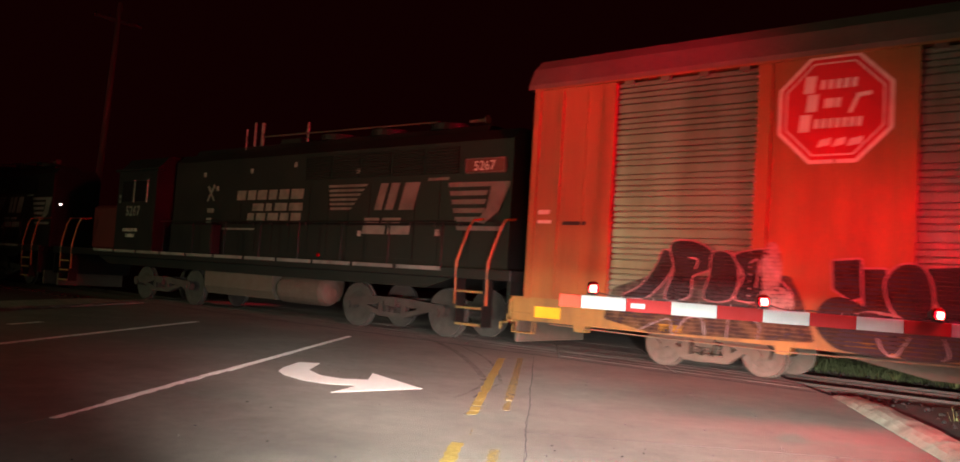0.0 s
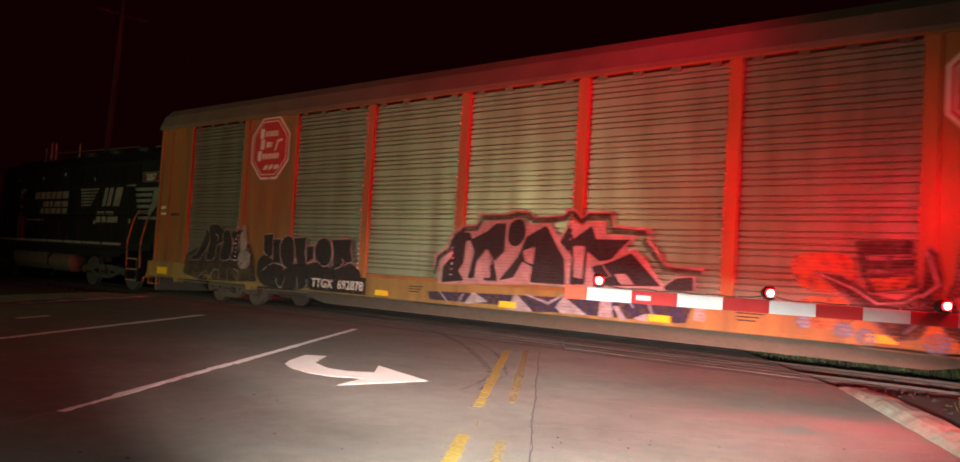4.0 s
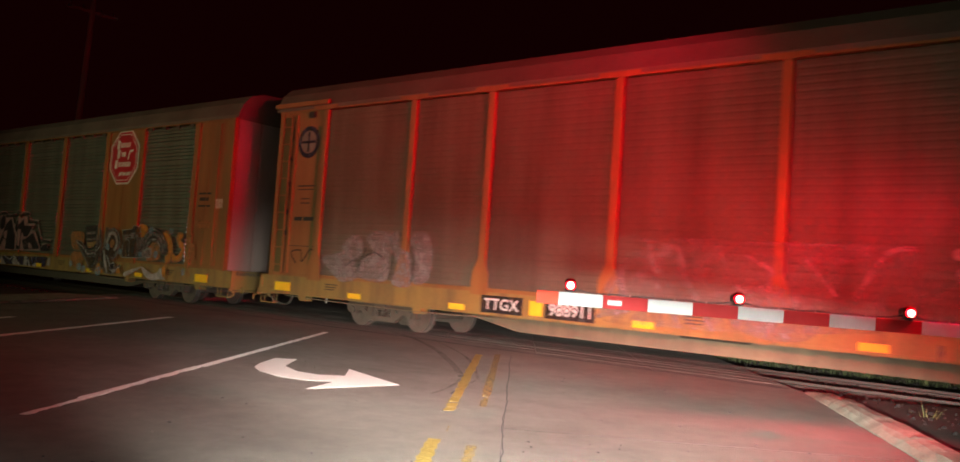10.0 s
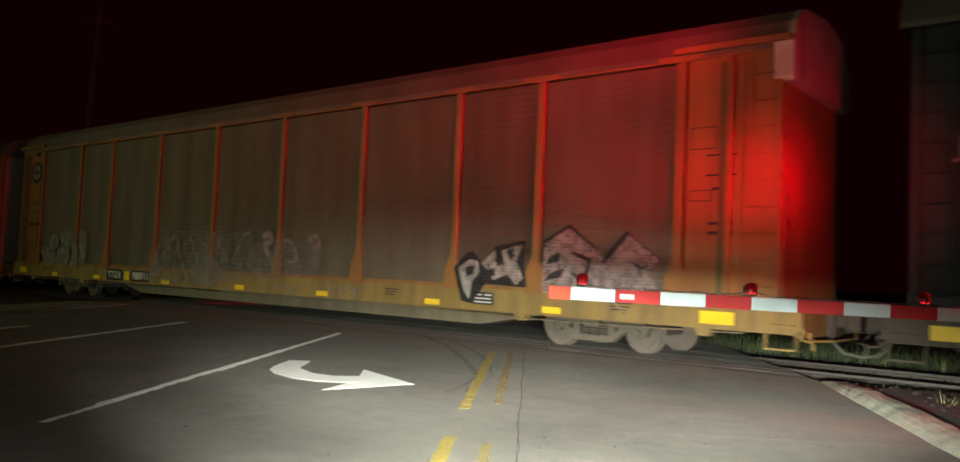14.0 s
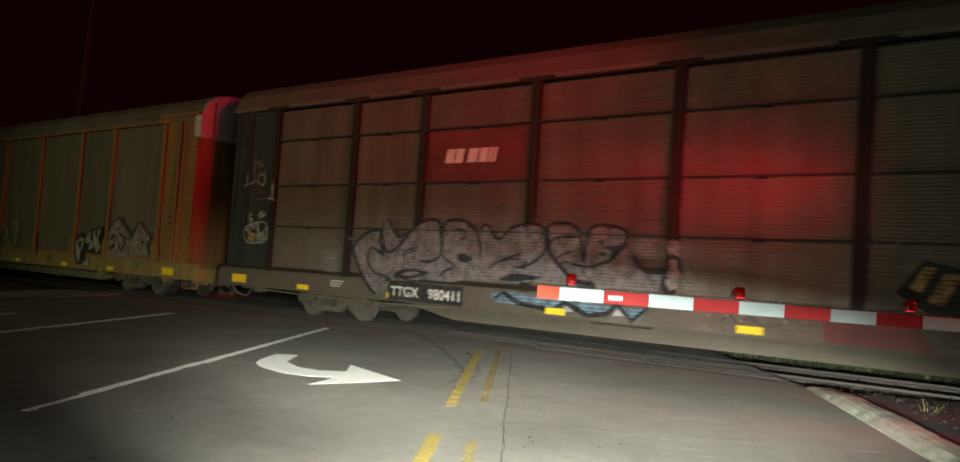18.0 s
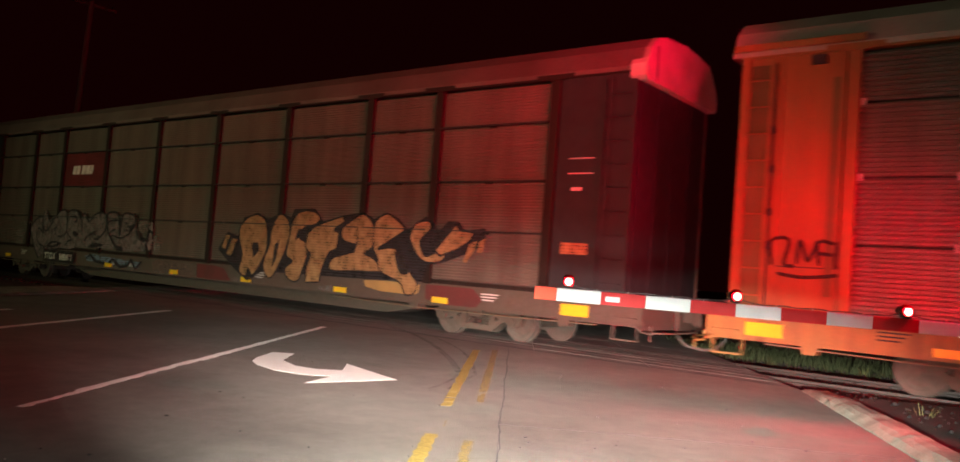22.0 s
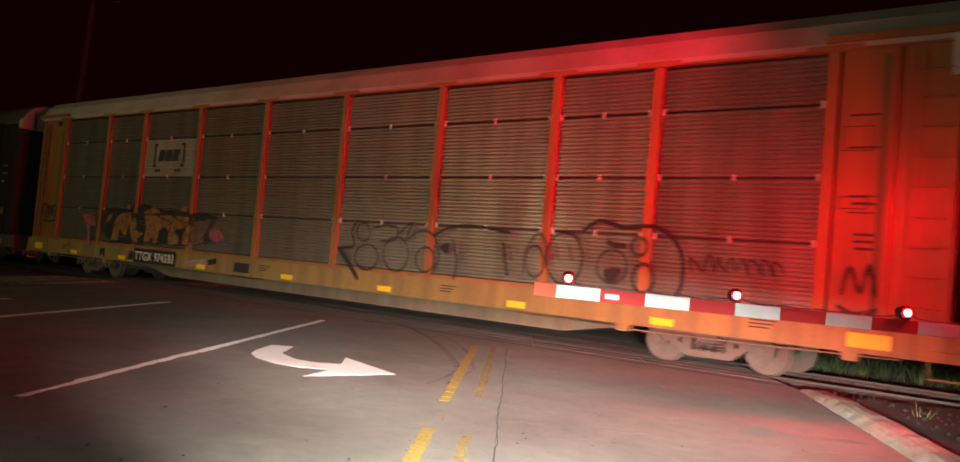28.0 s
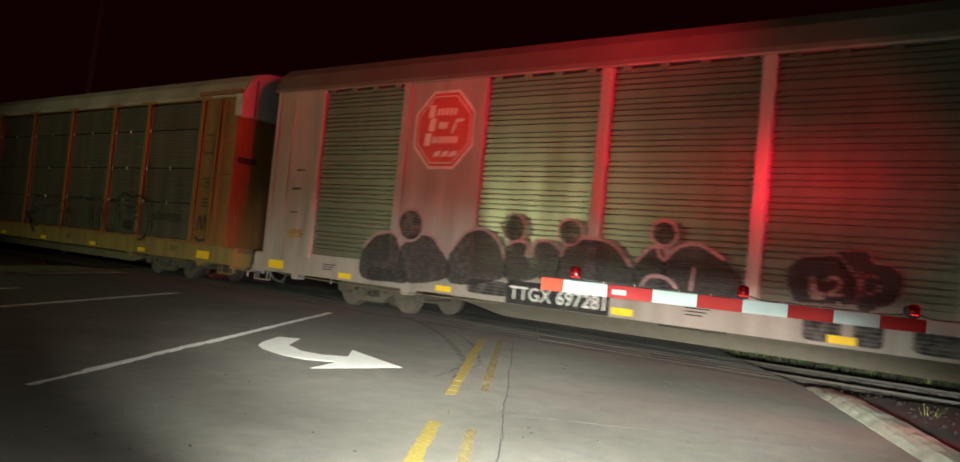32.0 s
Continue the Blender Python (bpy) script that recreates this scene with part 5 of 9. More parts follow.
# first car
blobs(car1, [(4.62, 1.7, 0.16, 0.42), (4.7, 1.2, 0.28, 0.25)], "chalk", None, 0, -0.06, "pale grey overspray")
art = daub(car1, -0.05, "spray_smoke", None, 0, [(1.75, 0.73), (1.9, 1.27), (2.59, 1.51), (4.9, 1.62), (5.09, 1.27), (5.29, 0.66), (4.48, 0.63), (2.64, 0.575)], False, "black swirling letter forms with a thin rose outline")
daub(art, -0.0515, "spray_black", "spray_rose", 0.022, [(2.09, 1.15), (2.43, 1.34), (2.71, 1.72), (2.81, 1.95), (3.01, 1.88), (3.0, 1.63), (2.77, 1.32), (2.5, 1.13)], True)
daub(art, -0.053, "spray_black", "spray_rose", 0.022, [(2.95, 2.05), (3.32, 2.11), (3.69, 1.93), (3.65, 1.66), (3.37, 1.53), (3.31, 1.2), (2.89, 1.15), (3.02, 1.63)], True)
daub(art, -0.0545, "spray_black", "spray_rose", 0.022, [(3.69, 1.93), (3.99, 1.91), (4.12, 1.58), (4.0, 1.2), (3.57, 1.19), (3.64, 1.56)], True)
daub(art, -0.056, "spray_black", "spray_rose", 0.022, [(4.04, 1.91), (4.66, 2.01), (4.69, 1.79), (4.48, 1.69), (4.81, 1.5), (4.91, 1.26), (4.09, 1.2), (4.2, 1.59)], True)
daub(art, -0.0575, None, "chalk", 0.025, [(2.41, 0.58), (2.96, 0.83), (3.03, 0.58)], True)
daub(art, -0.059, None, "chalk", 0.025, [(3.08, 0.575), (3.28, 0.85), (3.54, 0.87), (3.61, 0.575)], True)
daub(art, -0.0605, None, "chalk", 0.025, [(3.99, 0.91), (3.96, 0.6)], True)
daub(art, -0.062, None, "chalk", 0.025, [(4.23, 0.95), (4.47, 0.86), (4.44, 0.61)], True)
daub(art, -0.0635, None, "spray_rose", 0.025, [(3.28, 1.84), (3.44, 1.8), (3.4, 1.65)], True)
daub(art, -0.065, None, "spray_rose", 0.025, [(4.29, 1.78), (4.43, 1.83), (4.4, 1.41)], True)
art = daub(car1, -0.05, "spray_black", "spray_rose", 0.03, [(5.48, 1.87), (5.89, 1.91), (5.92, 1.35), (5.76, 1.29), (5.51, 1.45)], False, "black block and bubble lettering with a thin rose outline")
daub(art, -0.0515, "spray_black", "spray_rose", 0.03, [(5.89, 1.77), (6.22, 1.78), (6.28, 1.42), (6.36, 1.15), (5.93, 1.13)], False)
daub(art, -0.053, "spray_black", "spray_rose", 0.03, [(6.7, 1.81), (7.21, 1.85), (7.21, 1.41), (7.34, 1.16), (6.99, 1.08), (6.79, 1.39)], False)
daub(art, -0.0545, "spray_black", "spray_rose", 0.03, [(6.21, 1.64), (6.39, 1.84), (6.64, 1.83), (6.78, 1.6), (6.8, 1.23), (6.62, 1.06), (6.34, 1.15), (6.22, 1.39)], True)
daub(art, -0.056, "spray_black", "spray_rose", 0.03, [(7.22, 1.62), (7.53, 1.65), (7.54, 1.32), (7.28, 1.2)], False)
daub(art, -0.0575, "spray_black", "spray_rose", 0.03, [(8.15, 1.8), (8.87, 1.84), (8.85, 1.58), (8.94, 1.34), (8.66, 1.18), (8.24, 1.18), (8.24, 1.51)], False)
daub(art, -0.059, "spray_black", "spray_rose", 0.03, [(7.55, 1.53), (7.66, 1.76), (7.88, 1.84), (8.1, 1.75), (8.2, 1.5), (8.13, 1.25), (7.91, 1.12), (7.68, 1.23)], True)
daub(art, -0.0605, "spray_black", None, 0.02, [(5.31, 0.87), (5.32, 1.15), (5.49, 1.33), (5.76, 1.32), (6.11, 1.14), (6.37, 1.1), (6.38, 0.83), (6.28, 0.575), (5.81, 0.575), (5.53, 0.64)], True)
daub(art, -0.062, "spray_black", None, 0.02, [(6.31, 0.93), (6.86, 1.18), (7.34, 1.12), (7.54, 0.71), (7.02, 0.575), (6.4, 0.575)], True)
daub(art, -0.0635, "spray_black", None, 0.02, [(7.23, 1.1), (7.68, 1.25), (8.13, 1.15), (8.26, 0.76), (7.43, 0.68)], True)
daub(art, -0.065, "spray_black", None, 0.02, [(8.19, 1.15), (8.76, 1.28), (9.06, 1.21), (9.25, 1.03), (9.18, 0.83), (8.26, 0.78)], True)
daub(art, -0.0665, None, "chalk", 0.025, [(5.51, 0.94), (5.78, 1.1), (6.1, 1.17), (6.43, 1.1)], True)
daub(art, -0.068, None, "chalk", 0.025, [(6.13, 0.81), (6.2, 0.65), (6.34, 0.575), (6.45, 0.71), (6.53, 0.86)], True)
daub(art, -0.0695, None, "chalk", 0.025, [(6.94, 0.87), (7.01, 0.66), (6.93, 0.58)], True)
daub(art, -0.071, None, "chalk", 0.025, [(7.34, 0.84), (7.37, 0.69), (7.23, 0.6)], True)
daub(art, -0.0725, None, "spray_rose", 0.025, [(7.34, 1.21), (7.68, 1.28), (7.91, 1.16), (8.13, 1.2)], True)
daub(art, -0.074, None, "spray_rose", 0.025, [(8.35, 1.11), (8.56, 1.2), (8.65, 1.3), (8.57, 1.37)], True)
daub(art, -0.0755, None, "spray_rose", 0.025, [(8.66, 1.2), (8.86, 1.29), (9.11, 1.21)], True)
art = daub(car1, -0.048, "spray_rose", None, 0, [(11.59, 0.96), (11.6, 1.41), (11.92, 1.8), (12.09, 2.07), (12.51, 2.1), (12.73, 2.26), (13.35, 2.29), (13.56, 2.37), (13.83, 2.21), (14.28, 2.27), (14.54, 1.96), (14.76, 2.31), (15.0, 2.2), (15.23, 2.29), (15.49, 2.28), (15.54, 2.04), (16.13, 2.04), (15.85, 1.77), (16.1, 1.82), (16.35, 1.61), (16.65, 1.22), (16.89, 1.39), (17.22, 1.4), (17.22, 1.16), (14.33, 1.1)], False, "large black pointed lettering on a rose field")
daub(art, -0.0495, None, "spray_rose", 0.07, [(11.45, 1.27), (11.49, 1.57), (11.8, 1.72), (11.91, 2.01), (12.21, 2.16), (12.56, 2.18), (12.61, 2.38), (13.23, 2.38), (13.45, 2.44), (13.77, 2.44), (13.93, 2.33), (14.28, 2.33), (14.62, 2.36), (14.66, 2.47), (14.85, 2.47), (15.0, 2.32), (15.13, 2.42), (15.62, 2.42), (15.67, 2.18), (16.39, 2.13), (16.34, 1.95), (16.46, 1.83), (16.7, 1.54), (16.77, 1.5), (17.36, 1.51)], False)
daub(art, -0.051, None, "spray_smoke", 0.1, [(11.49, 1.17), (11.56, 1.5), (11.87, 1.68), (11.98, 1.94), (12.24, 2.1), (12.57, 2.12), (12.7, 2.33), (13.28, 2.33), (13.54, 2.39), (13.82, 2.36), (13.93, 2.28), (14.3, 2.29), (14.63, 2.32), (14.72, 2.41), (14.84, 2.4), (15.0, 2.27), (15.15, 2.37), (15.58, 2.37), (15.64, 2.12), (16.29, 2.08), (16.26, 1.93), (16.42, 1.78), (16.66, 1.49), (17.32, 1.46)], False)
daub(art, -0.0525, "spray_black", None, 0, [(11.92, 1.83), (12.09, 2.03), (12.39, 2.03), (12.46, 1.9), (12.29, 1.84), (12.27, 1.44), (12.14, 1.27), (12.29, 1.07), (11.69, 1.0), (11.7, 1.31), (11.94, 1.55)], False)
daub(art, -0.054, "spray_black", None, 0, [(12.4, 1.88), (12.86, 2.08), (13.04, 2.22), (13.3, 2.22), (13.29, 1.68), (13.04, 1.47), (13.15, 1.1), (12.79, 1.1), (13.0, 1.47), (12.84, 1.72), (12.6, 1.45), (12.56, 1.14), (12.39, 1.11), (12.53, 1.66)], False)
daub(art, -0.0555, "spray_black", "spray_rose", 0.03, [(13.35, 1.89), (13.37, 2.19), (13.56, 2.31), (13.72, 2.27), (13.79, 2.04), (13.69, 1.84), (13.5, 1.77)], True)
daub(art, -0.057, "spray_black", None, 0, [(13.79, 1.97), (14.24, 2.19), (14.45, 1.89), (14.68, 1.57), (14.72, 1.12), (13.93, 1.12), (13.97, 1.41), (13.73, 1.5), (13.53, 1.19), (13.19, 1.12), (13.62, 1.59)], False)
daub(art, -0.0585, "spray_black", None, 0, [(14.56, 1.89), (14.77, 2.23), (14.85, 1.95), (15.23, 2.2), (15.33, 1.96), (15.86, 1.96), (16.01, 1.97), (15.65, 1.61), (15.41, 1.57), (15.16, 1.74), (15.13, 1.15), (14.81, 1.13), (14.84, 1.64)], False)
daub(art, -0.06, "spray_black", None, 0, [(15.26, 1.47), (15.62, 1.56), (16.04, 1.74), (16.29, 1.51), (16.63, 1.2), (15.44, 1.15)], False)
daub(art, -0.0615, "spray_black", None, 0, [(16.67, 1.2), (16.89, 1.35), (17.18, 1.38), (17.21, 1.16), (16.71, 1.14)], False)
daub(art, -0.063, "spray_rose", None, 0, [(12.62, 1.14), (12.69, 1.54), (12.91, 1.7), (12.98, 1.16)], False)
daub(art, -0.0645, "spray_rose", None, 0, [(13.73, 1.7), (14.02, 1.8), (13.98, 1.46), (13.81, 1.5)], False)
daub(art, -0.066, "spray_rose", None, 0, [(14.86, 1.83), (15.11, 1.83), (15.08, 1.24), (14.9, 1.27)], False)
daub(art, -0.0675, "spray_rose", None, 0, [(15.74, 1.36), (15.95, 1.38), (16.13, 1.2), (15.87, 1.19)], False)
daub(art, -0.069, None, "spray_rose", 0.04, [(12.94, 1.62), (13.12, 1.4), (13.33, 1.58)], False)
daub(art, -0.0705, None, "spray_rose", 0.03, [(15.43, 1.57), (15.66, 1.32), (15.44, 1.26)], False)
art = daub(car1, -0.01, "spray_navy", None, 0, [(11.28, 0.8), (17.19, 0.96), (17.06, 0.62), (14.45, 0.61), (14.06, 0.575), (13.21, 0.65), (11.35, 0.63)], False, "navy sprayed band with white points on the sill")
daub(art, -0.0115, "spray_white", None, 0, [(12.29, 0.6), (12.52, 0.86), (12.93, 0.69)], False)
daub(art, -0.013, "spray_white", None, 0, [(13.38, 0.575), (13.58, 0.9), (14.01, 0.58)], False)
daub(art, -0.0145, "spray_white", None, 0, [(14.5, 0.7), (14.68, 0.91), (15.2, 0.61), (14.64, 0.6)], False)
daub(art, -0.016, "spray_white", None, 0, [(15.42, 0.61), (15.45, 0.93), (15.67, 0.92), (15.72, 0.6)], False)
daub(art, -0.0175, "spray_white", None, 0, [(15.72, 0.81), (15.82, 0.82), (15.99, 0.59), (15.85, 0.58)], False)
daub(art, -0.019, "spray_white", None, 0, [(16.1, 0.63), (16.37, 0.74), (16.38, 0.59)], False)
daub(art, -0.0205, "spray_white", None, 0, [(17.23, 0.92), (17.39, 0.96), (17.4, 0.68), (17.2, 0.69)], False)
daub(art, -0.022, None, "spray_white", 0.05, [(13.84, 0.89), (14.35, 0.76), (14.72, 0.96)], False)
daub(art, -0.0235, None, "spray_white", 0.04, [(11.6, 0.83), (11.86, 0.63)], False)
daub(art, -0.025, None, "spray_white", 0.04, [(16.0, 0.94), (16.11, 0.81)], False)
daub(art, -0.0265, None, "spray_white", 0.05, [(16.39, 0.93), (16.49, 0.67)], False)
daub(art, -0.028, None, "spray_white", 0.04, [(12.28, 0.81), (12.17, 0.64)], False)
art = daub(car1, -0.05, "spray_orange", None, 0, [(22.63, 1.97), (22.87, 2.1), (23.17, 2.08), (23.28, 1.94), (23.13, 1.78), (22.89, 1.74), (22.67, 1.81)], True, "steel grey banded lettering with white edges, orange swirls and blue dots")
daub(art, -0.0508, "spray_rust", None, 0, [(18.74, 1.75), (19.11, 1.85), (19.57, 1.77), (19.56, 1.35), (19.08, 1.26), (18.81, 1.41)], True)
daub(art, -0.0516, "spray_rust", None, 0, [(18.84, 1.12), (19.41, 1.22), (19.68, 0.93), (19.29, 0.74), (18.9, 0.84)], True)
daub(art, -0.0524, None, "spray_rust", 0.27, [(24.03, 1.76), (24.23, 1.83), (24.41, 1.69), (24.51, 1.4), (24.42, 1.18), (24.25, 1.14)], True)
daub(art, -0.0532, None, "spray_orange", 0.17, [(24.05, 1.76), (24.23, 1.81), (24.4, 1.67), (24.49, 1.4), (24.41, 1.2), (24.26, 1.15)], True)
daub(art, -0.054, None, "spray_rust", 0.2, [(25.05, 1.84), (24.84, 1.81), (24.93, 1.62), (25.11, 1.51), (25.02, 1.28), (24.77, 1.18), (24.59, 1.29)], True)
daub(art, -0.0548, None, "spray_orange", 0.12, [(25.06, 1.83), (24.87, 1.79), (24.95, 1.62), (25.1, 1.51), (25.01, 1.3), (24.77, 1.2), (24.61, 1.29)], True)
daub(art, -0.0556, "spray_rust", None, 0, [(25.28, 1.88), (25.47, 1.91), (25.45, 1.7), (25.63, 1.56), (25.68, 1.26), (25.41, 1.26), (25.34, 1.57)], True)
daub(art, -0.0564, "spray_orange", None, 0, [(20.38, 0.91), (20.75, 0.88), (21.03, 0.67), (20.7, 0.61), (20.47, 0.69)], True)
daub(art, -0.0572, "spray_smoke", None, 0, [(19.61, 2.02), (20.36, 2.05), (20.46, 1.39), (19.81, 1.29), (19.7, 1.6)], False)
daub(art, -0.058, "spray_mauve", None, 0, [(19.76, 1.82), (20.35, 1.86), (20.38, 1.79), (19.8, 1.74)], False)
daub(art, -0.0588, "spray_mauve", None, 0, [(19.78, 1.62), (20.39, 1.67), (20.4, 1.6), (19.81, 1.55)], False)
daub(art, -0.0596, "spray_tan", None, 0, [(19.82, 1.5), (20.4, 1.56), (20.26, 1.38), (19.93, 1.34)], False)
daub(art, -0.0604, "spray_smoke", "spray_mauve", 0.03, [(19.05, 1.57), (19.46, 1.53), (19.84, 1.29), (20.2, 1.2), (20.46, 1.39), (20.55, 1.98), (20.67, 1.87), (20.75, 1.46), (20.67, 1.05), (20.47, 0.72), (20.17, 0.66), (19.83, 1.0), (19.49, 1.26)], False)
daub(art, -0.0612, None, "spray_white", 0.035, [(19.14, 1.53), (19.61, 1.35), (19.94, 1.15), (20.28, 1.19), (20.47, 1.32)], False)
daub(art, -0.062, None, "spray_mauve", 0.07, [(19.31, 1.41), (19.7, 1.09), (20.11, 0.71)], False)
daub(art, -0.0628, None, "spray_white", 0.05, [(20.54, 1.89), (20.68, 1.45), (20.47, 1.27)], False)
daub(art, -0.0636, None, "spray_mauve", 0.05, [(20.52, 1.22), (20.45, 0.92), (20.29, 0.77)], False)
daub(art, -0.0644, None, "spray_mauve", 0.04, [(19.91, 1.05), (20.29, 1.09), (20.43, 1.18)], False)
daub(art, -0.0652, "spray_smoke", "spray_mauve", 0.03, [(20.76, 0.82), (20.73, 1.23), (20.88, 1.52), (20.93, 1.97), (21.04, 1.99), (21.13, 1.92), (21.41, 2.0), (21.66, 1.85), (21.81, 1.59), (21.73, 1.28), (21.48, 1.01), (21.66, 0.8), (21.92, 0.93), (21.9, 0.79), (21.51, 0.62), (21.13, 0.62)], False)
daub(art, -0.066, None, "spray_mauve", 0.07, [(21.0, 1.36), (20.97, 1.6), (21.08, 1.81), (21.29, 1.92), (21.53, 1.9), (21.72, 1.75), (21.8, 1.52), (21.73, 1.3), (21.56, 1.15)], True)
daub(art, -0.0668, None, "spray_white", 0.1, [(21.19, 1.32), (21.09, 1.47), (21.09, 1.64), (21.19, 1.78), (21.36, 1.83), (21.52, 1.76), (21.62, 1.62), (21.62, 1.44), (21.51, 1.31)], True)
daub(art, -0.0676, "spray_rust", None, 0, [(21.5, 1.52), (21.47, 1.42), (21.38, 1.38), (21.29, 1.41), (21.25, 1.51), (21.28, 1.6), (21.36, 1.65), (21.45, 1.61)], True)
daub(art, -0.0684, None, "spray_white", 0.12, [(20.92, 1.3), (21.03, 0.98), (21.2, 0.65)], False)
daub(art, -0.0692, None, "spray_white", 0.07, [(21.11, 1.17), (21.35, 0.87), (21.53, 0.68), (21.9, 0.84)], False)
daub(art, -0.07, None, "spray_mauve", 0.06, [(20.96, 1.9), (20.94, 1.5), (20.84, 1.2)], False)
daub(art, -0.0708, "spray_black", "spray_white", 0.025, [(21.32, 0.91), (21.6, 0.95), (21.62, 0.77), (21.39, 0.72)], False)
daub(art, -0.0716, None, "spray_mauve", 0.08, [(21.75, 1.56), (21.75, 1.28), (21.53, 1.08), (21.34, 1.09)], True)
daub(art, -0.0724, "spray_smoke", "spray_white", 0.02, [(21.89, 1.92), (22.44, 1.97), (22.52, 2.07), (22.87, 2.03), (22.95, 1.74), (23.13, 1.51), (23.11, 1.16), (21.92, 1.13), (21.98, 1.57)], False)
daub(art, -0.0732, "spray_mauve", None, 0, [(22.03, 1.78), (22.27, 1.81), (22.27, 1.65), (22.05, 1.62)], False)
daub(art, -0.074, "spray_mauve", None, 0, [(22.37, 1.85), (22.64, 1.88), (22.66, 1.71), (22.41, 1.68)], False)
daub(art, -0.0748, None, "spray_mauve", 0.06, [(21.99, 1.55), (22.02, 1.15)], False)
daub(art, -0.0756, None, "spray_tan", 0.05, [(22.18, 1.36), (22.24, 1.17)], False)
daub(art, -0.0764, None, "spray_mauve", 0.07, [(22.72, 1.88), (22.82, 1.5), (22.8, 1.18)], False)
daub(art, -0.0772, None, "spray_white", 0.03, [(22.33, 1.8), (22.37, 1.18)], False)
daub(art, -0.078, "spray_mauve", None, 0, [(22.86, 1.71), (23.03, 1.62), (23.1, 1.41), (22.98, 1.3)], False)
daub(art, -0.0788, None, "spray_smoke", 0.36, [(23.14, 1.19), (23.14, 1.42), (23.23, 1.63), (23.39, 1.78), (23.61, 1.84), (23.82, 1.81), (24.01, 1.7), (24.13, 1.51), (24.17, 1.3)], True)
daub(art, -0.0796, None, "spray_white", 0.02, [(22.99, 1.22), (23.01, 1.49), (23.13, 1.73), (23.34, 1.9), (23.59, 1.97), (23.85, 1.93), (24.08, 1.8), (24.23, 1.6), (24.3, 1.35)], True)
daub(art, -0.0804, None, "spray_mauve", 0.1, [(23.17, 1.15), (23.14, 1.38), (23.22, 1.6), (23.37, 1.77), (23.58, 1.84), (23.8, 1.82), (23.99, 1.7), (24.12, 1.52), (24.16, 1.3)], True)
daub(art, -0.0812, None, "spray_white", 0.03, [(23.29, 1.22), (23.29, 1.39), (23.35, 1.54), (23.46, 1.65), (23.61, 1.7), (23.76, 1.69), (23.89, 1.61), (23.99, 1.49), (24.03, 1.34)], True)
daub(art, -0.082, "spray_rust", None, 0, [(23.36, 1.32), (23.5, 1.55), (23.72, 1.62), (23.95, 1.5), (24.06, 1.18), (23.7, 1.09), (23.4, 1.09)], True)
daub(art, -0.0828, "spray_mauve", "spray_white", 0.025, [(23.24, 1.39), (23.56, 1.45), (23.59, 1.31), (23.53, 1.18), (23.28, 1.17)], False)
daub(art, -0.0836, "spray_white", None, 0, [(23.13, 0.91), (23.39, 0.84), (23.72, 0.74), (23.99, 0.8), (24.15, 0.92), (24.23, 0.73), (24.4, 0.62), (24.06, 0.6), (23.73, 0.56), (23.36, 0.66)], True)
daub(art, -0.0844, "spray_white", None, 0, [(22.21, 0.69), (22.65, 0.82), (23.13, 0.9), (22.96, 0.81), (22.47, 0.64), (22.26, 0.59)], True)
daub(art, -0.0852, "spray_orange", None, 0, [(24.2, 0.92), (24.34, 0.98), (24.4, 0.74), (24.27, 0.7)], True)
daub(art, -0.086, "spray_orange", None, 0, [(21.77, 0.78), (21.94, 0.8), (21.99, 0.69), (21.82, 0.66)], True)
daub(art, -0.0868, "spray_blue", None, 0, [(19.07, 0.83), (19.03, 0.75), (18.93, 0.72), (18.85, 0.77), (18.84, 0.86), (18.91, 0.91), (19.02, 0.9)], True)
daub(art, -0.0876, "spray_blue", None, 0, [(19.65, 0.76), (19.6, 0.66), (19.48, 0.63), (19.38, 0.68), (19.37, 0.79), (19.46, 0.86), (19.58, 0.85)], True)
daub(art, -0.0884, "spray_blue", None, 0, [(19.95, 0.69), (19.91, 0.6), (19.79, 0.57), (19.69, 0.62), (19.68, 0.73), (19.77, 0.8), (19.89, 0.78)], True)
daub(art, -0.0892, "spray_blue", None, 0, [(20.87, 0.68), (20.82, 0.56), (20.67, 0.52), (20.54, 0.59), (20.53, 0.72), (20.65, 0.81), (20.8, 0.79)], True)
daub(art, -0.09, "spray_blue", None, 0, [(21.25, 1.43), (21.22, 1.34), (21.12, 1.32), (21.04, 1.37), (21.04, 1.46), (21.11, 1.52), (21.21, 1.5)], True)
daub(art, -0.0908, "spray_blue", None, 0, [(22.01, 1.3), (21.98, 1.22), (21.89, 1.19), (21.81, 1.24), (21.81, 1.33), (21.88, 1.39), (21.97, 1.37)], True)
daub(art, -0.0916, "spray_blue", None, 0, [(23.11, 1.27), (23.08, 1.2), (23.01, 1.18), (22.95, 1.23), (22.94, 1.3), (23.0, 1.35), (23.07, 1.34)], True)
daub(art, -0.0924, "spray_blue", None, 0, [(23.94, 1.29), (23.91, 1.2), (23.81, 1.17), (23.73, 1.23), (23.73, 1.33), (23.8, 1.39), (23.9, 1.37)], True)
daub(art, -0.0932, "spray_blue", None, 0, [(23.6, 1.96), (23.56, 1.87), (23.47, 1.84), (23.38, 1.9), (23.38, 2.0), (23.45, 2.07), (23.55, 2.05)], True)
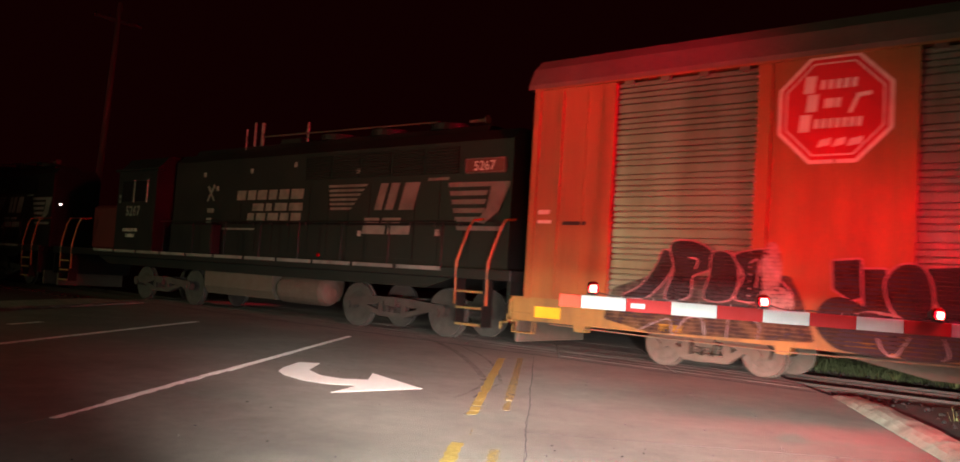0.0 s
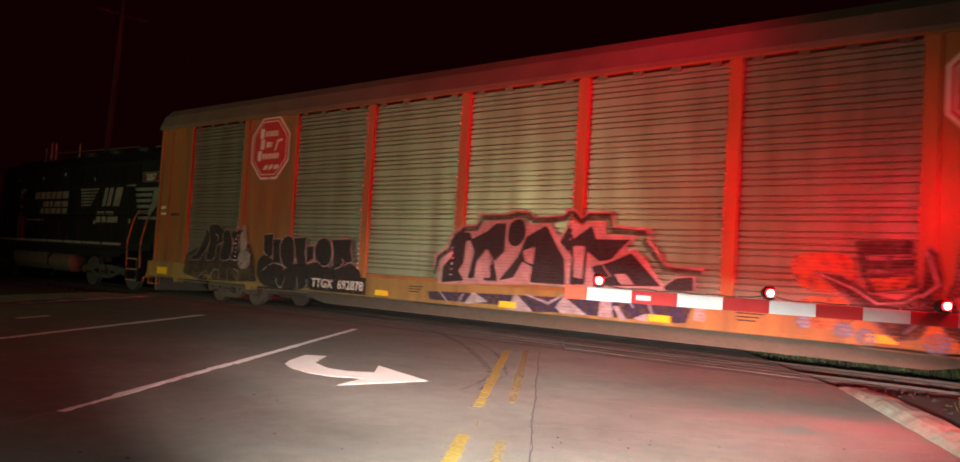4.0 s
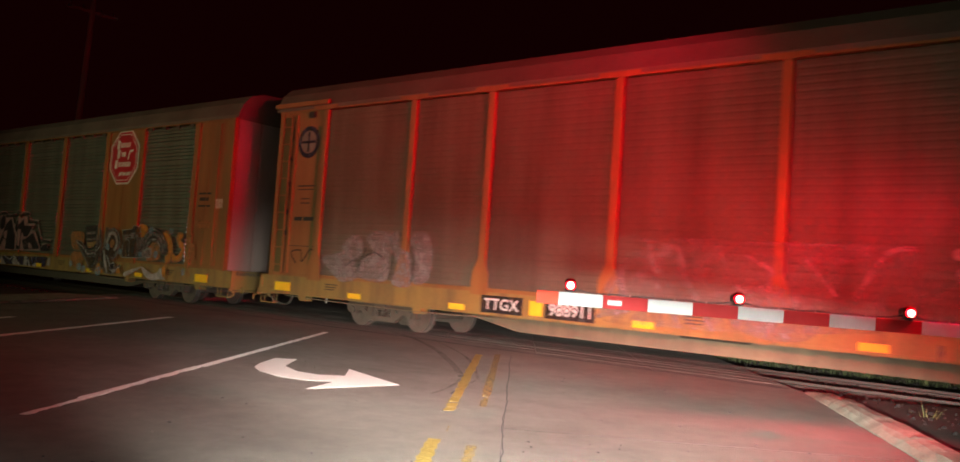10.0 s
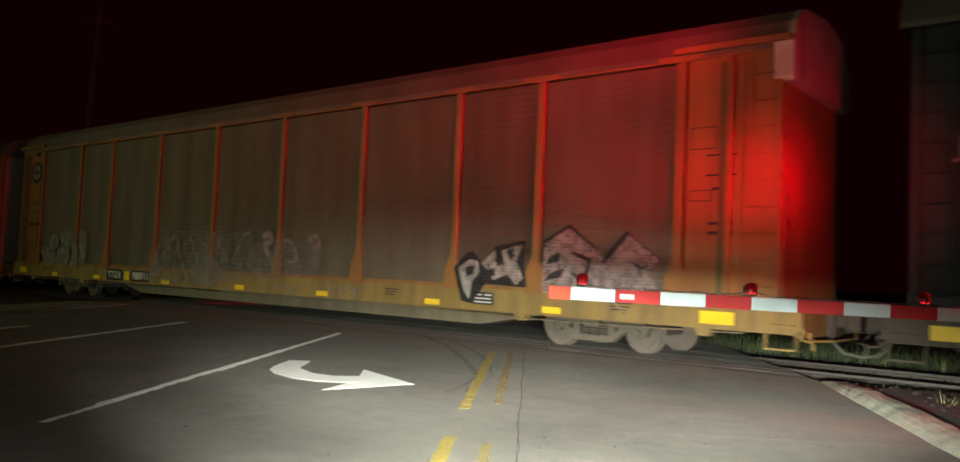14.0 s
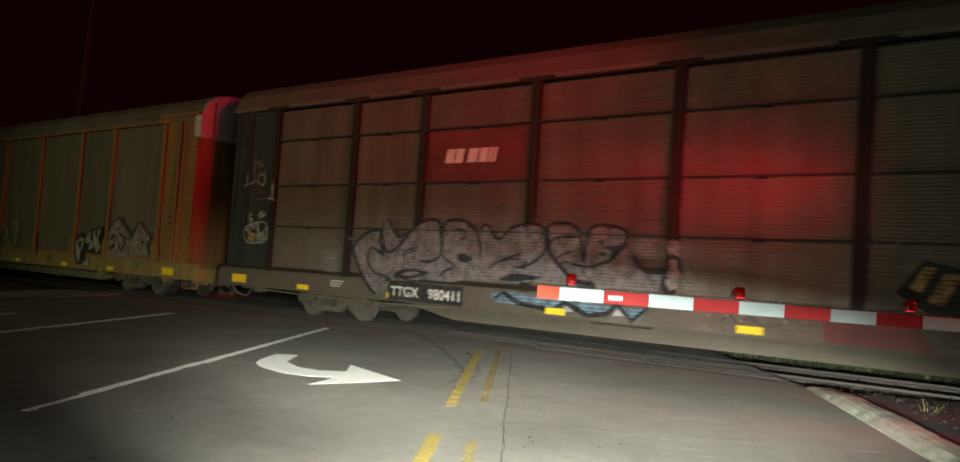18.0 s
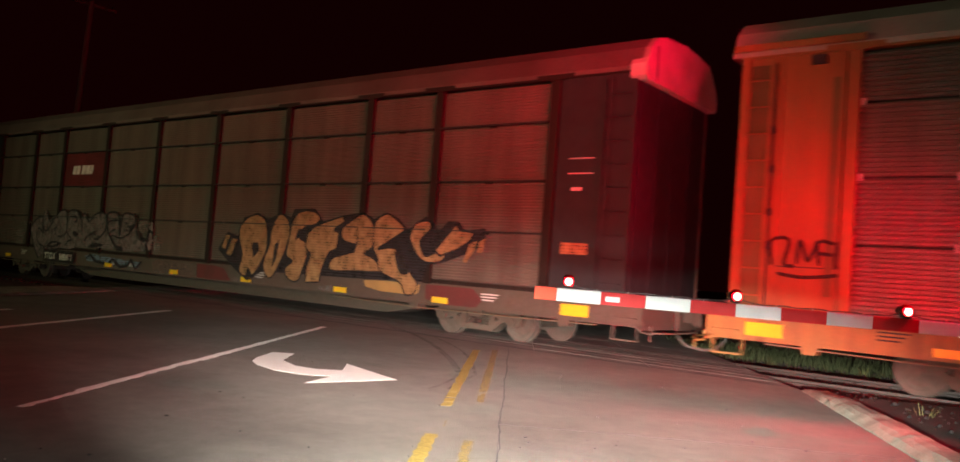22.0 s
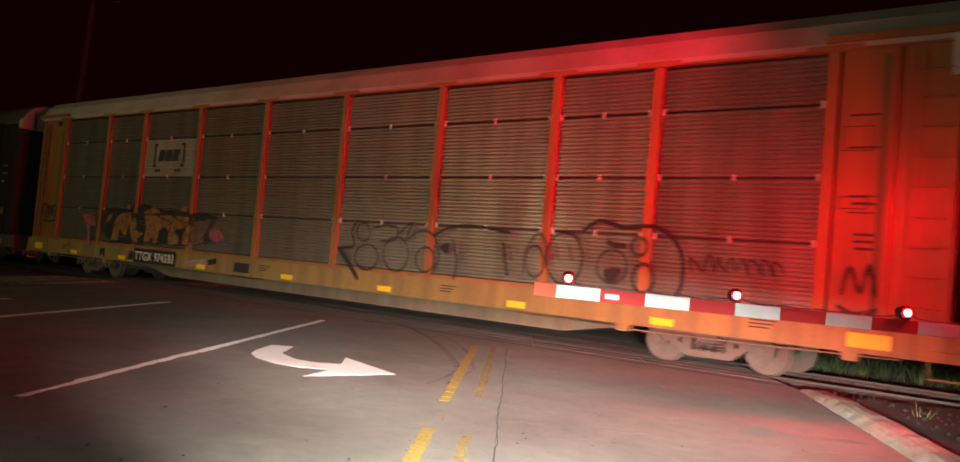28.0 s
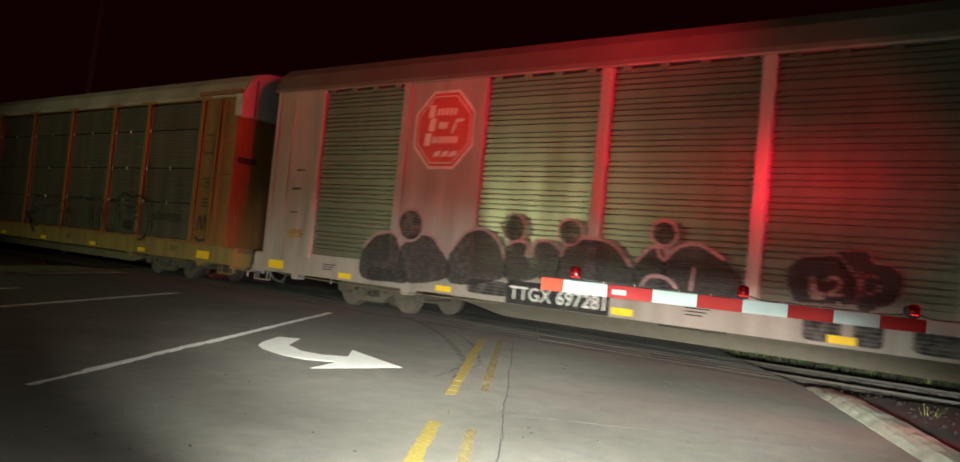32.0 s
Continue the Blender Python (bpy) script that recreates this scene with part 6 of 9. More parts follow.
daub(art, -0.094, "spray_blue", None, 0, [(24.63, 1.93), (24.6, 1.85), (24.53, 1.83), (24.46, 1.88), (24.45, 1.97), (24.51, 2.02), (24.59, 2.0)], True)
daub(art, -0.0948, "spray_blue", None, 0, [(25.33, 0.86), (25.3, 0.79), (25.23, 0.76), (25.17, 0.81), (25.16, 0.89), (25.22, 0.95), (25.29, 0.94)], True)
# second car
art = daub(car2, -0.0665, "chalk_worn", None, 0, [(1.92, 1.46), (2.33, 1.57), (2.69, 1.61), (3.07, 1.32), (3.07, 1.05), (2.6, 0.96), (2.19, 1.21)], True, "faded white bubble lettering")
daub(art, -0.0673, "chalk_worn", None, 0, [(2.58, 1.79), (2.86, 2.0), (3.16, 1.92), (3.2, 1.6), (2.92, 1.45), (2.61, 1.61)], True)
daub(art, -0.0681, "chalk_worn", None, 0, [(3.09, 1.16), (3.19, 1.46), (3.52, 1.64), (3.29, 1.92), (3.53, 2.08), (3.85, 2.1), (4.07, 1.92), (4.04, 1.5), (4.03, 1.13), (3.77, 1.01), (3.28, 1.05)], True)
daub(art, -0.0689, "chalk_worn", None, 0, [(3.99, 2.03), (4.23, 2.09), (4.33, 1.77), (4.62, 1.61), (4.69, 1.01), (4.14, 1.01), (4.27, 1.42), (4.07, 1.76)], True)
daub(art, -0.0697, "chalk_worn", None, 0, [(4.59, 1.94), (4.86, 2.12), (5.1, 2.01), (5.24, 1.63), (5.18, 1.2), (4.97, 1.04), (4.73, 1.09), (4.76, 1.53)], True)
daub(art, -0.0705, None, "faint", 0.05, [(3.32, 1.42), (3.58, 1.61), (3.84, 1.53), (3.89, 1.31)], True)
daub(art, -0.0713, None, "spray_smoke", 0.03, [(2.67, 1.3), (2.95, 1.45), (3.23, 1.55), (3.31, 1.74)], True)
daub(art, -0.0721, None, "spray_smoke", 0.03, [(3.11, 1.18), (3.19, 1.46), (3.58, 1.64), (3.91, 1.49)], True)
daub(art, -0.0729, None, "spray_smoke", 0.03, [(4.02, 1.94), (4.14, 1.59), (4.06, 1.1)], True)
daub(art, -0.0737, None, "spray_smoke", 0.03, [(4.58, 1.91), (4.75, 1.53), (4.7, 1.05)], True)
scrawl(car2, [[(1.0, 1.3), (0.8, 1.55), (1.15, 1.6), (1.2, 1.35), (1.5, 1.65), (1.7, 1.4)]], 0.03, "spray_black", -0.05, "thin black signature")
part("placard", box(21.05, 21.55, 0.005, 0.012, 0.68, 0.92), "mark_black", car2, "black notice plate with pale bars")
for x, z, w in ((21.09, 0.87, 0.18), (21.33, 0.87, 0.18), (21.09, 0.80, 0.40), (21.09, 0.73, 0.42)):
    part("mark", box(x, x + w, -0.001, 0.004, z - 0.012, z + 0.012), "mark_white", car2)
art = daub(car2, -0.066, "spray_black", None, 0, [(20.58, 1.37), (20.9, 1.67), (21.06, 1.71), (21.3, 1.48), (21.61, 1.81), (22.31, 1.93), (22.29, 1.55), (22.37, 1.05), (21.39, 1.09), (21.08, 0.69), (20.81, 0.73)], False, "pale letter forms with a black outline")
daub(art, -0.0675, "chalk", None, 0, [(20.7, 1.37), (20.99, 1.55), (21.2, 1.52), (21.23, 1.3), (21.06, 1.12), (21.01, 0.76), (20.85, 0.95)], False)
daub(art, -0.069, "chalk", None, 0, [(21.28, 1.47), (21.6, 1.75), (21.66, 1.42), (21.93, 1.52), (21.99, 1.31), (21.57, 1.16), (21.44, 1.35)], False)
daub(art, -0.0705, "chalk", None, 0, [(21.76, 1.73), (22.25, 1.86), (22.11, 1.54), (22.28, 1.23), (22.13, 1.08), (21.89, 1.32)], False)
daub(art, -0.072, "spray_black", None, 0, [(20.89, 1.4), (21.12, 1.44), (21.1, 1.26), (20.92, 1.22)], False)
daub(art, -0.0735, "spray_black", None, 0, [(21.39, 1.34), (21.62, 1.4), (21.63, 1.26), (21.47, 1.2)], False)
daub(art, -0.075, "spray_black", None, 0, [(21.87, 1.71), (22.06, 1.8), (22.0, 1.52)], False)
art = daub(car2, -0.066, "pink_grey", None, 0, [(22.72, 0.95), (22.72, 1.91), (23.28, 2.18), (23.88, 1.75), (23.96, 1.5), (24.41, 2.08), (25.04, 1.63), (24.86, 1.44), (24.99, 1.13)], False, "pinkish lettering with two pointed tops and black strokes")
daub(art, -0.0675, None, "spray_black", 0.07, [(22.69, 1.52), (22.72, 1.9), (23.26, 2.19), (23.85, 1.76)], False)
daub(art, -0.069, None, "spray_black", 0.035, [(24.41, 2.08), (25.05, 1.63), (24.87, 1.44)], False)
daub(art, -0.0705, None, "spray_black", 0.11, [(23.95, 1.54), (24.19, 1.82), (24.44, 2.09)], False)
daub(art, -0.072, "spray_black", None, 0, [(22.78, 1.49), (22.88, 1.65), (23.08, 1.72), (23.09, 1.56)], False)
daub(art, -0.0735, "spray_black", None, 0, [(22.74, 1.19), (22.93, 1.36), (23.18, 1.44), (23.12, 1.27)], False)
daub(art, -0.075, None, "spray_black", 0.09, [(23.32, 1.72), (23.7, 1.59), (23.65, 1.39), (23.51, 1.17)], False)
daub(art, -0.0765, None, "spray_black", 0.07, [(23.33, 1.36), (23.53, 1.23)], False)
daub(art, -0.078, None, "spray_black", 0.05, [(24.51, 1.59), (24.67, 1.47), (24.83, 1.53)], False)
daub(art, -0.0795, None, "spray_black", 0.05, [(24.64, 1.56), (24.72, 1.32)], False)
daub(art, -0.081, None, "spray_black", 0.04, [(23.89, 1.45), (23.95, 1.11)], False)
daub(art, -0.0825, None, "chalk", 0.05, [(24.1, 0.98), (24.46, 0.67)], False)
art = daub(car2, -0.012, None, "faint", 0.14, [(14.23, 0.79), (14.21, 0.575)], False, "faded white strokes of old lettering on the sill")
daub(art, -0.0135, None, "faint", 0.09, [(14.84, 0.77), (15.27, 0.78)], False)
daub(art, -0.015, None, "faint", 0.12, [(15.08, 0.78), (15.07, 0.575)], False)
daub(art, -0.0165, None, "faint", 0.08, [(15.4, 0.77), (15.73, 0.77)], False)
daub(art, -0.018, None, "faint", 0.08, [(15.42, 0.68), (15.7, 0.68)], False)
daub(art, -0.0195, None, "faint", 0.08, [(15.41, 0.59), (15.76, 0.59)], False)
daub(art, -0.021, None, "faint", 0.1, [(15.46, 0.77), (15.43, 0.575)], False)
daub(art, -0.0225, None, "faint", 0.2, [(16.98, 0.88), (16.69, 0.61)], False)
daub(art, -0.024, None, "faint", 0.09, [(17.1, 0.83), (17.37, 0.83)], False)
daub(art, -0.0255, None, "faint", 0.13, [(17.24, 0.83), (17.18, 0.59)], False)
daub(art, -0.027, None, "faint", 0.09, [(17.45, 0.83), (17.98, 0.83)], False)
daub(art, -0.0285, None, "faint", 0.13, [(17.76, 0.82), (17.7, 0.6)], False)
art = daub(car2, -0.0655, "haze_pale", None, 0, [(9.03, 0.75), (9.5, 1.69), (10.45, 2.07), (13.06, 2.08), (13.85, 2.05), (13.94, 1.56), (13.81, 0.95), (11.67, 0.72), (10.28, 0.67)], True, "chalky worn remains of pale lettering")
daub(art, -0.067, "haze_pale", None, 0, [(13.94, 1.56), (14.38, 2.02), (14.69, 2.08), (15.66, 1.78), (16.44, 2.04), (16.54, 1.69), (16.4, 1.11), (15.24, 1.02), (14.03, 0.97)], True)
daub(art, -0.0685, "faint", None, 0, [(11.24, 1.08), (11.87, 1.45), (12.65, 1.17), (12.56, 0.69), (11.67, 0.67)], True)
art = daub(car2, -0.069, "faint", None, 0, [(9.0, 0.69), (9.5, 1.63), (9.68, 0.86)], False, "faded slanting pale and bluish strokes")
daub(art, -0.0705, None, "faint", 0.12, [(9.93, 2.06), (10.14, 1.36), (10.57, 0.69)], False)
daub(art, -0.072, None, "faint", 0.1, [(10.45, 2.01), (10.68, 1.39), (11.1, 0.68)], False)
daub(art, -0.0735, None, "faint", 0.1, [(11.09, 2.03), (11.49, 1.32), (12.0, 0.64)], False)
daub(art, -0.075, None, "faint", 0.07, [(9.77, 2.08), (10.08, 2.06)], False)
daub(art, -0.0765, None, "faint", 0.05, [(10.3, 2.09), (10.9, 2.09)], False)
daub(art, -0.078, None, "faint", 0.05, [(11.4, 2.06), (11.89, 2.07), (12.94, 2.07)], False)
daub(art, -0.0795, None, "faint_pink", 0.08, [(11.58, 1.88), (11.98, 1.67), (11.95, 1.34)], False)
daub(art, -0.081, None, "faint_pink", 0.08, [(12.47, 1.85), (12.94, 1.3)], False)
daub(art, -0.0825, None, "faint_pink", 0.07, [(13.17, 1.31), (13.37, 1.73), (13.58, 2.0), (13.9, 2.06)], True)
daub(art, -0.084, None, "faint_pink", 0.16, [(14.33, 1.97), (14.64, 2.03), (14.7, 1.84), (14.45, 1.73), (14.67, 1.5)], True)
daub(art, -0.0855, None, "faint_pink", 0.1, [(15.19, 1.86), (15.52, 1.82), (15.68, 1.37), (15.36, 1.4)], True)
daub(art, -0.087, None, "faint_pink", 0.1, [(16.06, 1.85), (16.36, 1.99), (16.49, 1.78), (16.29, 1.68)], True)
# third car
art = daub(car3, -0.05, "spray_haze", None, 0, [(0.69, 3.03), (1.11, 3.01), (1.39, 3.05), (1.27, 2.78), (0.91, 2.77)], True, "pale sprayed signature on the black end")
for width, mat, line in ((0.085, "faint", [(0.92, 3.85), (0.9, 3.35), (1.03, 3.12)]), (0.05, "chalk", [(1.26, 3.3), (1.11, 3.31), (1.09, 3.12), (1.32, 3.05)]), (0.06, "chalk", [(1.29, 3.46), (1.34, 3.08)]), (0.06, "chalk", [(0.63, 3.37), (0.61, 3.09), (0.5, 3.04)]), (0.045, "chalk", [(0.53, 3.04), (0.96, 3.15), (1.11, 3.09)]), (0.085, "chalk", [(1.63, 3.17), (1.65, 2.77), (1.52, 2.72)]), (0.05, "chalk", [(1.65, 2.77), (1.76, 2.66)]), (0.035, "faint", [(0.97, 2.65), (1.25, 2.72), (1.52, 2.72)]), (0.03, "faint", [(0.75, 2.95), (0.95, 2.82), (1.2, 2.9)]), (0.04, "chalk", [(1.0, 3.57), (1.1, 3.66), (1.19, 3.57), (1.1, 3.49), (1.0, 3.57)])):
    daub(art, -0.055, None, mat, width, line, True)
art = daub(car3, -0.05, "spray_haze", "spray_white", 0.035, [(0.66, 1.91), (0.77, 2.05), (1.13, 2.13), (1.48, 2.13), (1.57, 1.92), (1.53, 1.71), (1.14, 1.63), (0.83, 1.64), (0.69, 1.74)], True, "pale sprayed sketch on the black end")
for line in ([(0.81, 2.33), (0.92, 2.35), (0.82, 2.24), (0.95, 2.21), (0.82, 2.13)], [(1.13, 2.29), (1.33, 2.4), (1.23, 2.24), (1.45, 2.37), (1.33, 2.24)], [(0.71, 1.97), (0.93, 1.86), (0.82, 2.02), (1.03, 2.07)], [(1.13, 2.02), (1.33, 1.86), (1.53, 2.02)], [(0.9, 2.12), (1.0, 1.98), (1.15, 2.1), (1.25, 1.95)]):
    daub(art, -0.055, None, "spray_white", 0.045, line, True)
daub(art, -0.052, "chalk", None, 0, [(1.16, 1.86), (1.53, 1.86), (1.49, 1.65), (1.19, 1.64)], True)
part("placard", box(0.84, 1.11, -0.063, -0.057, 1.67, 1.87), "spray_tan", car3, "small orange notice plate")
scrawl(car3, [[(12.9, 0.75), (13.1, 0.86), (13.2, 0.72), (13.4, 0.86), (13.6, 0.75), (13.9, 0.8)]], 0.05, "spray_black", 0.0, "black signature on the sill")
daub(car3, -0.003, "sill_tan", None, 0, [(12.3, 0.60), (12.25, 0.93), (12.9, 0.95), (13.6, 0.93), (14.42, 0.95), (14.46, 0.60), (13.2, 0.585)], False, "pinkish tan paint on the sill")
daub(car3, -0.0035, "sill_red", None, 0, [(14.46, 0.595), (14.44, 0.955), (15.1, 0.95), (15.62, 0.90), (15.95, 0.60), (15.2, 0.585)], False, "dark red patch on the sill")
daub(car3, -0.0035, "sill_red", None, 0, [(22.5, 0.66), (22.48, 0.96), (23.7, 0.955), (23.95, 0.75), (23.8, 0.60), (23.1, 0.59)], False, "dark red patch on the sill")
daub(car3, -0.0035, "sill_yellow", None, 0, [(20.70, 0.93), (20.76, 0.80), (21.2, 0.73), (21.83, 0.72), (22.05, 0.69), (22.28, 0.76), (22.34, 0.94), (21.4, 0.955)], False, "yellow ochre paint on the sill")
for x, z in ((10.2, 0.62), (11.35, 0.60), (12.9, 0.60), (16.4, 0.61), (19.7, 0.62)):
    daub(car3, -0.0025, "haze_pale", None, 0, [(x - 0.45, z), (x - 0.2, z + 0.12), (x + 0.25, z + 0.1), (x + 0.5, z - 0.02)], True, "pale dust on the sill")
# mauve grey crowded lettering with thick black outlines
art = daub(car3, -0.05, "spray_mauve", None, 0, [(4.66, 1.68), (4.98, 1.95), (5.41, 2.05), (5.51, 2.23), (5.62, 2.28), (5.79, 2.08), (5.95, 1.92), (6.17, 2.02), (6.49, 2.18), (6.82, 2.27), (7.06, 2.25), (7.18, 2.1), (7.29, 2.26), (7.65, 2.28), (7.98, 2.1), (8.13, 2.1), (8.26, 2.21), (8.47, 2.01), (8.74, 2.07), (8.96, 2.2), (9.31, 2.24), (9.59, 2.19), (9.74, 2.25), (10.11, 2.26), (10.32, 2.17), (10.44, 2.11), (10.59, 2.21), (10.89, 2.23), (11.19, 2.16), (11.27, 2.06), (11.32, 1.86), (11.43, 1.69), (11.58, 1.52), (11.79, 1.5), (11.99, 1.53), (11.98, 1.37), (11.91, 1.16), (10.88, 1.12), (9.68, 1.15), (7.85, 1.12), (7.54, 1.05), (5.91, 1.0), (5.52, 0.7), (5.28, 0.73), (4.94, 1.08), (4.69, 1.39)], False, "mauve grey crowded lettering with thick black outlines")
daub(art, -0.0508, None, "spray_black", 0.075, [(5.4, 0.69), (5.28, 0.74), (4.97, 1.05), (4.72, 1.39), (4.64, 1.65), (4.95, 1.93), (5.41, 2.04), (5.43, 1.79), (5.61, 1.48)], True)
daub(art, -0.0516, None, "spray_black", 0.055, [(5.61, 1.48), (5.2, 1.65), (5.1, 1.39), (5.3, 1.14), (5.61, 1.07), (5.8, 0.99)], True)
daub(art, -0.0524, None, "spray_black", 0.06, [(5.46, 1.75), (5.69, 1.57), (5.91, 1.65), (6.13, 1.84), (6.39, 2.09), (6.71, 2.25), (7.03, 2.25), (7.13, 1.97), (7.16, 1.59), (6.91, 1.43), (6.58, 1.43)], True)
daub(art, -0.0532, None, "spray_black", 0.05, [(5.51, 2.22), (5.47, 2.0), (5.59, 1.66)], True)
daub(art, -0.054, None, "spray_black", 0.055, [(5.63, 2.28), (5.79, 2.06), (5.98, 1.9), (6.31, 2.04)], True)
daub(art, -0.0548, None, "spray_black", 0.045, [(6.56, 1.7), (6.23, 1.63), (6.13, 1.48)], True)
daub(art, -0.0556, None, "spray_black", 0.03, [(6.51, 1.63), (6.35, 1.6), (6.21, 1.53)], True)
daub(art, -0.0564, "spray_black", None, 0, [(5.9, 1.11), (6.23, 1.25), (6.79, 1.23), (6.87, 1.19), (6.47, 1.07), (6.14, 1.03)], True)
daub(art, -0.0572, "spray_mauve", None, 0, [(6.13, 1.13), (6.38, 1.2), (6.63, 1.19), (6.39, 1.11)], True)
daub(art, -0.058, None, "spray_black", 0.05, [(7.17, 2.17), (7.19, 1.59), (7.54, 1.37), (7.34, 1.28), (7.14, 1.14)], True)
daub(art, -0.0588, None, "spray_black", 0.06, [(7.18, 2.1), (7.29, 2.25), (7.63, 2.27), (7.91, 2.18), (8.06, 2.06)], True)
daub(art, -0.0596, None, "spray_black", 0.045, [(7.41, 2.05), (7.69, 2.09), (7.8, 1.95), (7.63, 1.9)], True)
daub(art, -0.0604, "spray_black", None, 0, [(7.58, 1.58), (7.75, 1.63), (8.0, 1.52), (7.81, 1.43), (7.63, 1.48)], False)
daub(art, -0.0612, None, "spray_black", 0.035, [(5.62, 0.98), (6.26, 0.97), (6.81, 1.03), (7.54, 1.03)], True)
daub(art, -0.062, None, "spray_black", 0.06, [(7.78, 2.18), (8.01, 2.07), (8.16, 1.75), (8.16, 1.59)], True)
daub(art, -0.0628, None, "spray_black", 0.06, [(8.13, 2.07), (8.26, 2.2), (8.47, 1.99), (8.61, 1.93), (8.87, 2.14), (9.23, 2.22), (9.53, 2.18), (9.63, 2.0), (9.65, 1.77), (9.48, 1.57), (9.19, 1.43), (9.01, 1.42)], True)
daub(art, -0.0636, None, "spray_black", 0.05, [(8.37, 1.33), (8.55, 1.46), (8.73, 1.55), (9.11, 1.67)], True)
daub(art, -0.0644, None, "spray_black", 0.035, [(8.71, 1.51), (8.89, 1.56), (9.07, 1.55)], True)
daub(art, -0.0652, "spray_black", None, 0, [(8.64, 1.16), (9.02, 1.3), (9.61, 1.25), (9.25, 1.18), (8.98, 1.15)], True)
daub(art, -0.066, None, "spray_black", 0.09, [(9.64, 2.19), (9.7, 1.92), (9.73, 1.73)], True)
daub(art, -0.0668, None, "spray_black", 0.06, [(9.68, 2.17), (9.78, 2.23), (10.11, 2.24), (10.32, 2.12), (10.41, 1.83), (10.45, 1.57)], True)
daub(art, -0.0676, None, "spray_black", 0.05, [(9.72, 1.81), (9.82, 1.96), (10.04, 2.0), (10.33, 2.01)], True)
daub(art, -0.0684, None, "spray_black", 0.075, [(9.72, 1.74), (9.95, 1.5), (10.33, 1.22), (10.68, 1.17)], True)
daub(art, -0.0692, None, "spray_black", 0.035, [(9.88, 1.58), (10.04, 1.7), (10.24, 1.74)], True)
daub(art, -0.07, None, "spray_black", 0.03, [(9.99, 1.53), (10.15, 1.56), (10.25, 1.52)], True)
daub(art, -0.0708, None, "spray_black", 0.06, [(10.47, 1.55), (10.49, 1.8), (10.52, 2.06), (10.63, 2.2), (10.89, 2.22), (11.19, 2.16), (11.28, 2.04), (11.21, 1.88), (11.02, 1.64)], True)
daub(art, -0.0716, "spray_black", None, 0, [(10.82, 1.85), (11.06, 1.87), (11.26, 1.95), (11.28, 1.86), (11.11, 1.71), (11.0, 1.62), (10.97, 1.78)], True)
daub(art, -0.0724, "spray_black", None, 0, [(10.7, 1.94), (10.79, 1.97), (10.85, 1.93), (10.76, 1.9)], True)
daub(art, -0.0732, "spray_black", None, 0, [(10.74, 1.73), (10.86, 1.76), (10.91, 1.71), (10.81, 1.69)], True)
daub(art, -0.074, None, "spray_black", 0.05, [(10.19, 1.53), (10.55, 1.49), (10.81, 1.56), (11.02, 1.63)], True)
daub(art, -0.0748, None, "spray_black", 0.1, [(11.39, 1.74), (11.51, 1.59), (11.69, 1.48), (12.0, 1.51), (12.01, 1.72)], True)
daub(art, -0.0756, None, "spray_black", 0.05, [(12.0, 1.51), (11.96, 1.34), (11.94, 1.15)], True)
daub(art, -0.0764, "spray_black", None, 0, [(10.31, 1.27), (10.68, 1.24), (10.76, 1.11), (10.37, 1.12)], False)
# faded tan and grey remains of old letters
art = daub(car3, -0.052, "faint", None, 0, [(11.45, 1.96), (11.7, 2.02), (11.91, 1.98), (11.95, 1.75), (11.78, 1.67), (11.57, 1.68), (11.46, 1.8)], True, "faded tan and grey remains of old letters")
daub(art, -0.0528, "faint_pink", None, 0, [(12.02, 1.97), (12.17, 1.99), (12.23, 1.76), (12.12, 1.72), (12.03, 1.79)], True)
daub(art, -0.0536, "faint_pink", None, 0, [(12.05, 1.68), (12.22, 1.71), (12.26, 1.52), (12.25, 1.25), (12.08, 1.17), (12.0, 1.3)], False)
daub(art, -0.0544, "faint", None, 0, [(12.32, 1.59), (12.45, 1.65), (12.5, 1.47), (12.63, 1.38), (12.67, 1.2), (12.34, 1.17)], False)
daub(art, -0.0552, None, "spray_black", 0.07, [(12.07, 1.75), (12.2, 1.69), (12.28, 1.46)], True)
daub(art, -0.056, "spray_haze", None, 0, [(11.75, 1.93), (11.94, 1.97), (12.02, 1.78), (11.87, 1.69)], True)
# faded outlines of old letters
art = daub(car3, -0.052, None, "faint", 0.035, [(1.95, 1.68), (2.55, 1.76), (2.29, 1.49), (2.67, 1.45)], True, "faded outlines of old letters")
daub(art, -0.0526, None, "faint", 0.035, [(2.61, 1.76), (2.76, 1.51), (2.75, 1.25), (2.92, 1.2)], True)
daub(art, -0.0532, None, "faint", 0.035, [(2.89, 1.86), (2.97, 1.57), (3.1, 1.37), (3.06, 1.21), (3.28, 1.17)], True)
daub(art, -0.0538, None, "faint", 0.035, [(3.1, 1.9), (3.29, 1.91), (3.43, 1.73), (3.26, 1.53), (3.38, 1.28), (3.19, 1.17)], True)
daub(art, -0.0544, None, "faint", 0.035, [(3.57, 1.58), (3.79, 1.5), (4.08, 1.45)], True)
daub(art, -0.055, None, "faint", 0.035, [(3.65, 1.4), (4.01, 1.34), (4.18, 1.42), (4.24, 1.69), (4.06, 1.84), (4.32, 1.88), (4.55, 1.81), (4.82, 1.87)], True)
daub(art, -0.0556, None, "faint", 0.035, [(2.58, 1.42), (2.44, 1.4), (2.28, 1.44)], True)
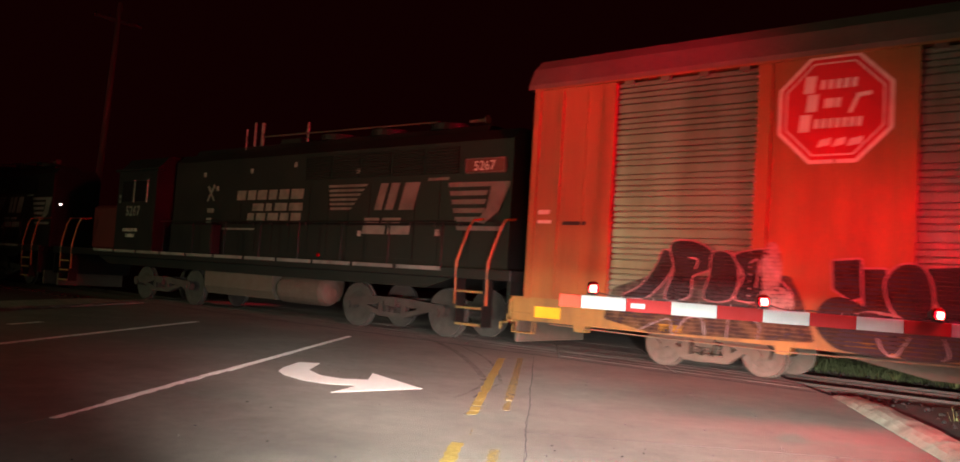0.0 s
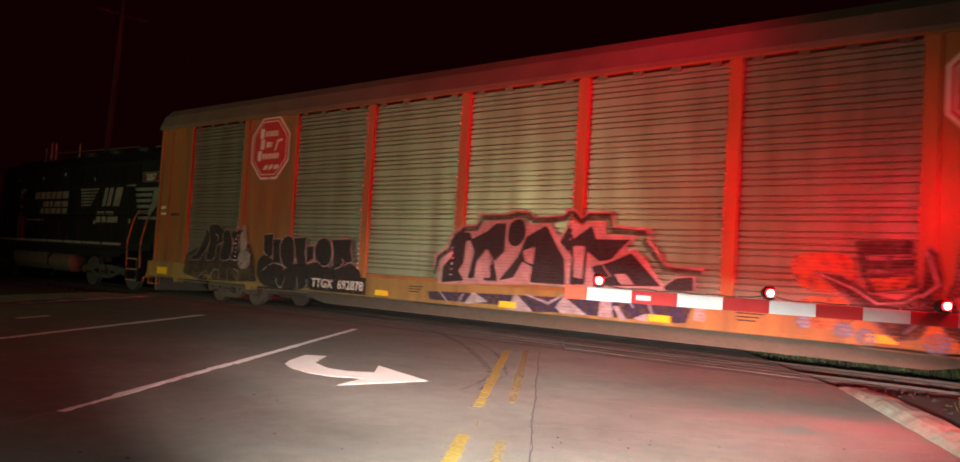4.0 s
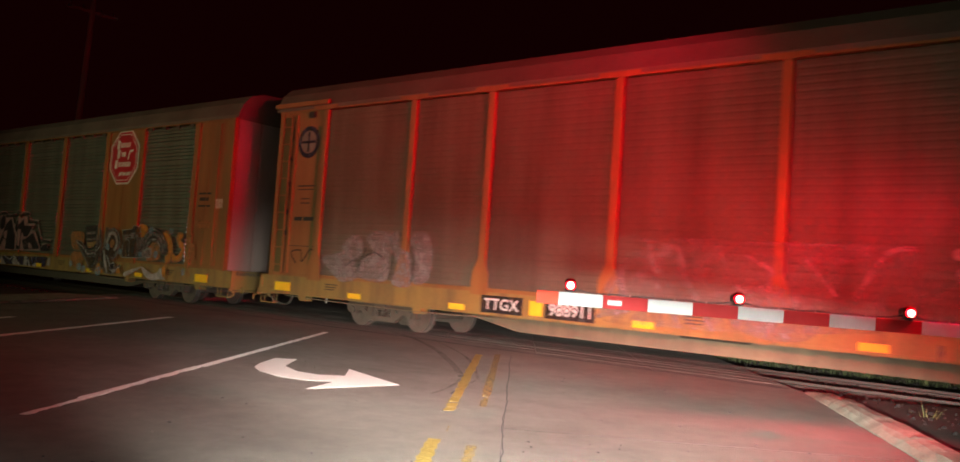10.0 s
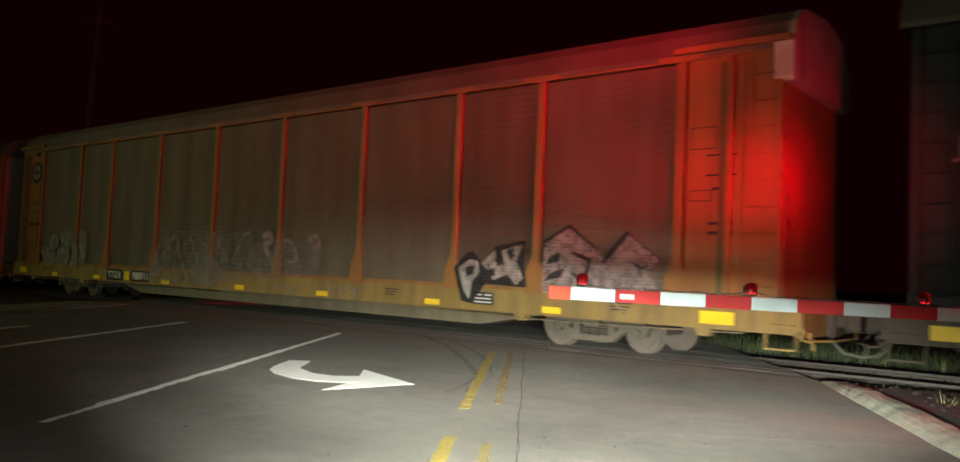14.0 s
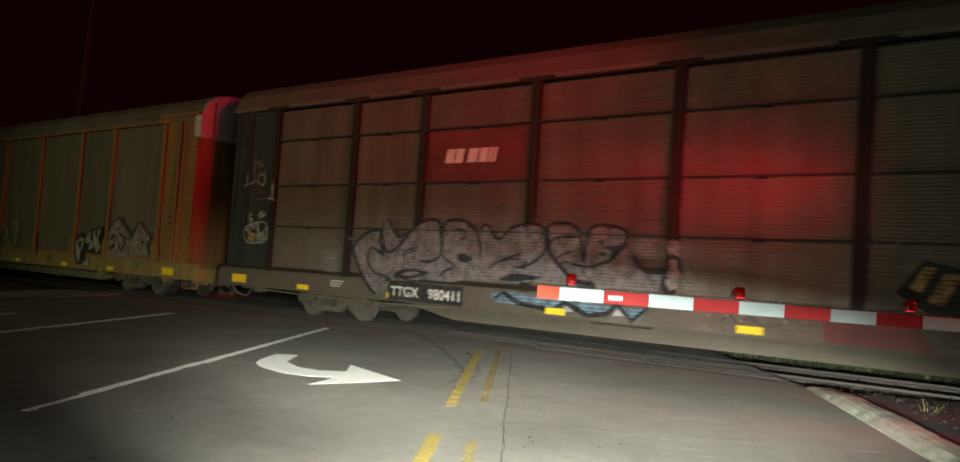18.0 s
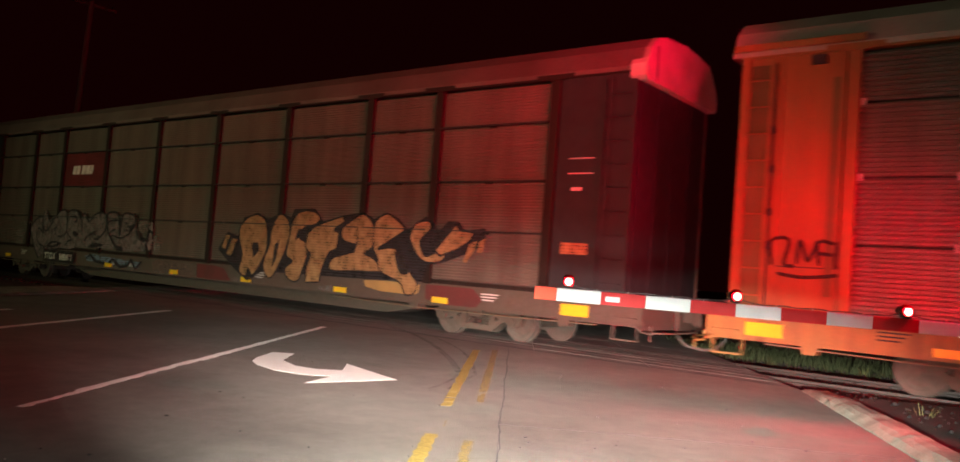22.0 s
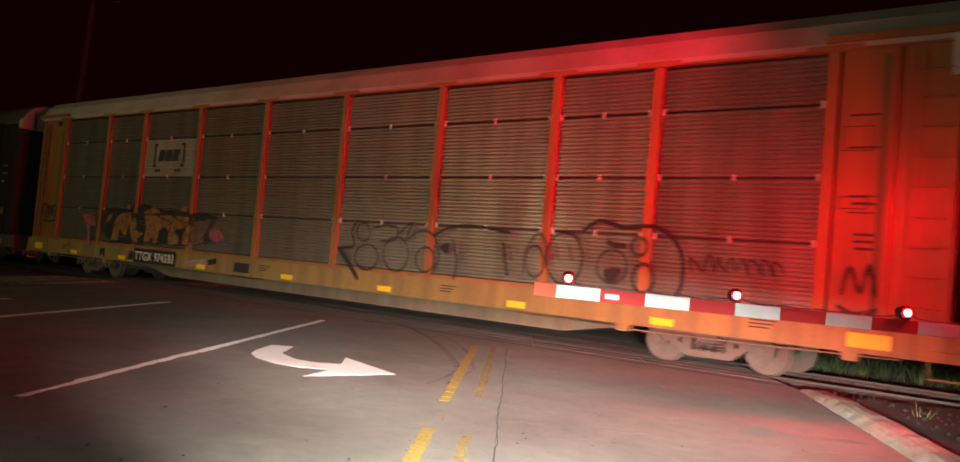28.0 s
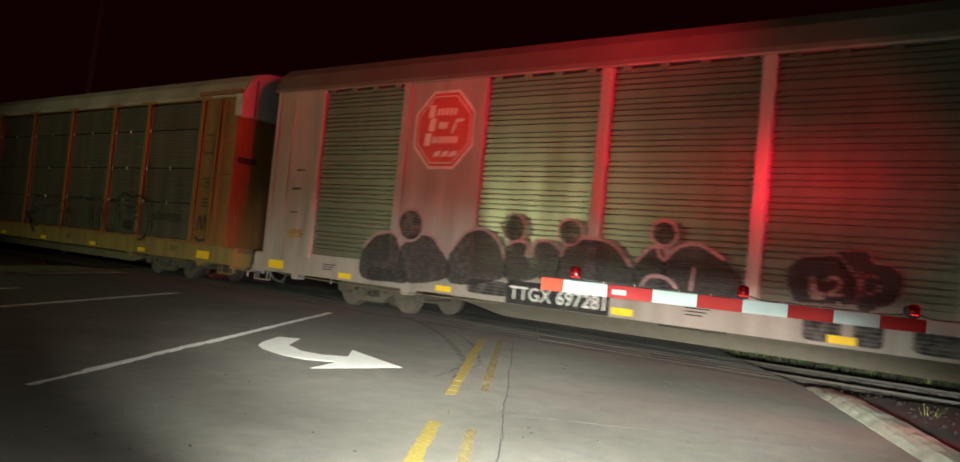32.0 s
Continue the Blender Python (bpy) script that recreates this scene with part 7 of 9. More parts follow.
daub(art, -0.0562, None, "faint", 0.035, [(3.44, 1.54), (3.63, 1.4), (3.75, 1.2)], True)
daub(art, -0.0568, "haze_pale", None, 0, [(3.71, 1.55), (4.11, 1.61), (4.24, 1.11), (3.66, 1.09), (3.65, 1.4)], True)
art = daub(car3, -0.012, "spray_blue", None, 0, [(8.41, 0.89), (8.76, 0.95), (11.32, 0.84), (11.7, 0.86), (11.56, 0.65), (11.37, 0.68), (11.15, 0.85), (10.85, 0.66), (10.52, 0.69), (10.17, 0.84), (9.92, 0.69), (8.57, 0.74)], False, "light blue sprayed points with black zigzag on the sill")
daub(art, -0.0135, None, "spray_black", 0.09, [(8.52, 0.8), (8.73, 0.93), (9.09, 0.75), (9.83, 0.69), (10.09, 0.85), (10.57, 0.65), (10.93, 0.71), (11.13, 0.89), (11.41, 0.63), (11.7, 0.87)], False)
daub(art, -0.015, "spray_white", None, 0, [(10.01, 0.67), (10.12, 0.8), (10.27, 0.7)], False)
daub(art, -0.0165, "spray_white", None, 0, [(11.05, 0.69), (11.15, 0.81), (11.27, 0.7)], False)
art = daub(car3, -0.05, "spray_black", None, 0, [(15.38, 1.37), (15.72, 1.83), (16.18, 1.73), (16.36, 2.2), (16.91, 2.33), (17.29, 2.16), (17.78, 2.35), (18.16, 2.23), (18.27, 2.44), (19.01, 2.45), (19.3, 2.16), (20.01, 2.32), (20.6, 2.39), (20.92, 2.24), (21.27, 2.4), (21.66, 2.27), (21.93, 2.04), (22.39, 2.33), (22.65, 2.19), (22.76, 2.02), (22.98, 2.24), (23.28, 2.24), (23.45, 2.06), (23.95, 2.13), (23.96, 1.82), (23.54, 1.62), (22.86, 1.39), (22.54, 1.39), (22.41, 1.0), (20.48, 0.95), (18.86, 0.93), (17.23, 0.91), (16.7, 0.64), (16.07, 0.94)], False, "tan orange bubble lettering with black outline and arrow tail")
daub(art, -0.0515, "spray_tan", "spray_black", 0.035, [(16.23, 1.93), (16.49, 2.18), (16.87, 2.28), (17.18, 2.16), (17.32, 1.85), (17.33, 1.44), (17.15, 1.1), (16.88, 0.8), (16.71, 0.95), (16.58, 0.75), (16.33, 0.9), (16.42, 1.27), (16.26, 1.63)], True)
daub(art, -0.0523, "spray_black", None, 0, [(16.76, 1.59), (17.0, 1.61), (17.07, 1.4), (16.84, 1.21)], False)
daub(art, -0.0531, "spray_tan", "spray_black", 0.035, [(17.49, 1.93), (17.72, 2.29), (18.03, 2.2), (18.17, 1.91), (18.09, 1.59), (17.92, 1.22), (17.62, 0.79), (17.37, 0.86), (17.27, 1.14), (17.45, 1.56)], True)
daub(art, -0.0539, "spray_black", None, 0, [(17.64, 1.57), (17.81, 1.71), (17.74, 1.23), (17.6, 1.01)], False)
daub(art, -0.0547, "spray_tan", "spray_black", 0.035, [(18.25, 2.14), (18.5, 2.37), (18.95, 2.38), (19.19, 2.23), (19.04, 2.09), (18.66, 2.0), (18.51, 1.77), (18.75, 1.66), (18.84, 1.4), (18.73, 1.07), (18.56, 0.76), (18.22, 0.81), (18.11, 1.03), (18.34, 1.21), (18.11, 1.36), (18.18, 1.82)], True)
daub(art, -0.0555, "spray_black", None, 0, [(18.44, 1.92), (18.57, 1.97), (18.53, 1.81), (18.38, 1.71)], True)
daub(art, -0.0563, "spray_tan", "spray_black", 0.035, [(18.8, 1.88), (19.11, 2.07), (19.94, 2.29), (20.02, 2.18), (19.67, 1.98), (19.85, 1.92), (19.82, 1.56), (19.58, 1.48), (19.38, 1.11), (19.33, 0.79), (18.86, 0.75), (18.86, 1.08), (18.97, 1.41), (18.76, 1.56)], False)
daub(art, -0.0571, "spray_tan", "spray_black", 0.035, [(19.96, 2.01), (20.3, 2.23), (20.57, 2.34), (20.85, 2.2), (20.96, 1.92), (20.91, 1.62), (20.7, 1.5), (20.99, 1.4), (21.26, 1.15), (20.49, 1.11), (19.67, 1.09), (19.72, 1.35), (20.21, 1.48), (20.45, 1.66), (20.03, 1.76)], True)
daub(art, -0.0579, "spray_black", None, 0, [(20.23, 1.47), (20.44, 1.77), (20.49, 1.7), (20.39, 1.49)], False)
daub(art, -0.0587, None, "spray_black", 0.03, [(20.45, 2.25), (20.46, 1.78)], False)
daub(art, -0.0595, "spray_tan", "spray_black", 0.035, [(20.95, 2.07), (21.06, 2.26), (21.32, 2.36), (21.58, 2.25), (21.83, 2.05), (21.51, 1.84), (21.09, 1.61), (21.52, 1.65), (21.83, 1.52), (22.06, 1.2), (22.3, 0.94), (22.21, 0.74), (21.97, 0.72), (21.81, 0.95), (21.24, 1.14), (21.12, 1.43), (20.98, 1.62)], True)
daub(art, -0.0603, "spray_black", None, 0, [(21.62, 1.58), (21.76, 1.58), (21.94, 1.36), (22.04, 1.15), (21.81, 1.13), (21.66, 1.37)], True)
daub(art, -0.0611, None, "spray_black", 0.03, [(21.07, 1.6), (21.51, 1.82), (21.84, 2.03)], False)
daub(art, -0.068, "spray_tan", "spray_black", 0.045, [(22.01, 1.9), (22.17, 2.18), (22.5, 2.23), (22.55, 2.06), (22.31, 1.83), (22.45, 1.53), (22.69, 1.59), (23.0, 1.69), (22.93, 1.45), (22.53, 1.4), (22.24, 1.54)], True)
daub(art, -0.0695, "spray_tan", "spray_black", 0.045, [(22.72, 1.66), (23.06, 2.01), (23.21, 2.19), (23.33, 2.07), (23.67, 2.04), (23.63, 1.89), (23.3, 1.69), (22.85, 1.54)], False)
daub(art, -0.071, "spray_tan", None, 0, [(23.59, 1.8), (23.77, 1.89), (23.74, 1.73), (23.53, 1.43), (23.46, 1.47)], False)
daub(art, -0.0725, "spray_tan", None, 0, [(23.81, 1.85), (23.98, 1.94), (23.92, 1.66), (23.8, 1.65)], False)
daub(art, -0.074, "spray_tan", None, 0, [(15.56, 1.44), (15.73, 1.75), (15.88, 1.73), (15.7, 1.39)], False)
daub(art, -0.0755, "spray_tan", None, 0, [(15.79, 1.27), (15.98, 1.66), (16.19, 1.65), (15.97, 1.23)], False)
# small wedges added beside the posts, in a paler metal, for glints on the rib ends
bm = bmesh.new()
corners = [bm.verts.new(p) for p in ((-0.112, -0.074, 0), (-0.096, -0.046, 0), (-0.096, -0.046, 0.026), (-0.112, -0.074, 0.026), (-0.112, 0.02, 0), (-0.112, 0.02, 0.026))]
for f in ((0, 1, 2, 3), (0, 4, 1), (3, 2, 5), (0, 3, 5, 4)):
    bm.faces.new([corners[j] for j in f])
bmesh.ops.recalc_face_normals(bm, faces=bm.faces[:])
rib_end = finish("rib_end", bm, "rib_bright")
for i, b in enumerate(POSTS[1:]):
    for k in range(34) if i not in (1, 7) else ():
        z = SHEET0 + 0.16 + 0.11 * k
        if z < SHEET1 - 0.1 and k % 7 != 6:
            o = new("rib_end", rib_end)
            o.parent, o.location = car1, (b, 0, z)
# dark gaps between the rows of sheets, with small tabs at the middle of each bay
for a, b in zip(POSTS, POSTS[1:]):
    for z in FOUR_ROWS[1:4]:
        part("row_gap", box(a + 0.09, b - 0.09, -0.0815, -0.080 if z < 2.5 else -0.001, z - 0.014, z + 0.010), "mark_black", car3)
        part("tab", box((a + b) / 2 - 0.10, (a + b) / 2 + 0.10, -0.022, 0.0, z - 0.05, z - 0.016, bevel=0.006), "brown_paint", car3)
# fourth car
scrawl(car4, [[(0.62, 1.72), (0.60, 2.08), (0.86, 2.1), (0.80, 1.75), (0.95, 1.72)], [(0.98, 1.75), (1.02, 2.1), (1.14, 1.8), (1.26, 2.1)], [(1.3, 1.74), (1.28, 2.08), (1.5, 2.06)], [(1.3, 1.92), (1.48, 1.9)], [(1.55, 2.1), (1.52, 1.75), (1.66, 1.78)], [(0.70, 1.6), (1.1, 1.56), (1.6, 1.62)]], 0.055, "spray_black", -0.04, "black signature on the yellow end")
for x, w in ((4.55, 0.28), (6.2, 0.25), (11.3, 0.6)):
    part("placard", box(x, x + w, 0.003, 0.012, 0.64, 0.88), "mark_black", car4, "dark sprayed over notice plate")
scrawl(car4, arcs(23.3, 24.8, 1.5, 1.8, 8, 22), 0.03, "spray_black", -0.03, "small black signature")
scrawl(car4, [[(25.6, 1.35), (25.7, 1.75), (25.85, 1.4), (25.95, 1.8), (26.05, 1.35)], [(25.55, 1.2), (25.8, 1.1), (26.15, 1.2)]], 0.07, "spray_smoke", -0.04, "dark smeared writing on the yellow end")
art = daub(car4, -0.064, "spray_black", None, 0, [(4.67, 2.01), (5.36, 2.12), (5.84, 2.08), (6.19, 1.98), (6.62, 1.98), (6.73, 2.22), (7.03, 2.25), (7.16, 2.16), (6.98, 2.0), (7.29, 2.03), (7.62, 2.17), (7.97, 2.05), (9.15, 2.03), (10.04, 2.05), (10.36, 2.01), (10.36, 1.94), (9.36, 1.91), (9.36, 1.24), (8.02, 1.19), (6.81, 1.13), (5.2, 1.09), (4.73, 1.37)], False, "rust orange angular lettering on black with thick black lines")
daub(art, -0.0648, "spray_smoke", None, 0, [(4.68, 1.91), (5.18, 1.99), (5.38, 1.89), (5.17, 1.45), (4.93, 1.22), (4.72, 1.42)], False)
daub(art, -0.0656, "spray_rust", "spray_black", 0.03, [(5.23, 1.11), (5.34, 1.57), (5.45, 1.85), (5.73, 1.96), (6.21, 2.02), (6.32, 1.82), (6.18, 1.56), (6.09, 1.28), (5.9, 1.33), (5.72, 1.48), (5.64, 1.14), (5.46, 1.13)], False)
daub(art, -0.0664, "spray_rust", "spray_black", 0.03, [(6.28, 1.72), (6.48, 1.85), (6.81, 1.85), (6.77, 1.66), (6.54, 1.53), (7.02, 1.41), (6.72, 1.24), (6.87, 1.14), (6.5, 1.16), (6.28, 1.39)], True)
daub(art, -0.0672, "spray_black", None, 0, [(6.54, 1.81), (6.73, 2.22), (7.05, 2.25), (7.16, 2.14), (6.96, 1.95), (7.12, 1.55), (6.89, 1.49), (6.58, 1.65)], False)
daub(art, -0.068, "spray_rust", "spray_black", 0.03, [(6.96, 1.95), (7.78, 1.96), (8.44, 1.97), (8.48, 1.83), (8.35, 1.58), (8.24, 1.52), (8.07, 1.62), (7.81, 1.51), (7.79, 1.16), (7.51, 1.14), (7.52, 1.35), (7.33, 1.17), (7.06, 1.15), (7.12, 1.57), (7.03, 1.81)], False)
daub(art, -0.0688, "spray_rust", "spray_black", 0.03, [(8.28, 1.36), (8.37, 1.59), (8.5, 1.94), (9.15, 1.95), (9.22, 1.82), (9.1, 1.64), (8.6, 1.56), (8.82, 1.4), (8.81, 1.22), (8.49, 1.15), (8.32, 1.19)], True)
daub(art, -0.0696, "spray_rust", "spray_black", 0.03, [(9.05, 1.57), (9.24, 1.8), (9.35, 1.7), (9.32, 1.43), (9.29, 1.19), (9.0, 1.19), (8.95, 1.32)], False)
daub(art, -0.0704, "olive_faded", None, 0, [(9.41, 1.84), (9.96, 1.86), (10.12, 2.02), (10.17, 1.75), (9.99, 1.53), (9.95, 1.29), (9.43, 1.21), (9.35, 1.44)], False)
daub(art, -0.0712, "spray_rust", None, 0, [(7.04, 2.07), (7.47, 2.16), (7.85, 2.03), (7.38, 1.97), (6.96, 1.97)], False)
daub(art, -0.072, "spray_rust", None, 0, [(4.94, 1.87), (5.25, 1.94), (5.14, 1.72), (4.9, 1.65)], False)
daub(art, -0.0728, None, "spray_black", 0.035, [(7.66, 1.94), (7.98, 1.85), (8.29, 1.78), (8.11, 1.61)], False)
daub(art, -0.0736, None, "spray_black", 0.035, [(8.48, 1.92), (8.9, 1.82), (9.16, 1.78), (8.98, 1.57)], False)
daub(art, -0.0744, None, "spray_black", 0.04, [(9.28, 1.85), (9.97, 1.89), (10.02, 1.81)], False)
daub(art, -0.0752, None, "spray_black", 0.035, [(9.96, 2.06), (10.17, 1.92), (10.15, 1.66), (9.96, 1.4), (10.26, 1.37), (10.08, 1.27)], True)
daub(art, -0.076, None, "spray_black", 0.03, [(6.54, 1.61), (7.12, 1.49)], False)
daub(art, -0.0768, None, "spray_black", 0.03, [(5.85, 1.99), (6.14, 1.82), (6.01, 1.65)], False)
daub(art, -0.0776, None, "spray_black", 0.04, [(9.4, 2.01), (9.69, 1.98), (9.96, 2.06)], True)
daub(art, -0.0784, None, "spray_black", 0.04, [(7.83, 2.01), (8.23, 2.14), (8.54, 2.11)], True)
daub(art, -0.0792, None, "spray_black", 0.035, [(7.5, 1.69), (7.6, 1.67), (7.61, 1.5)], False)
daub(art, -0.08, None, "spray_black", 0.03, [(7.81, 1.51), (8.2, 1.43)], False)
daub(art, -0.0808, None, "chalk", 0.015, [(6.72, 1.69), (7.09, 1.66)], False)
daub(art, -0.0816, None, "chalk", 0.015, [(6.74, 1.76), (7.06, 1.74)], False)
daub(art, -0.0824, None, "chalk", 0.015, [(5.73, 1.27), (6.25, 1.27)], False)
art = daub(car4, -0.07, "spray_pink", None, 0, [(3.42, 1.81), (3.81, 1.88), (4.2, 1.78), (4.25, 1.56), (3.92, 1.49), (4.03, 1.04), (3.87, 0.97), (3.74, 1.48)], True, "pink sprayed patches")
daub(art, -0.0715, "spray_pink", None, 0, [(6.19, 2.15), (6.15, 2.07), (6.05, 2.06), (5.99, 2.14), (6.03, 2.22), (6.14, 2.23)], True)
daub(art, -0.073, "spray_pink", None, 0, [(9.1, 2.17), (9.05, 2.09), (8.93, 2.08), (8.86, 2.16), (8.92, 2.24), (9.04, 2.24)], True)
daub(art, -0.0745, "spray_pink", None, 0, [(10.2, 1.62), (10.51, 1.71), (10.88, 1.48), (10.67, 1.35), (10.34, 1.38)], True)
daub(art, -0.076, "spray_pink", None, 0, [(10.67, 0.72), (10.61, 0.65), (10.5, 0.64), (10.44, 0.69), (10.49, 0.76), (10.61, 0.78)], True)
daub(art, -0.0775, "spray_pink", None, 0, [(4.98, 0.63), (4.93, 0.575), (4.8, 0.575), (4.73, 0.61), (4.79, 0.68), (4.92, 0.69)], True)
daub(art, -0.079, "spray_pink", None, 0, [(6.44, 0.82), (6.37, 0.74), (6.21, 0.73), (6.13, 0.79), (6.2, 0.87), (6.36, 0.88)], True)
art = daub(car4, -0.006, "spray_rose", None, 0, [(9.09, 0.77), (10.09, 0.9), (10.18, 0.7), (9.22, 0.62)], False, "pinkish white sprayed band on the sill")
daub(art, -0.0075, "spray_black", None, 0, [(10.17, 0.87), (10.54, 0.93), (10.55, 0.79), (10.19, 0.73)], False)
art = daub(car4, -0.05, None, "spray_black", 0.05, [(15.65, 2.09), (15.5, 1.83), (15.6, 1.52), (15.17, 1.46)], True, "black sprayed loops and thin letter lines")
daub(art, -0.0515, None, "spray_black", 0.11, [(15.1, 1.47), (15.48, 1.14), (15.82, 0.8)], True)
daub(art, -0.053, None, "spray_smoke", 0.05, [(16.37, 1.32), (16.31, 1.15), (16.12, 1.04), (15.87, 1.06), (15.7, 1.19), (15.68, 1.37), (15.82, 1.52), (16.05, 1.57), (16.27, 1.49), (16.37, 1.32)], True)
daub(art, -0.0545, None, "spray_smoke", 0.05, [(17.24, 1.44), (17.18, 1.21), (16.99, 1.07), (16.74, 1.1), (16.56, 1.27), (16.53, 1.52), (16.67, 1.71), (16.91, 1.77), (17.13, 1.66), (17.24, 1.44)], True)
daub(art, -0.056, None, "spray_smoke", 0.05, [(16.06, 1.84), (16.03, 1.71), (15.92, 1.64), (15.79, 1.66), (15.69, 1.75), (15.67, 1.89), (15.74, 2.0), (15.87, 2.03), (16.0, 1.96), (16.06, 1.84)], True)
daub(art, -0.0575, None, "spray_smoke", 0.04, [(16.13, 1.92), (16.51, 2.0), (16.85, 1.95), (16.82, 1.71), (16.39, 1.66)], True)
daub(art, -0.059, None, "spray_smoke", 0.05, [(16.91, 1.83), (17.26, 2.08), (17.15, 1.73), (17.49, 1.92), (17.88, 1.85), (18.06, 1.43), (17.91, 1.06)], True)
daub(art, -0.0605, None, "spray_smoke", 0.05, [(17.96, 1.37), (17.92, 1.21), (17.78, 1.11), (17.61, 1.13), (17.48, 1.25), (17.46, 1.42), (17.56, 1.56), (17.73, 1.6), (17.88, 1.53), (17.96, 1.37)], True)
daub(art, -0.062, None, "spray_black", 0.05, [(17.86, 1.82), (18.25, 2.01), (18.9, 2.08), (19.77, 1.97)], True)
daub(art, -0.0635, "spray_black", None, 0, [(18.06, 1.63), (18.3, 1.72), (18.27, 1.5)], True)
daub(art, -0.065, None, "spray_smoke", 0.06, [(18.4, 1.79), (18.53, 1.36), (18.49, 1.0)], True)
daub(art, -0.0665, None, "spray_black", 0.12, [(19.63, 1.79), (19.78, 1.18)], False)
daub(art, -0.068, None, "spray_smoke", 0.05, [(20.13, 1.24), (20.15, 1.68), (20.4, 2.0), (20.58, 1.8), (20.64, 1.4)], True)
daub(art, -0.0695, None, "spray_smoke", 0.05, [(20.57, 1.5), (20.54, 1.32), (20.43, 1.21), (20.29, 1.23), (20.19, 1.37), (20.17, 1.57), (20.24, 1.73), (20.38, 1.77), (20.5, 1.68), (20.57, 1.5)], True)
daub(art, -0.071, None, "spray_black", 0.045, [(21.37, 1.61), (21.3, 1.31), (21.09, 1.14), (20.83, 1.17), (20.64, 1.4), (20.62, 1.71), (20.77, 1.96), (21.02, 2.03), (21.26, 1.89), (21.37, 1.61)], True)
daub(art, -0.0725, None, "spray_smoke", 0.05, [(20.8, 1.82), (20.88, 1.52)], False)
daub(art, -0.074, None, "spray_smoke", 0.05, [(21.07, 1.83), (21.16, 1.54)], False)
daub(art, -0.0755, None, "spray_black", 0.07, [(21.31, 2.06), (21.65, 2.27), (22.09, 2.17), (22.63, 2.21), (23.01, 2.03), (23.21, 1.69), (23.2, 1.24), (23.04, 1.03), (22.74, 0.93)], True)
daub(art, -0.077, None, "spray_smoke", 0.05, [(22.23, 1.52), (22.18, 1.34), (22.02, 1.23), (21.82, 1.25), (21.68, 1.38), (21.67, 1.58), (21.79, 1.74), (21.98, 1.78), (22.16, 1.7), (22.23, 1.52)], True)
daub(art, -0.0785, "spray_black", None, 0, [(21.81, 1.44), (22.1, 1.47), (22.06, 1.28), (21.87, 1.23)], True)
daub(art, -0.08, None, "spray_black", 0.09, [(21.82, 1.93), (21.97, 1.86), (22.19, 1.86)], True)
daub(art, -0.0815, None, "spray_smoke", 0.06, [(22.58, 1.87), (22.55, 1.78), (22.47, 1.72), (22.37, 1.73), (22.3, 1.8), (22.29, 1.91), (22.35, 1.99), (22.45, 2.01), (22.54, 1.96), (22.58, 1.87)], True)
daub(art, -0.083, None, "spray_smoke", 0.06, [(22.74, 1.36), (22.71, 1.21), (22.59, 1.12), (22.46, 1.13), (22.36, 1.25), (22.35, 1.41), (22.43, 1.54), (22.56, 1.58), (22.68, 1.51), (22.74, 1.36)], True)
# fifth car
art = daub(car5, -0.05, "smoke_thin", None, 0, [(3.58, 0.69), (3.52, 1.32), (3.91, 1.65), (4.46, 1.68), (4.68, 1.33), (4.76, 0.76)], True, "smoky dark arches and bubbles with a pinkish outline")
daub(art, -0.0516, None, "spray_rose", 0.065, [(3.52, 1.32), (3.91, 1.65), (4.46, 1.68), (4.68, 1.33)], True)
daub(art, -0.0532, "smoke_thin", None, 0, [(4.77, 0.72), (4.67, 1.46), (4.98, 1.71), (5.49, 1.7), (5.81, 1.41), (6.04, 0.91)], True)
daub(art, -0.0548, None, "spray_rose", 0.065, [(4.67, 1.46), (4.98, 1.71), (5.49, 1.7), (5.81, 1.41)], True)
daub(art, -0.0564, "smoke_thin", None, 0, [(6.1, 0.8), (6.02, 1.42), (6.36, 1.81), (6.81, 1.9), (7.21, 1.68), (7.4, 1.29), (7.34, 0.99)], True)
daub(art, -0.058, None, "spray_rose", 0.065, [(6.02, 1.42), (6.36, 1.81), (6.81, 1.9), (7.21, 1.68), (7.4, 1.29)], True)
daub(art, -0.0596, "smoke_thin", None, 0, [(7.43, 1.0), (7.4, 1.63), (7.63, 1.74), (7.88, 1.67), (7.85, 1.44), (8.15, 1.1)], True)
daub(art, -0.0612, None, "spray_rose", 0.065, [(7.4, 1.63), (7.63, 1.74), (7.88, 1.67), (7.85, 1.44)], True)
daub(art, -0.0628, "smoke_thin", None, 0, [(8.22, 1.07), (7.98, 1.45), (8.05, 1.73), (8.38, 1.76), (8.63, 1.6), (8.58, 1.14)], True)
daub(art, -0.0644, None, "spray_rose", 0.065, [(7.98, 1.45), (8.05, 1.73), (8.38, 1.76), (8.63, 1.6)], True)
daub(art, -0.066, "smoke_thin", None, 0, [(8.67, 0.93), (8.6, 1.49), (8.77, 1.78), (9.19, 1.88), (9.69, 1.78), (10.01, 1.44), (10.13, 1.07)], True)
daub(art, -0.0676, None, "spray_rose", 0.065, [(8.6, 1.49), (8.77, 1.78), (9.19, 1.88), (9.69, 1.78), (10.01, 1.44)], True)
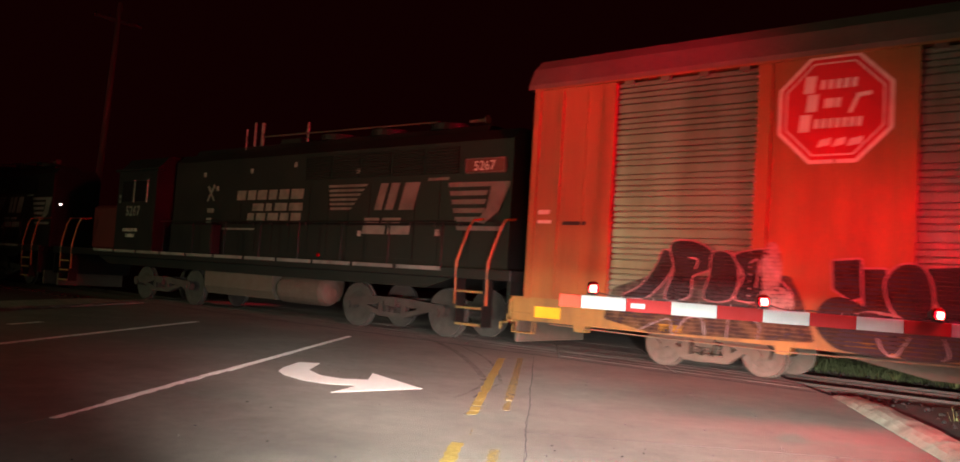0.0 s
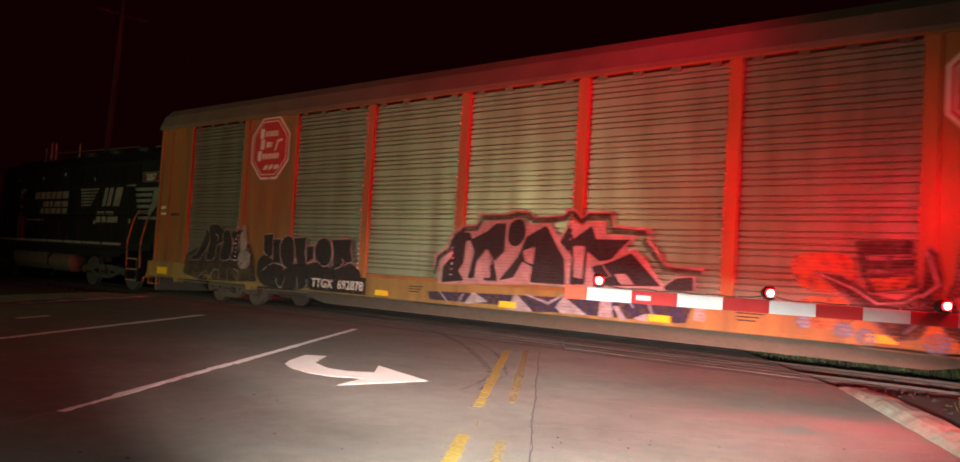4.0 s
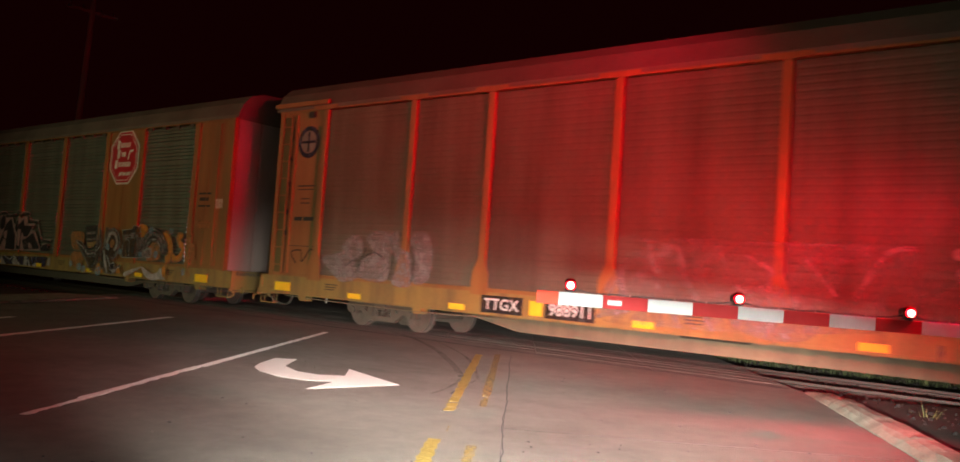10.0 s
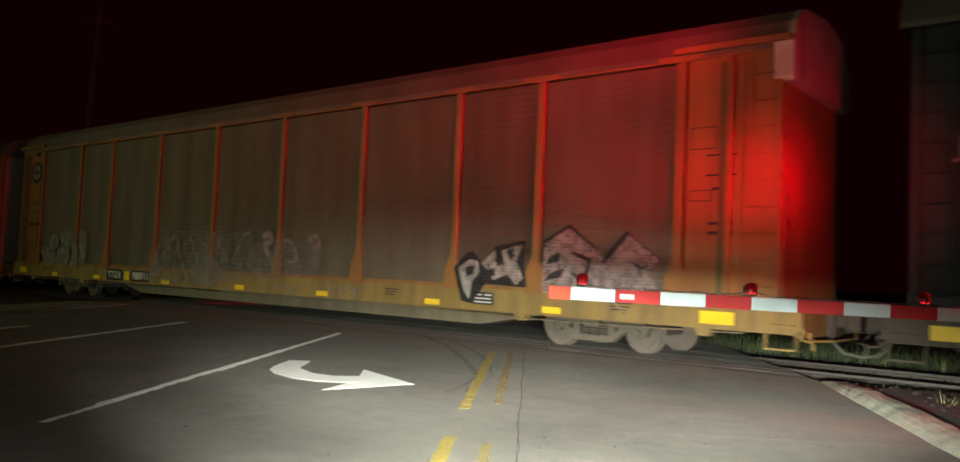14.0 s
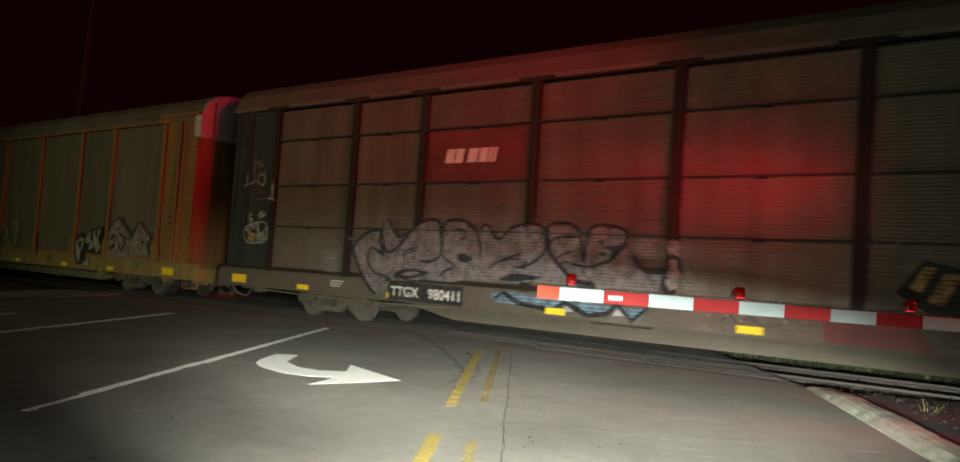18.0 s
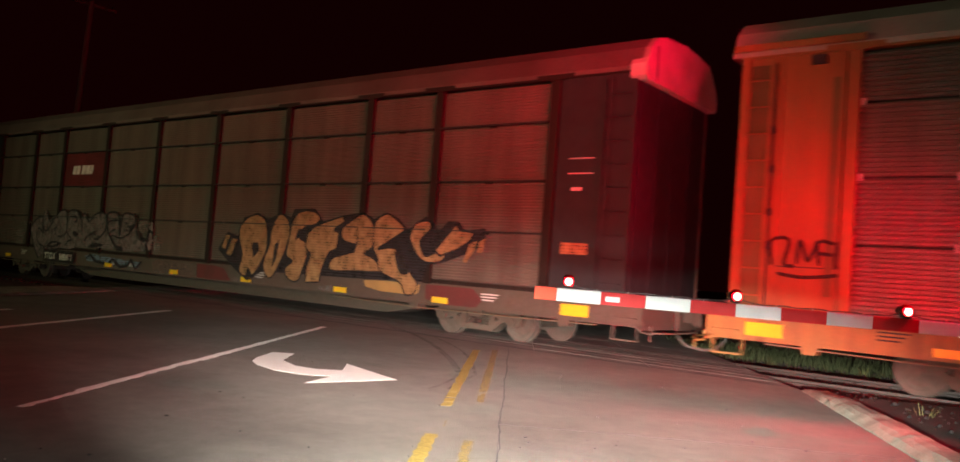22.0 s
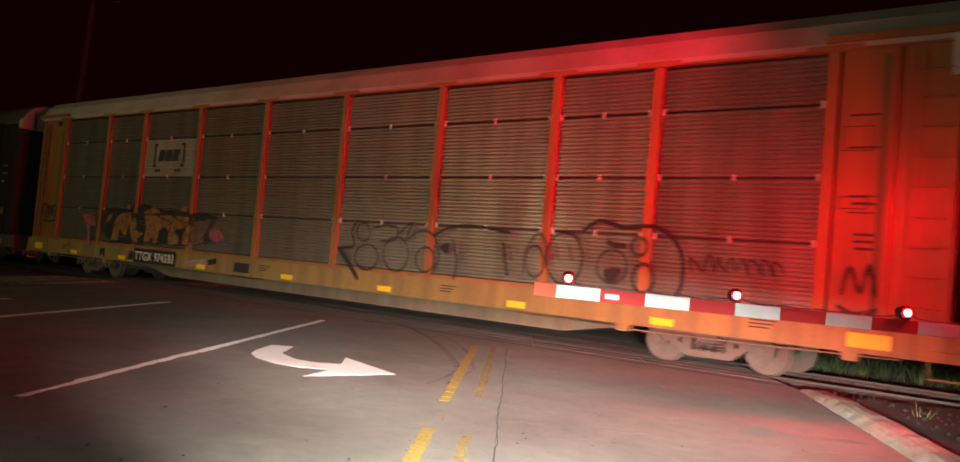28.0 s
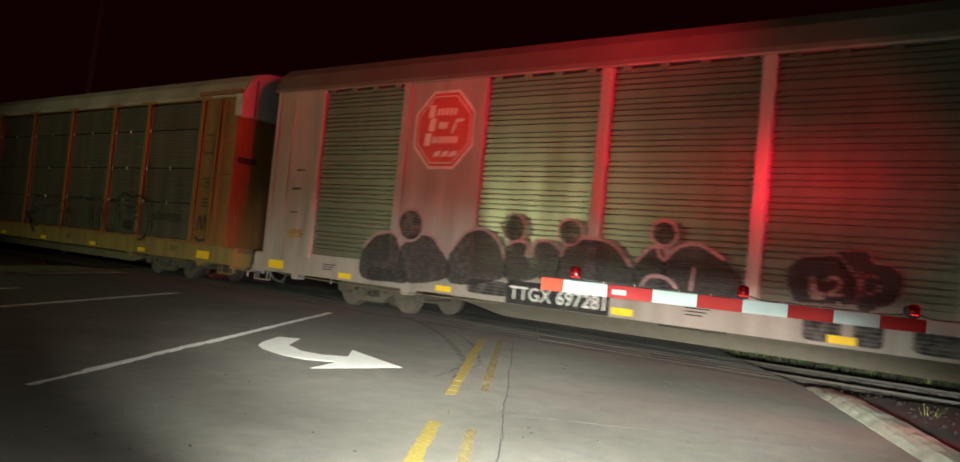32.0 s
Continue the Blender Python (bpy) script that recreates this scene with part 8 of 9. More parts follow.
daub(art, -0.0692, "smoke_thin", None, 0, [(10.11, 1.07), (10.1, 1.5), (10.32, 1.77), (10.59, 1.79), (10.68, 1.45), (10.82, 1.11)], True)
daub(art, -0.0708, None, "spray_rose", 0.065, [(10.1, 1.5), (10.32, 1.77), (10.59, 1.79), (10.68, 1.45)], True)
daub(art, -0.0724, "smoke_thin", None, 0, [(10.66, 1.07), (10.61, 1.59), (10.85, 1.83), (11.21, 1.88), (11.63, 1.67), (11.96, 1.16)], True)
daub(art, -0.074, None, "spray_rose", 0.065, [(10.61, 1.59), (10.85, 1.83), (11.21, 1.88), (11.63, 1.67)], True)
daub(art, -0.0756, "spray_smoke", "spray_rose", 0.055, [(5.24, 1.91), (5.21, 1.72), (5.05, 1.59), (4.84, 1.57), (4.65, 1.68), (4.55, 1.88), (4.59, 2.08), (4.75, 2.2), (4.97, 2.21), (5.15, 2.1)], True)
daub(art, -0.0772, "spray_smoke", "spray_rose", 0.055, [(7.8, 1.98), (7.77, 1.82), (7.64, 1.72), (7.48, 1.71), (7.33, 1.8), (7.26, 1.95), (7.3, 2.11), (7.42, 2.21), (7.59, 2.22), (7.73, 2.13)], True)
daub(art, -0.0788, "spray_smoke", "spray_rose", 0.055, [(9.02, 1.97), (8.99, 1.83), (8.87, 1.74), (8.72, 1.73), (8.58, 1.81), (8.52, 1.94), (8.55, 2.08), (8.67, 2.17), (8.83, 2.17), (8.96, 2.1)], True)
daub(art, -0.0804, "spray_smoke", "spray_rose", 0.055, [(10.8, 2.04), (10.77, 1.92), (10.67, 1.84), (10.53, 1.83), (10.4, 1.9), (10.35, 2.02), (10.38, 2.15), (10.49, 2.23), (10.63, 2.23), (10.75, 2.16)], True)
daub(art, -0.082, None, "spray_rose", 0.06, [(10.47, 1.83), (10.53, 1.66), (10.64, 1.58)], True)
daub(art, -0.0836, None, "spray_rose", 0.05, [(11.11, 1.11), (11.13, 1.37), (11.14, 1.53)], True)
daub(art, -0.0852, None, "spray_rose", 0.065, [(10.22, 1.1), (10.38, 1.31), (10.69, 1.3), (10.88, 1.15)], True)
art = daub(car5, -0.05, "spray_black", "spray_mauve", 0.035, [(13.24, 1.87), (13.4, 1.94), (13.68, 1.94), (13.74, 1.8), (13.97, 1.78), (14.13, 1.61), (14.11, 1.38), (13.89, 1.19), (13.56, 1.17)], True, "black blocks with a pale outline")
daub(art, -0.0512, "spray_black", "spray_mauve", 0.035, [(12.59, 1.35), (12.57, 1.61), (12.78, 1.82), (13.28, 1.87), (13.46, 1.68), (13.6, 1.52), (13.54, 1.17), (12.73, 1.13)], False)
daub(art, -0.0524, "chalk", None, 0, [(12.91, 1.53), (12.99, 1.5), (13.02, 1.34), (13.12, 1.32), (13.13, 1.23), (12.94, 1.23)], True)
daub(art, -0.0536, None, "chalk", 0.045, [(13.13, 1.47), (13.22, 1.55), (13.33, 1.49), (13.29, 1.38), (13.18, 1.3), (13.37, 1.31)], True)
daub(art, -0.0548, None, "chalk", 0.05, [(13.32, 1.21), (13.35, 1.15)], False)
daub(art, -0.056, None, "spray_mauve", 0.045, [(13.85, 1.51), (13.83, 1.42), (13.76, 1.37), (13.68, 1.38), (13.62, 1.44), (13.62, 1.53), (13.66, 1.6), (13.74, 1.62), (13.81, 1.59)], True)
daub(art, -0.0572, None, "spray_mauve", 0.04, [(13.58, 1.71), (13.59, 1.43), (13.67, 1.28)], True)
blobs(car5, [(13.12, 0.78, 0.27, 0.17), (13.74, 0.78, 0.20, 0.17), (14.75, 0.78, 0.45, 0.17), (4.3, 0.80, 0.6, 0.14), (7.0, 0.80, 0.5, 0.14)], "spray_smoke", None, 0, -0.004, "dark sprayed patches on the sill", None, 0.4)

# ---------------------------------------------------------------- small marks and fittings on the cars
bars = lambda car, x, z, w, h, mat, y=-0.034, label="": part("mark", plate([(x, z), (x + w, z), (x + w + h * 0.2, z + h), (x + h * 0.2, z + h)], y - 0.003, y), mat, car, label)
# pale bars on the red sheet of the dark car, dark bars and brackets on the pale sheet
for x, w in ((7.05, 0.22), (7.30, 0.20), (7.62, 0.24), (7.90, 0.20), (8.13, 0.08), (8.24, 0.08)):
    bars(car3, x, 3.42, w, 0.28, "mark_white", 0.012, "pale bar on the red sheet")
for x, w in ((7.25, 0.28), (7.60, 0.28), (7.95, 0.30)):
    bars(car4, x, 3.48, w, 0.32, "mark_black", 0.012, "dark bar on the pale sheet")
for x, d in ((7.02, 1), (8.55, -1)):
    part("bracket_mark", plate([(x, 3.32), (x, 3.98), (x + d * 0.16, 3.98), (x + d * 0.16, 3.92), (x + d * 0.06, 3.92), (x + d * 0.06, 3.38), (x + d * 0.16, 3.38), (x + d * 0.16, 3.32)], 0.006, 0.010), "mark_black", car4)
for x in (7.2, 7.35, 8.2, 8.35):
    part("dot_mark", plate([(x + 0.05 * math.cos(k * 0.785), 3.22 + 0.05 * math.sin(k * 0.785)) for k in range(8)], 0.006, 0.010), "mark_black", car4)
# round emblem on the second car's end
ring = part("emblem", plate([(1.08 + 0.38 * math.cos(k * 0.2618), 4.15 + 0.38 * math.sin(k * 0.2618)) for k in range(24)], -0.008, -0.002), "spray_navy", car2, "round dark emblem with a pale cross")
part("disc", plate([(1.08 + 0.27 * math.cos(k * 0.2618), 4.15 + 0.27 * math.sin(k * 0.2618)) for k in range(24)], -0.014, -0.009), "letter_grey", ring)
for a, b, c, d in ((-0.24, 0.24, -0.03, 0.03), (-0.03, 0.03, -0.24, 0.24)):
    part("bar", plate([(1.08 + a, 4.15 + c), (1.08 + b, 4.15 + c), (1.08 + b, 4.15 + d), (1.08 + a, 4.15 + d)], -0.018, -0.015), "spray_navy", ring)
# rows of small dark stencils and framed notices on the end bays
for car, items in ((car1, ((0.75, 2.35, 0.5, 0.07), (25.55, 2.62, 0.55, 0.05), (25.55, 2.95, 0.55, 0.05), (25.6, 2.78, 0.4, 0.09), (0.2, 2.55, 0.25, 0.08), (0.2, 2.38, 0.3, 0.06))), (car2, ((0.8, 3.1, 0.6, 0.03), (0.8, 3.02, 0.55, 0.02), (0.95, 2.8, 0.3, 0.025), (0.95, 2.70, 0.3, 0.025), (0.75, 2.3, 0.28, 0.09), (1.08, 2.3, 0.36, 0.09), (25.75, 3.3, 0.5, 0.03), (25.75, 2.98, 0.5, 0.03), (25.85, 2.75, 0.3, 0.05), (25.8, 2.2, 0.4, 0.05), (25.8, 2.05, 0.4, 0.05))), (car4, ((25.55, 3.92, 0.6, 0.03), (25.55, 3.45, 0.6, 0.03), (25.6, 2.76, 0.55, 0.02), (25.6, 2.52, 0.55, 0.02), (25.65, 2.64, 0.4, 0.04), (25.7, 2.2, 0.3, 0.04), (25.7, 2.1, 0.3, 0.04), (25.72, 2.0, 0.25, 0.04))), (car5, ((0.85, 2.55, 0.35, 0.05), (0.85, 2.0, 0.28, 0.03), (0.95, 3.0, 0.3, 0.04)))):
    for x, z, w, h in items:
        bars(car, x, z, w, h, "mark_black" if not (car == car1 and x < 0.5) else "mark_white", -0.003)
for car, x, z, mat in ((car1, 25.62, 2.05, "spray_rust"), (car3, 25.62, 1.72, "spray_tan"), (car5, 0.85, 1.42, "spray_tan")):
    part("placard", box(x, x + 0.55, -0.014, -0.003, z, z + 0.2), mat, car, "small orange notice plate")
part("mark", lettering("BI", 0.26), "mark_white", car1, "white stencilled letters", pose(26.35, -0.006, 2.58))
bars(car3, 25.68, 3.15, 0.5, 0.02, "mark_white", -0.003), bars(car3, 25.68, 3.42, 0.5, 0.02, "mark_white", -0.003), bars(car3, 25.75, 2.85, 0.22, 0.06, "mark_white", -0.003)
# small rows of stencil bars on the sills
for car, at in ((car1, (10.7, 17.9, 24.2)), (car2, (2.0, 10.6, 18.6, 24.1)), (car3, (3.9, 16.9, 23.9)), (car4, (2.1, 12.3, 18.1, 24.3)), (car5, (2.2, 11.0, 17.2, 24.0))):
    for x in at:
        for k, w in enumerate((0.42, 0.36, 0.30)):
            bars(car, x, 0.86 - 0.055 * k, w, 0.022, "mark_black" if car != car3 else "mark_white", 0.018)
# bright clips where the sheets of the four-row cars meet
for car, n0, size in ((car4, 3, 0.05), (car3, 2, 0.022)):
    c0 = None
    for i, (a, b) in enumerate(zip(POSTS, POSTS[1:])):
        for z in FOUR_ROWS[1:4]:
            for x in ((a + 0.13, (a + b) / 2, b - 0.13) if n0 == 3 else (a + 0.5,)):
                if random.random() < (0.9 if n0 == 3 else 0.5):
                    if c0 is None:
                        c0 = part("clip", box(-size / 2, size / 2, -0.012, 0.0, -size, size), "mark_white" if n0 == 3 else "steel", car, at=pose(x, 0.012, z))
                    else:
                        again(c0, pose(x, 0.012, z))
# brackets under the roof's edge
for car in (car1, car5):
    c0 = None
    for i, (a, b) in enumerate(zip(POSTS, POSTS[1:])):
        if i in (1, 7):
            continue
        for k in range(4):
            x = a + (b - a) * (k + 0.5) / 4
            if c0 is None:
                c0 = part("hanger", box(-0.09, 0.09, -0.02, 0.03, -0.05, 0.04), "galv_dull", car, at=pose(x, 0, SHEET1 + 0.0))
            else:
                again(c0, pose(x, 0, SHEET1 + 0.0))
# latch boxes at the top of the yellow ends
for car in (car2, car4):
    part("latch", box(1.05, 1.25, -0.05, 0.0, 4.72, 4.86), "mark_black", car)
    part("door_rail", box(-0.1, 1.8, -0.14, -0.07, 4.99, 5.09), "orange", car)
    part("door_rail", box(25.2, 27.1, -0.14, -0.07, 4.99, 5.09), "orange", car)
# ladder bays, door gaps, olive strips and framed notices on the yellow ends
def outline_box(car, x0, x1, z0, z1, y=-0.004):
    for a, b, c, d in ((x0, x1, z0, z0 + 0.014), (x0, x1, z1 - 0.014, z1), (x0, x0 + 0.012, z0, z1), (x1 - 0.012, x1, z0, z1)):
        part("notice_line", box(a, b, y - 0.003, y, c, d), "mark_black", car)


for car in (car2, car4):
    part("ladder_recess", box(0.15, 0.43, -0.006, -0.001, SHEET0 + 0.05, SHEET1 - 0.08), "olive", car, "olive ladder bay")
    part("door_gap", box(0.52, 0.55, -0.034, -0.031, SHEET0 + 0.05, SHEET1 - 0.06), "mark_black", car, "dark gap beside the door")
    part("stain_strip", box(1.36, 1.47, -0.005, -0.001, SHEET0 + 0.3, SHEET1 - 0.35), "olive", car, "olive stained strip")
    part("panel_seam", box(0.60, 1.52, -0.004, -0.001, 1.70, 1.715), "mark_black", car)
    part("stain_strip", box(25.98, 26.08, -0.036, -0.031, SHEET0 + 0.05, SHEET1 - 0.06), "olive", car, "olive groove")
    part("hinge_post", box(26.10, 26.18, -0.07, -0.001, SHEET0 + 0.02, SHEET1 + 0.02), "orange", car)
    outline_box(car, 25.48, 25.92, 3.42, 3.78)
    outline_box(car, 25.48, 25.86, 2.58, 2.76)
    for z in (1.95, 2.45, 3.1, 3.7):
        part("hinge", box(0.50, 0.58, -0.06, -0.034, z, z + 0.12, bevel=0.01), "mark_black", car)
part("strap", box(26.97, 27.0, 0.06, 0.62, 3.20, 3.36, bevel=0.004), "mark_black", car4, "dark strap across the end")
# upright seams and rust bands on the plain ends
for car in (car1, car5):
    for x in (0.62, 1.15, 25.9, 26.45):
        part("seam", box(x, x + 0.025, -0.012, 0.0, SHEET0 + 0.08, SHEET1), "orange" if car == car1 else "pale", car)

# ---------------------------------------------------------------- beside the rails
def blades(n, x0, x1, y0, y1, z, h0, h1, keep, w=0.012):
    verts, faces = [], []
    for _ in range(n):
        x, y = random.uniform(x0, x1), random.uniform(y0, y1)
        if not keep(x, y):
            continue
        h, a = random.uniform(h0, h1), random.uniform(0, 6.28)
        lx, ly = random.gauss(0, 0.35) * h, random.gauss(0, 0.35) * h
        dx, dy = w * math.cos(a), w * math.sin(a)
        k = len(verts)
        verts += [(x - dx, y - dy, z), (x + dx, y + dy, z), (x + dx * 0.7 + lx * 0.4, y + dy * 0.7 + ly * 0.4, z + h * 0.6), (x - dx * 0.7 + lx * 0.4, y - dy * 0.7 + ly * 0.4, z + h * 0.6), (x + lx, y + ly, z + h)]
        faces += [(k, k + 1, k + 2, k + 3), (k + 3, k + 2, k + 4)]
    me = bpy.data.meshes.new("grass")
    me.from_pydata(verts, [], faces)
    me.materials.append(M["grass"])
    return me


tagged(new("grass", blades(9000, -9, 8, 16.4, 19.5, -0.23, 0.12, 0.45, right_of_road)), "rough green grass behind the rails", "grass", kind="stuff")
tagged(new("grass", blades(500, -4, 6, 10.6, 12.2, -0.22, 0.05, 0.18, lambda x, y: Vector((x, y, 0)).dot(R) > 4.4, 0.006)), "sparse weeds in the ballast", "grass", kind="stuff")


def weed(x, y, h, n, seed):
    rnd = random.Random(seed)
    w = thing("weed", "small spiky pale green weed growing in the ballast", "plant", "weeds", pose(x, y, -0.21))
    for i in range(n):
        a, lean = 2 * math.pi * i / n + rnd.uniform(-0.3, 0.3), rnd.uniform(0.15, 0.6)
        hh = h * rnd.uniform(0.7, 1.1)
        bm = bmesh.new()
        rows = []
        for k in range(4):
            t = k / 3
            c = Vector((math.cos(a) * lean * hh * t ** 1.4, math.sin(a) * lean * hh * t ** 1.4, hh * t * (1 - 0.12 * lean * t)))
            half = 0.016 * (1 - t) + 0.001
            side = Vector((-math.sin(a), math.cos(a), 0)) * half
            rows.append((bm.verts.new(c - side), bm.verts.new(c + Vector((math.cos(a), math.sin(a), 0)) * -half * 0.5), bm.verts.new(c + side)))
        for u, v in zip(rows, rows[1:]):
            bm.faces.new((u[0], u[1], v[1], v[0]))
            bm.faces.new((u[1], u[2], v[2], v[1]))
        part("leaf", bm, "weed", w)


weed(-1.66, 10.55, 0.40, 14, 1)
weed(-1.97, 10.75, 0.22, 8, 2)
weed(-1.0, 10.3, 0.28, 10, 3)
weed(-2.6, 16.3, 0.4, 12, 4)
weed(-3.6, 16.5, 0.35, 10, 5)
# dark rubber left on the road by turning wheels
marks = thing("tyre_marks", "faint dark tyre marks curving over the road", "road marking", kind="structure")
for width, line in ((0.10, [(-12.1, 12.55), (-10.74, 11.78), (-9.13, 10.57), (-7.48, 9.08), (-6.42, 8.0)]), (0.05, [(-10.1, 11.75), (-8.38, 10.4), (-7.1, 9.1), (-6.2, 8.05)]), (0.05, [(-6.42, 8.0), (-6.0, 7.3), (-5.7, 6.6)]), (0.04, [(-6.2, 8.0), (-5.85, 7.3), (-5.6, 6.8)])):
    pts = curve(line, False, 6)
    bm = bmesh.new()
    ribbon(bm, pts, width, 0.0)
    for v in bm.verts:
        v.co = Vector((v.co.x, v.co.z, 0.0012))
    part("mark", bm, "tyre_mark", marks)
# grit on the road
rnd = random.Random(4)
for i in range(58):
    x, y = on_road(rnd.uniform(4.2, 11.0), rnd.uniform(-3.2, 3.0))[:2]
    bm = bmesh.new()
    bmesh.ops.create_icosphere(bm, subdivisions=1, radius=1, matrix=Matrix.Diagonal((rnd.uniform(0.005, 0.022), rnd.uniform(0.004, 0.011), 0.005, 1)))
    tagged(new("pebble", finish("pebble", bm, "joint" if i % 7 else "tie_pale")), "small loose stone lying on the road", "stone", "grit").matrix_world = pose(x, y, 0.004, rz=rnd.uniform(0, 180))


# ---------------------------------------------------------------- the locomotive
loco = thing("locomotive", "black four-axle diesel locomotive with white striped ends", "locomotive", "cars of the train", pose(-29.6, SIDE, 0))
CARS.append((loco, -29.6))
LL, WW = 20.15, 2 * MID            # length and width; x runs from the front platform to the rear one
HOOD = 0.62                        # the hood's side in y
truck(loco, 6.75, 0.51, 1.4)
truck(loco, LL - 3.55, 0.51, 1.4)
part("frame", box(0, LL, 0.05, WW - 0.05, 1.26, 1.48, bevel=0.02), "loco", loco)
part("frame_skirt", plate([(3.0, 1.26), (LL - 1.6, 1.26), (LL - 2.4, 1.02), (3.8, 1.02)], 0.22, WW - 0.22), "loco", loco)
part("long_hood", beam_x([(HOOD, 1.48), (HOOD, 4.18), (HOOD + 0.22, 4.42), (WW - HOOD - 0.22, 4.42), (WW - HOOD, 4.18), (WW - HOOD, 1.48)], 6.75, 19.62), "loco", loco)
part("hood_roof", beam_x([(0.95, 4.42), (1.05, 4.60), (WW - 1.05, 4.60), (WW - 0.95, 4.42)], 7.2, 18.6), "loco", loco)
part("blower_duct", box(7.2, 9.4, 0.30, HOOD, 1.48, 2.35, bevel=0.04), "loco", loco)
part("cab", beam_x([(0.10, 1.48), (0.10, 3.95), (0.45, 4.36), (MID, 4.52), (WW - 0.45, 4.36), (WW - 0.10, 3.95), (WW - 0.10, 1.48)], 4.25, 6.60), "loco", loco)
part("cab_roof_edge", box(4.15, 6.75, 0.02, 0.30, 3.93, 4.0, bevel=0.01), "loco", loco)
for x0, x1 in ((4.55, 5.25), (5.35, 6.05)):
    part("cab_window", box(x0, x1, 0.088, 0.10, 2.98, 3.62), "glass", loco)
    part("window_post", box(x1 + 0.02, x1 + 0.07, 0.075, 0.098, 2.95, 3.66), "chalk", loco)
part("short_hood", box(1.35, 4.20, 0.72, WW - 0.72, 1.48, 2.95, bevel=0.08), "loco_red", loco)
part("number_board", box(4.20, 4.26, 0.5, 1.2, 3.98, 4.25), "loco_mark", loco)
part("fuel_tank", beam_x([(0.42, 0.42), (0.28, 0.62), (0.28, 1.02), (WW - 0.28, 1.02), (WW - 0.28, 0.62), (WW - 0.42, 0.42)], 9.3, 12.4), "truck", loco)
part("air_tank", lathe([(12.55, 0.10), (12.62, 0.28), (12.75, 0.34), (14.3, 0.34), (14.42, 0.28), (14.5, 0.10)], "X", 24, centre=(0, 0.52, 0.72)), "wheel", loco, "pale dusty air tank")
# hood doors, each a thin leaf with a latch
for i in range(13):
    x = 9.55 + 0.74 * i
    if x > 18.4:
        break
    door = part("hood_door", box(x, x + 0.71, HOOD - 0.012, HOOD - 0.001, 1.62, 3.35), "loco", loco)
    part("latch", box(x + 0.60, x + 0.65, HOOD - 0.03, HOOD - 0.013, 2.35, 2.47), "black", door)
for i in range(5):
    part("grille", ribbed(13.0 + 1.05 * i, 13.95 + 1.05 * i, 3.5, 4.1, 0.06, 0.02, HOOD - 0.03), "loco", loco)
for x, y, h, r in ((9.7, 1.0, 0.55, 0.025), (9.95, 1.1, 0.75, 0.03), (10.15, 1.2, 0.75, 0.03), (10.35, 1.1, 0.7, 0.03), (12.2, 1.2, 0.6, 0.03)):
    part("roof_pipe", tube([(x, y, 4.5), (x, y, 4.55 + h)], r), "chalk", loco)
part("roof_rod", tube([(10.4, 1.1, 4.86), (14.0, 1.1, 4.82), (17.0, 1.1, 4.78)], 0.02), "truck", loco)
for x in (13.3, 15.2, 17.2):
    part("fan", lathe([(4.58, 0.55), (4.72, 0.55), (4.74, 0.48)], "Z", 24, centre=(x, MID, 0)), "loco", loco)
part("exhaust", box(11.0, 11.9, MID - 0.25, MID + 0.25, 4.55, 4.78, bevel=0.03), "loco", loco)
part("horn", lathe([(17.9, 0.03), (18.3, 0.04), (18.4, 0.10)], "X", 12, centre=(0, 1.2, 4.75)), "truck", loco)
# the pale broken stripe along the walkway's edge
for i in range(11):
    x = 3.05 + 1.40 * i
    if x + 1.3 < LL - 1.75:
        part("edge_stripe", box(x, x + 1.28, 0.03, 0.047, 1.40, 1.48), "loco_mark", loco, "pale reflective stripe")
# steps and their yellow edges at both ends
for x in (1.0, LL - 1.0):
    for j, z in enumerate((0.35, 0.68, 1.0)):
        step = part("step", box(x - 0.32, x + 0.32, 0.05, 0.30, z, z + 0.03), "black", loco)
        part("step_edge", box(x - 0.32, x + 0.32, 0.036, 0.049, z - 0.01, z + 0.035), "yellow", step, "yellow step edge")
    for dx in (-0.36, 0.34):
        part("step_side", box(x + dx, x + dx + 0.02, 0.06, 0.34, 0.33, 1.30), "loco", loco)
    part("end_beam", box(x - 0.98 if x < 5 else x + 0.90, x - 0.90 if x < 5 else x + 0.98, 0.1, WW - 0.1, 0.55, 1.47), "loco", loco)
    part("plow", box(x - 1.1 if x < 5 else x + 0.99, x - 0.99 if x < 5 else x + 1.1, 0.3, WW - 0.3, 0.12, 0.6, bevel=0.02), "truck", loco)
    s = -1 if x < 5 else 1
    part("coupler", box(min(x + s * 1.0, x + s * 1.55), max(x + s * 1.0, x + s * 1.55), MID - 0.15, MID + 0.15, 0.60, 0.92, bevel=0.04), "truck", loco)
    # bent grab rails in orange
    for dx in (-0.40, 0.42):
        part("grab_rail", tube([(x + dx, 0.08, 0.75), (x + dx, 0.06, 1.6), (x + dx + 0.22, 0.10, 2.25), (x + dx + 0.30, 0.16, 2.45), (x + dx + 0.28, 0.5, 2.5)], 0.028), "hand_orange", loco, "orange bent grab rail")
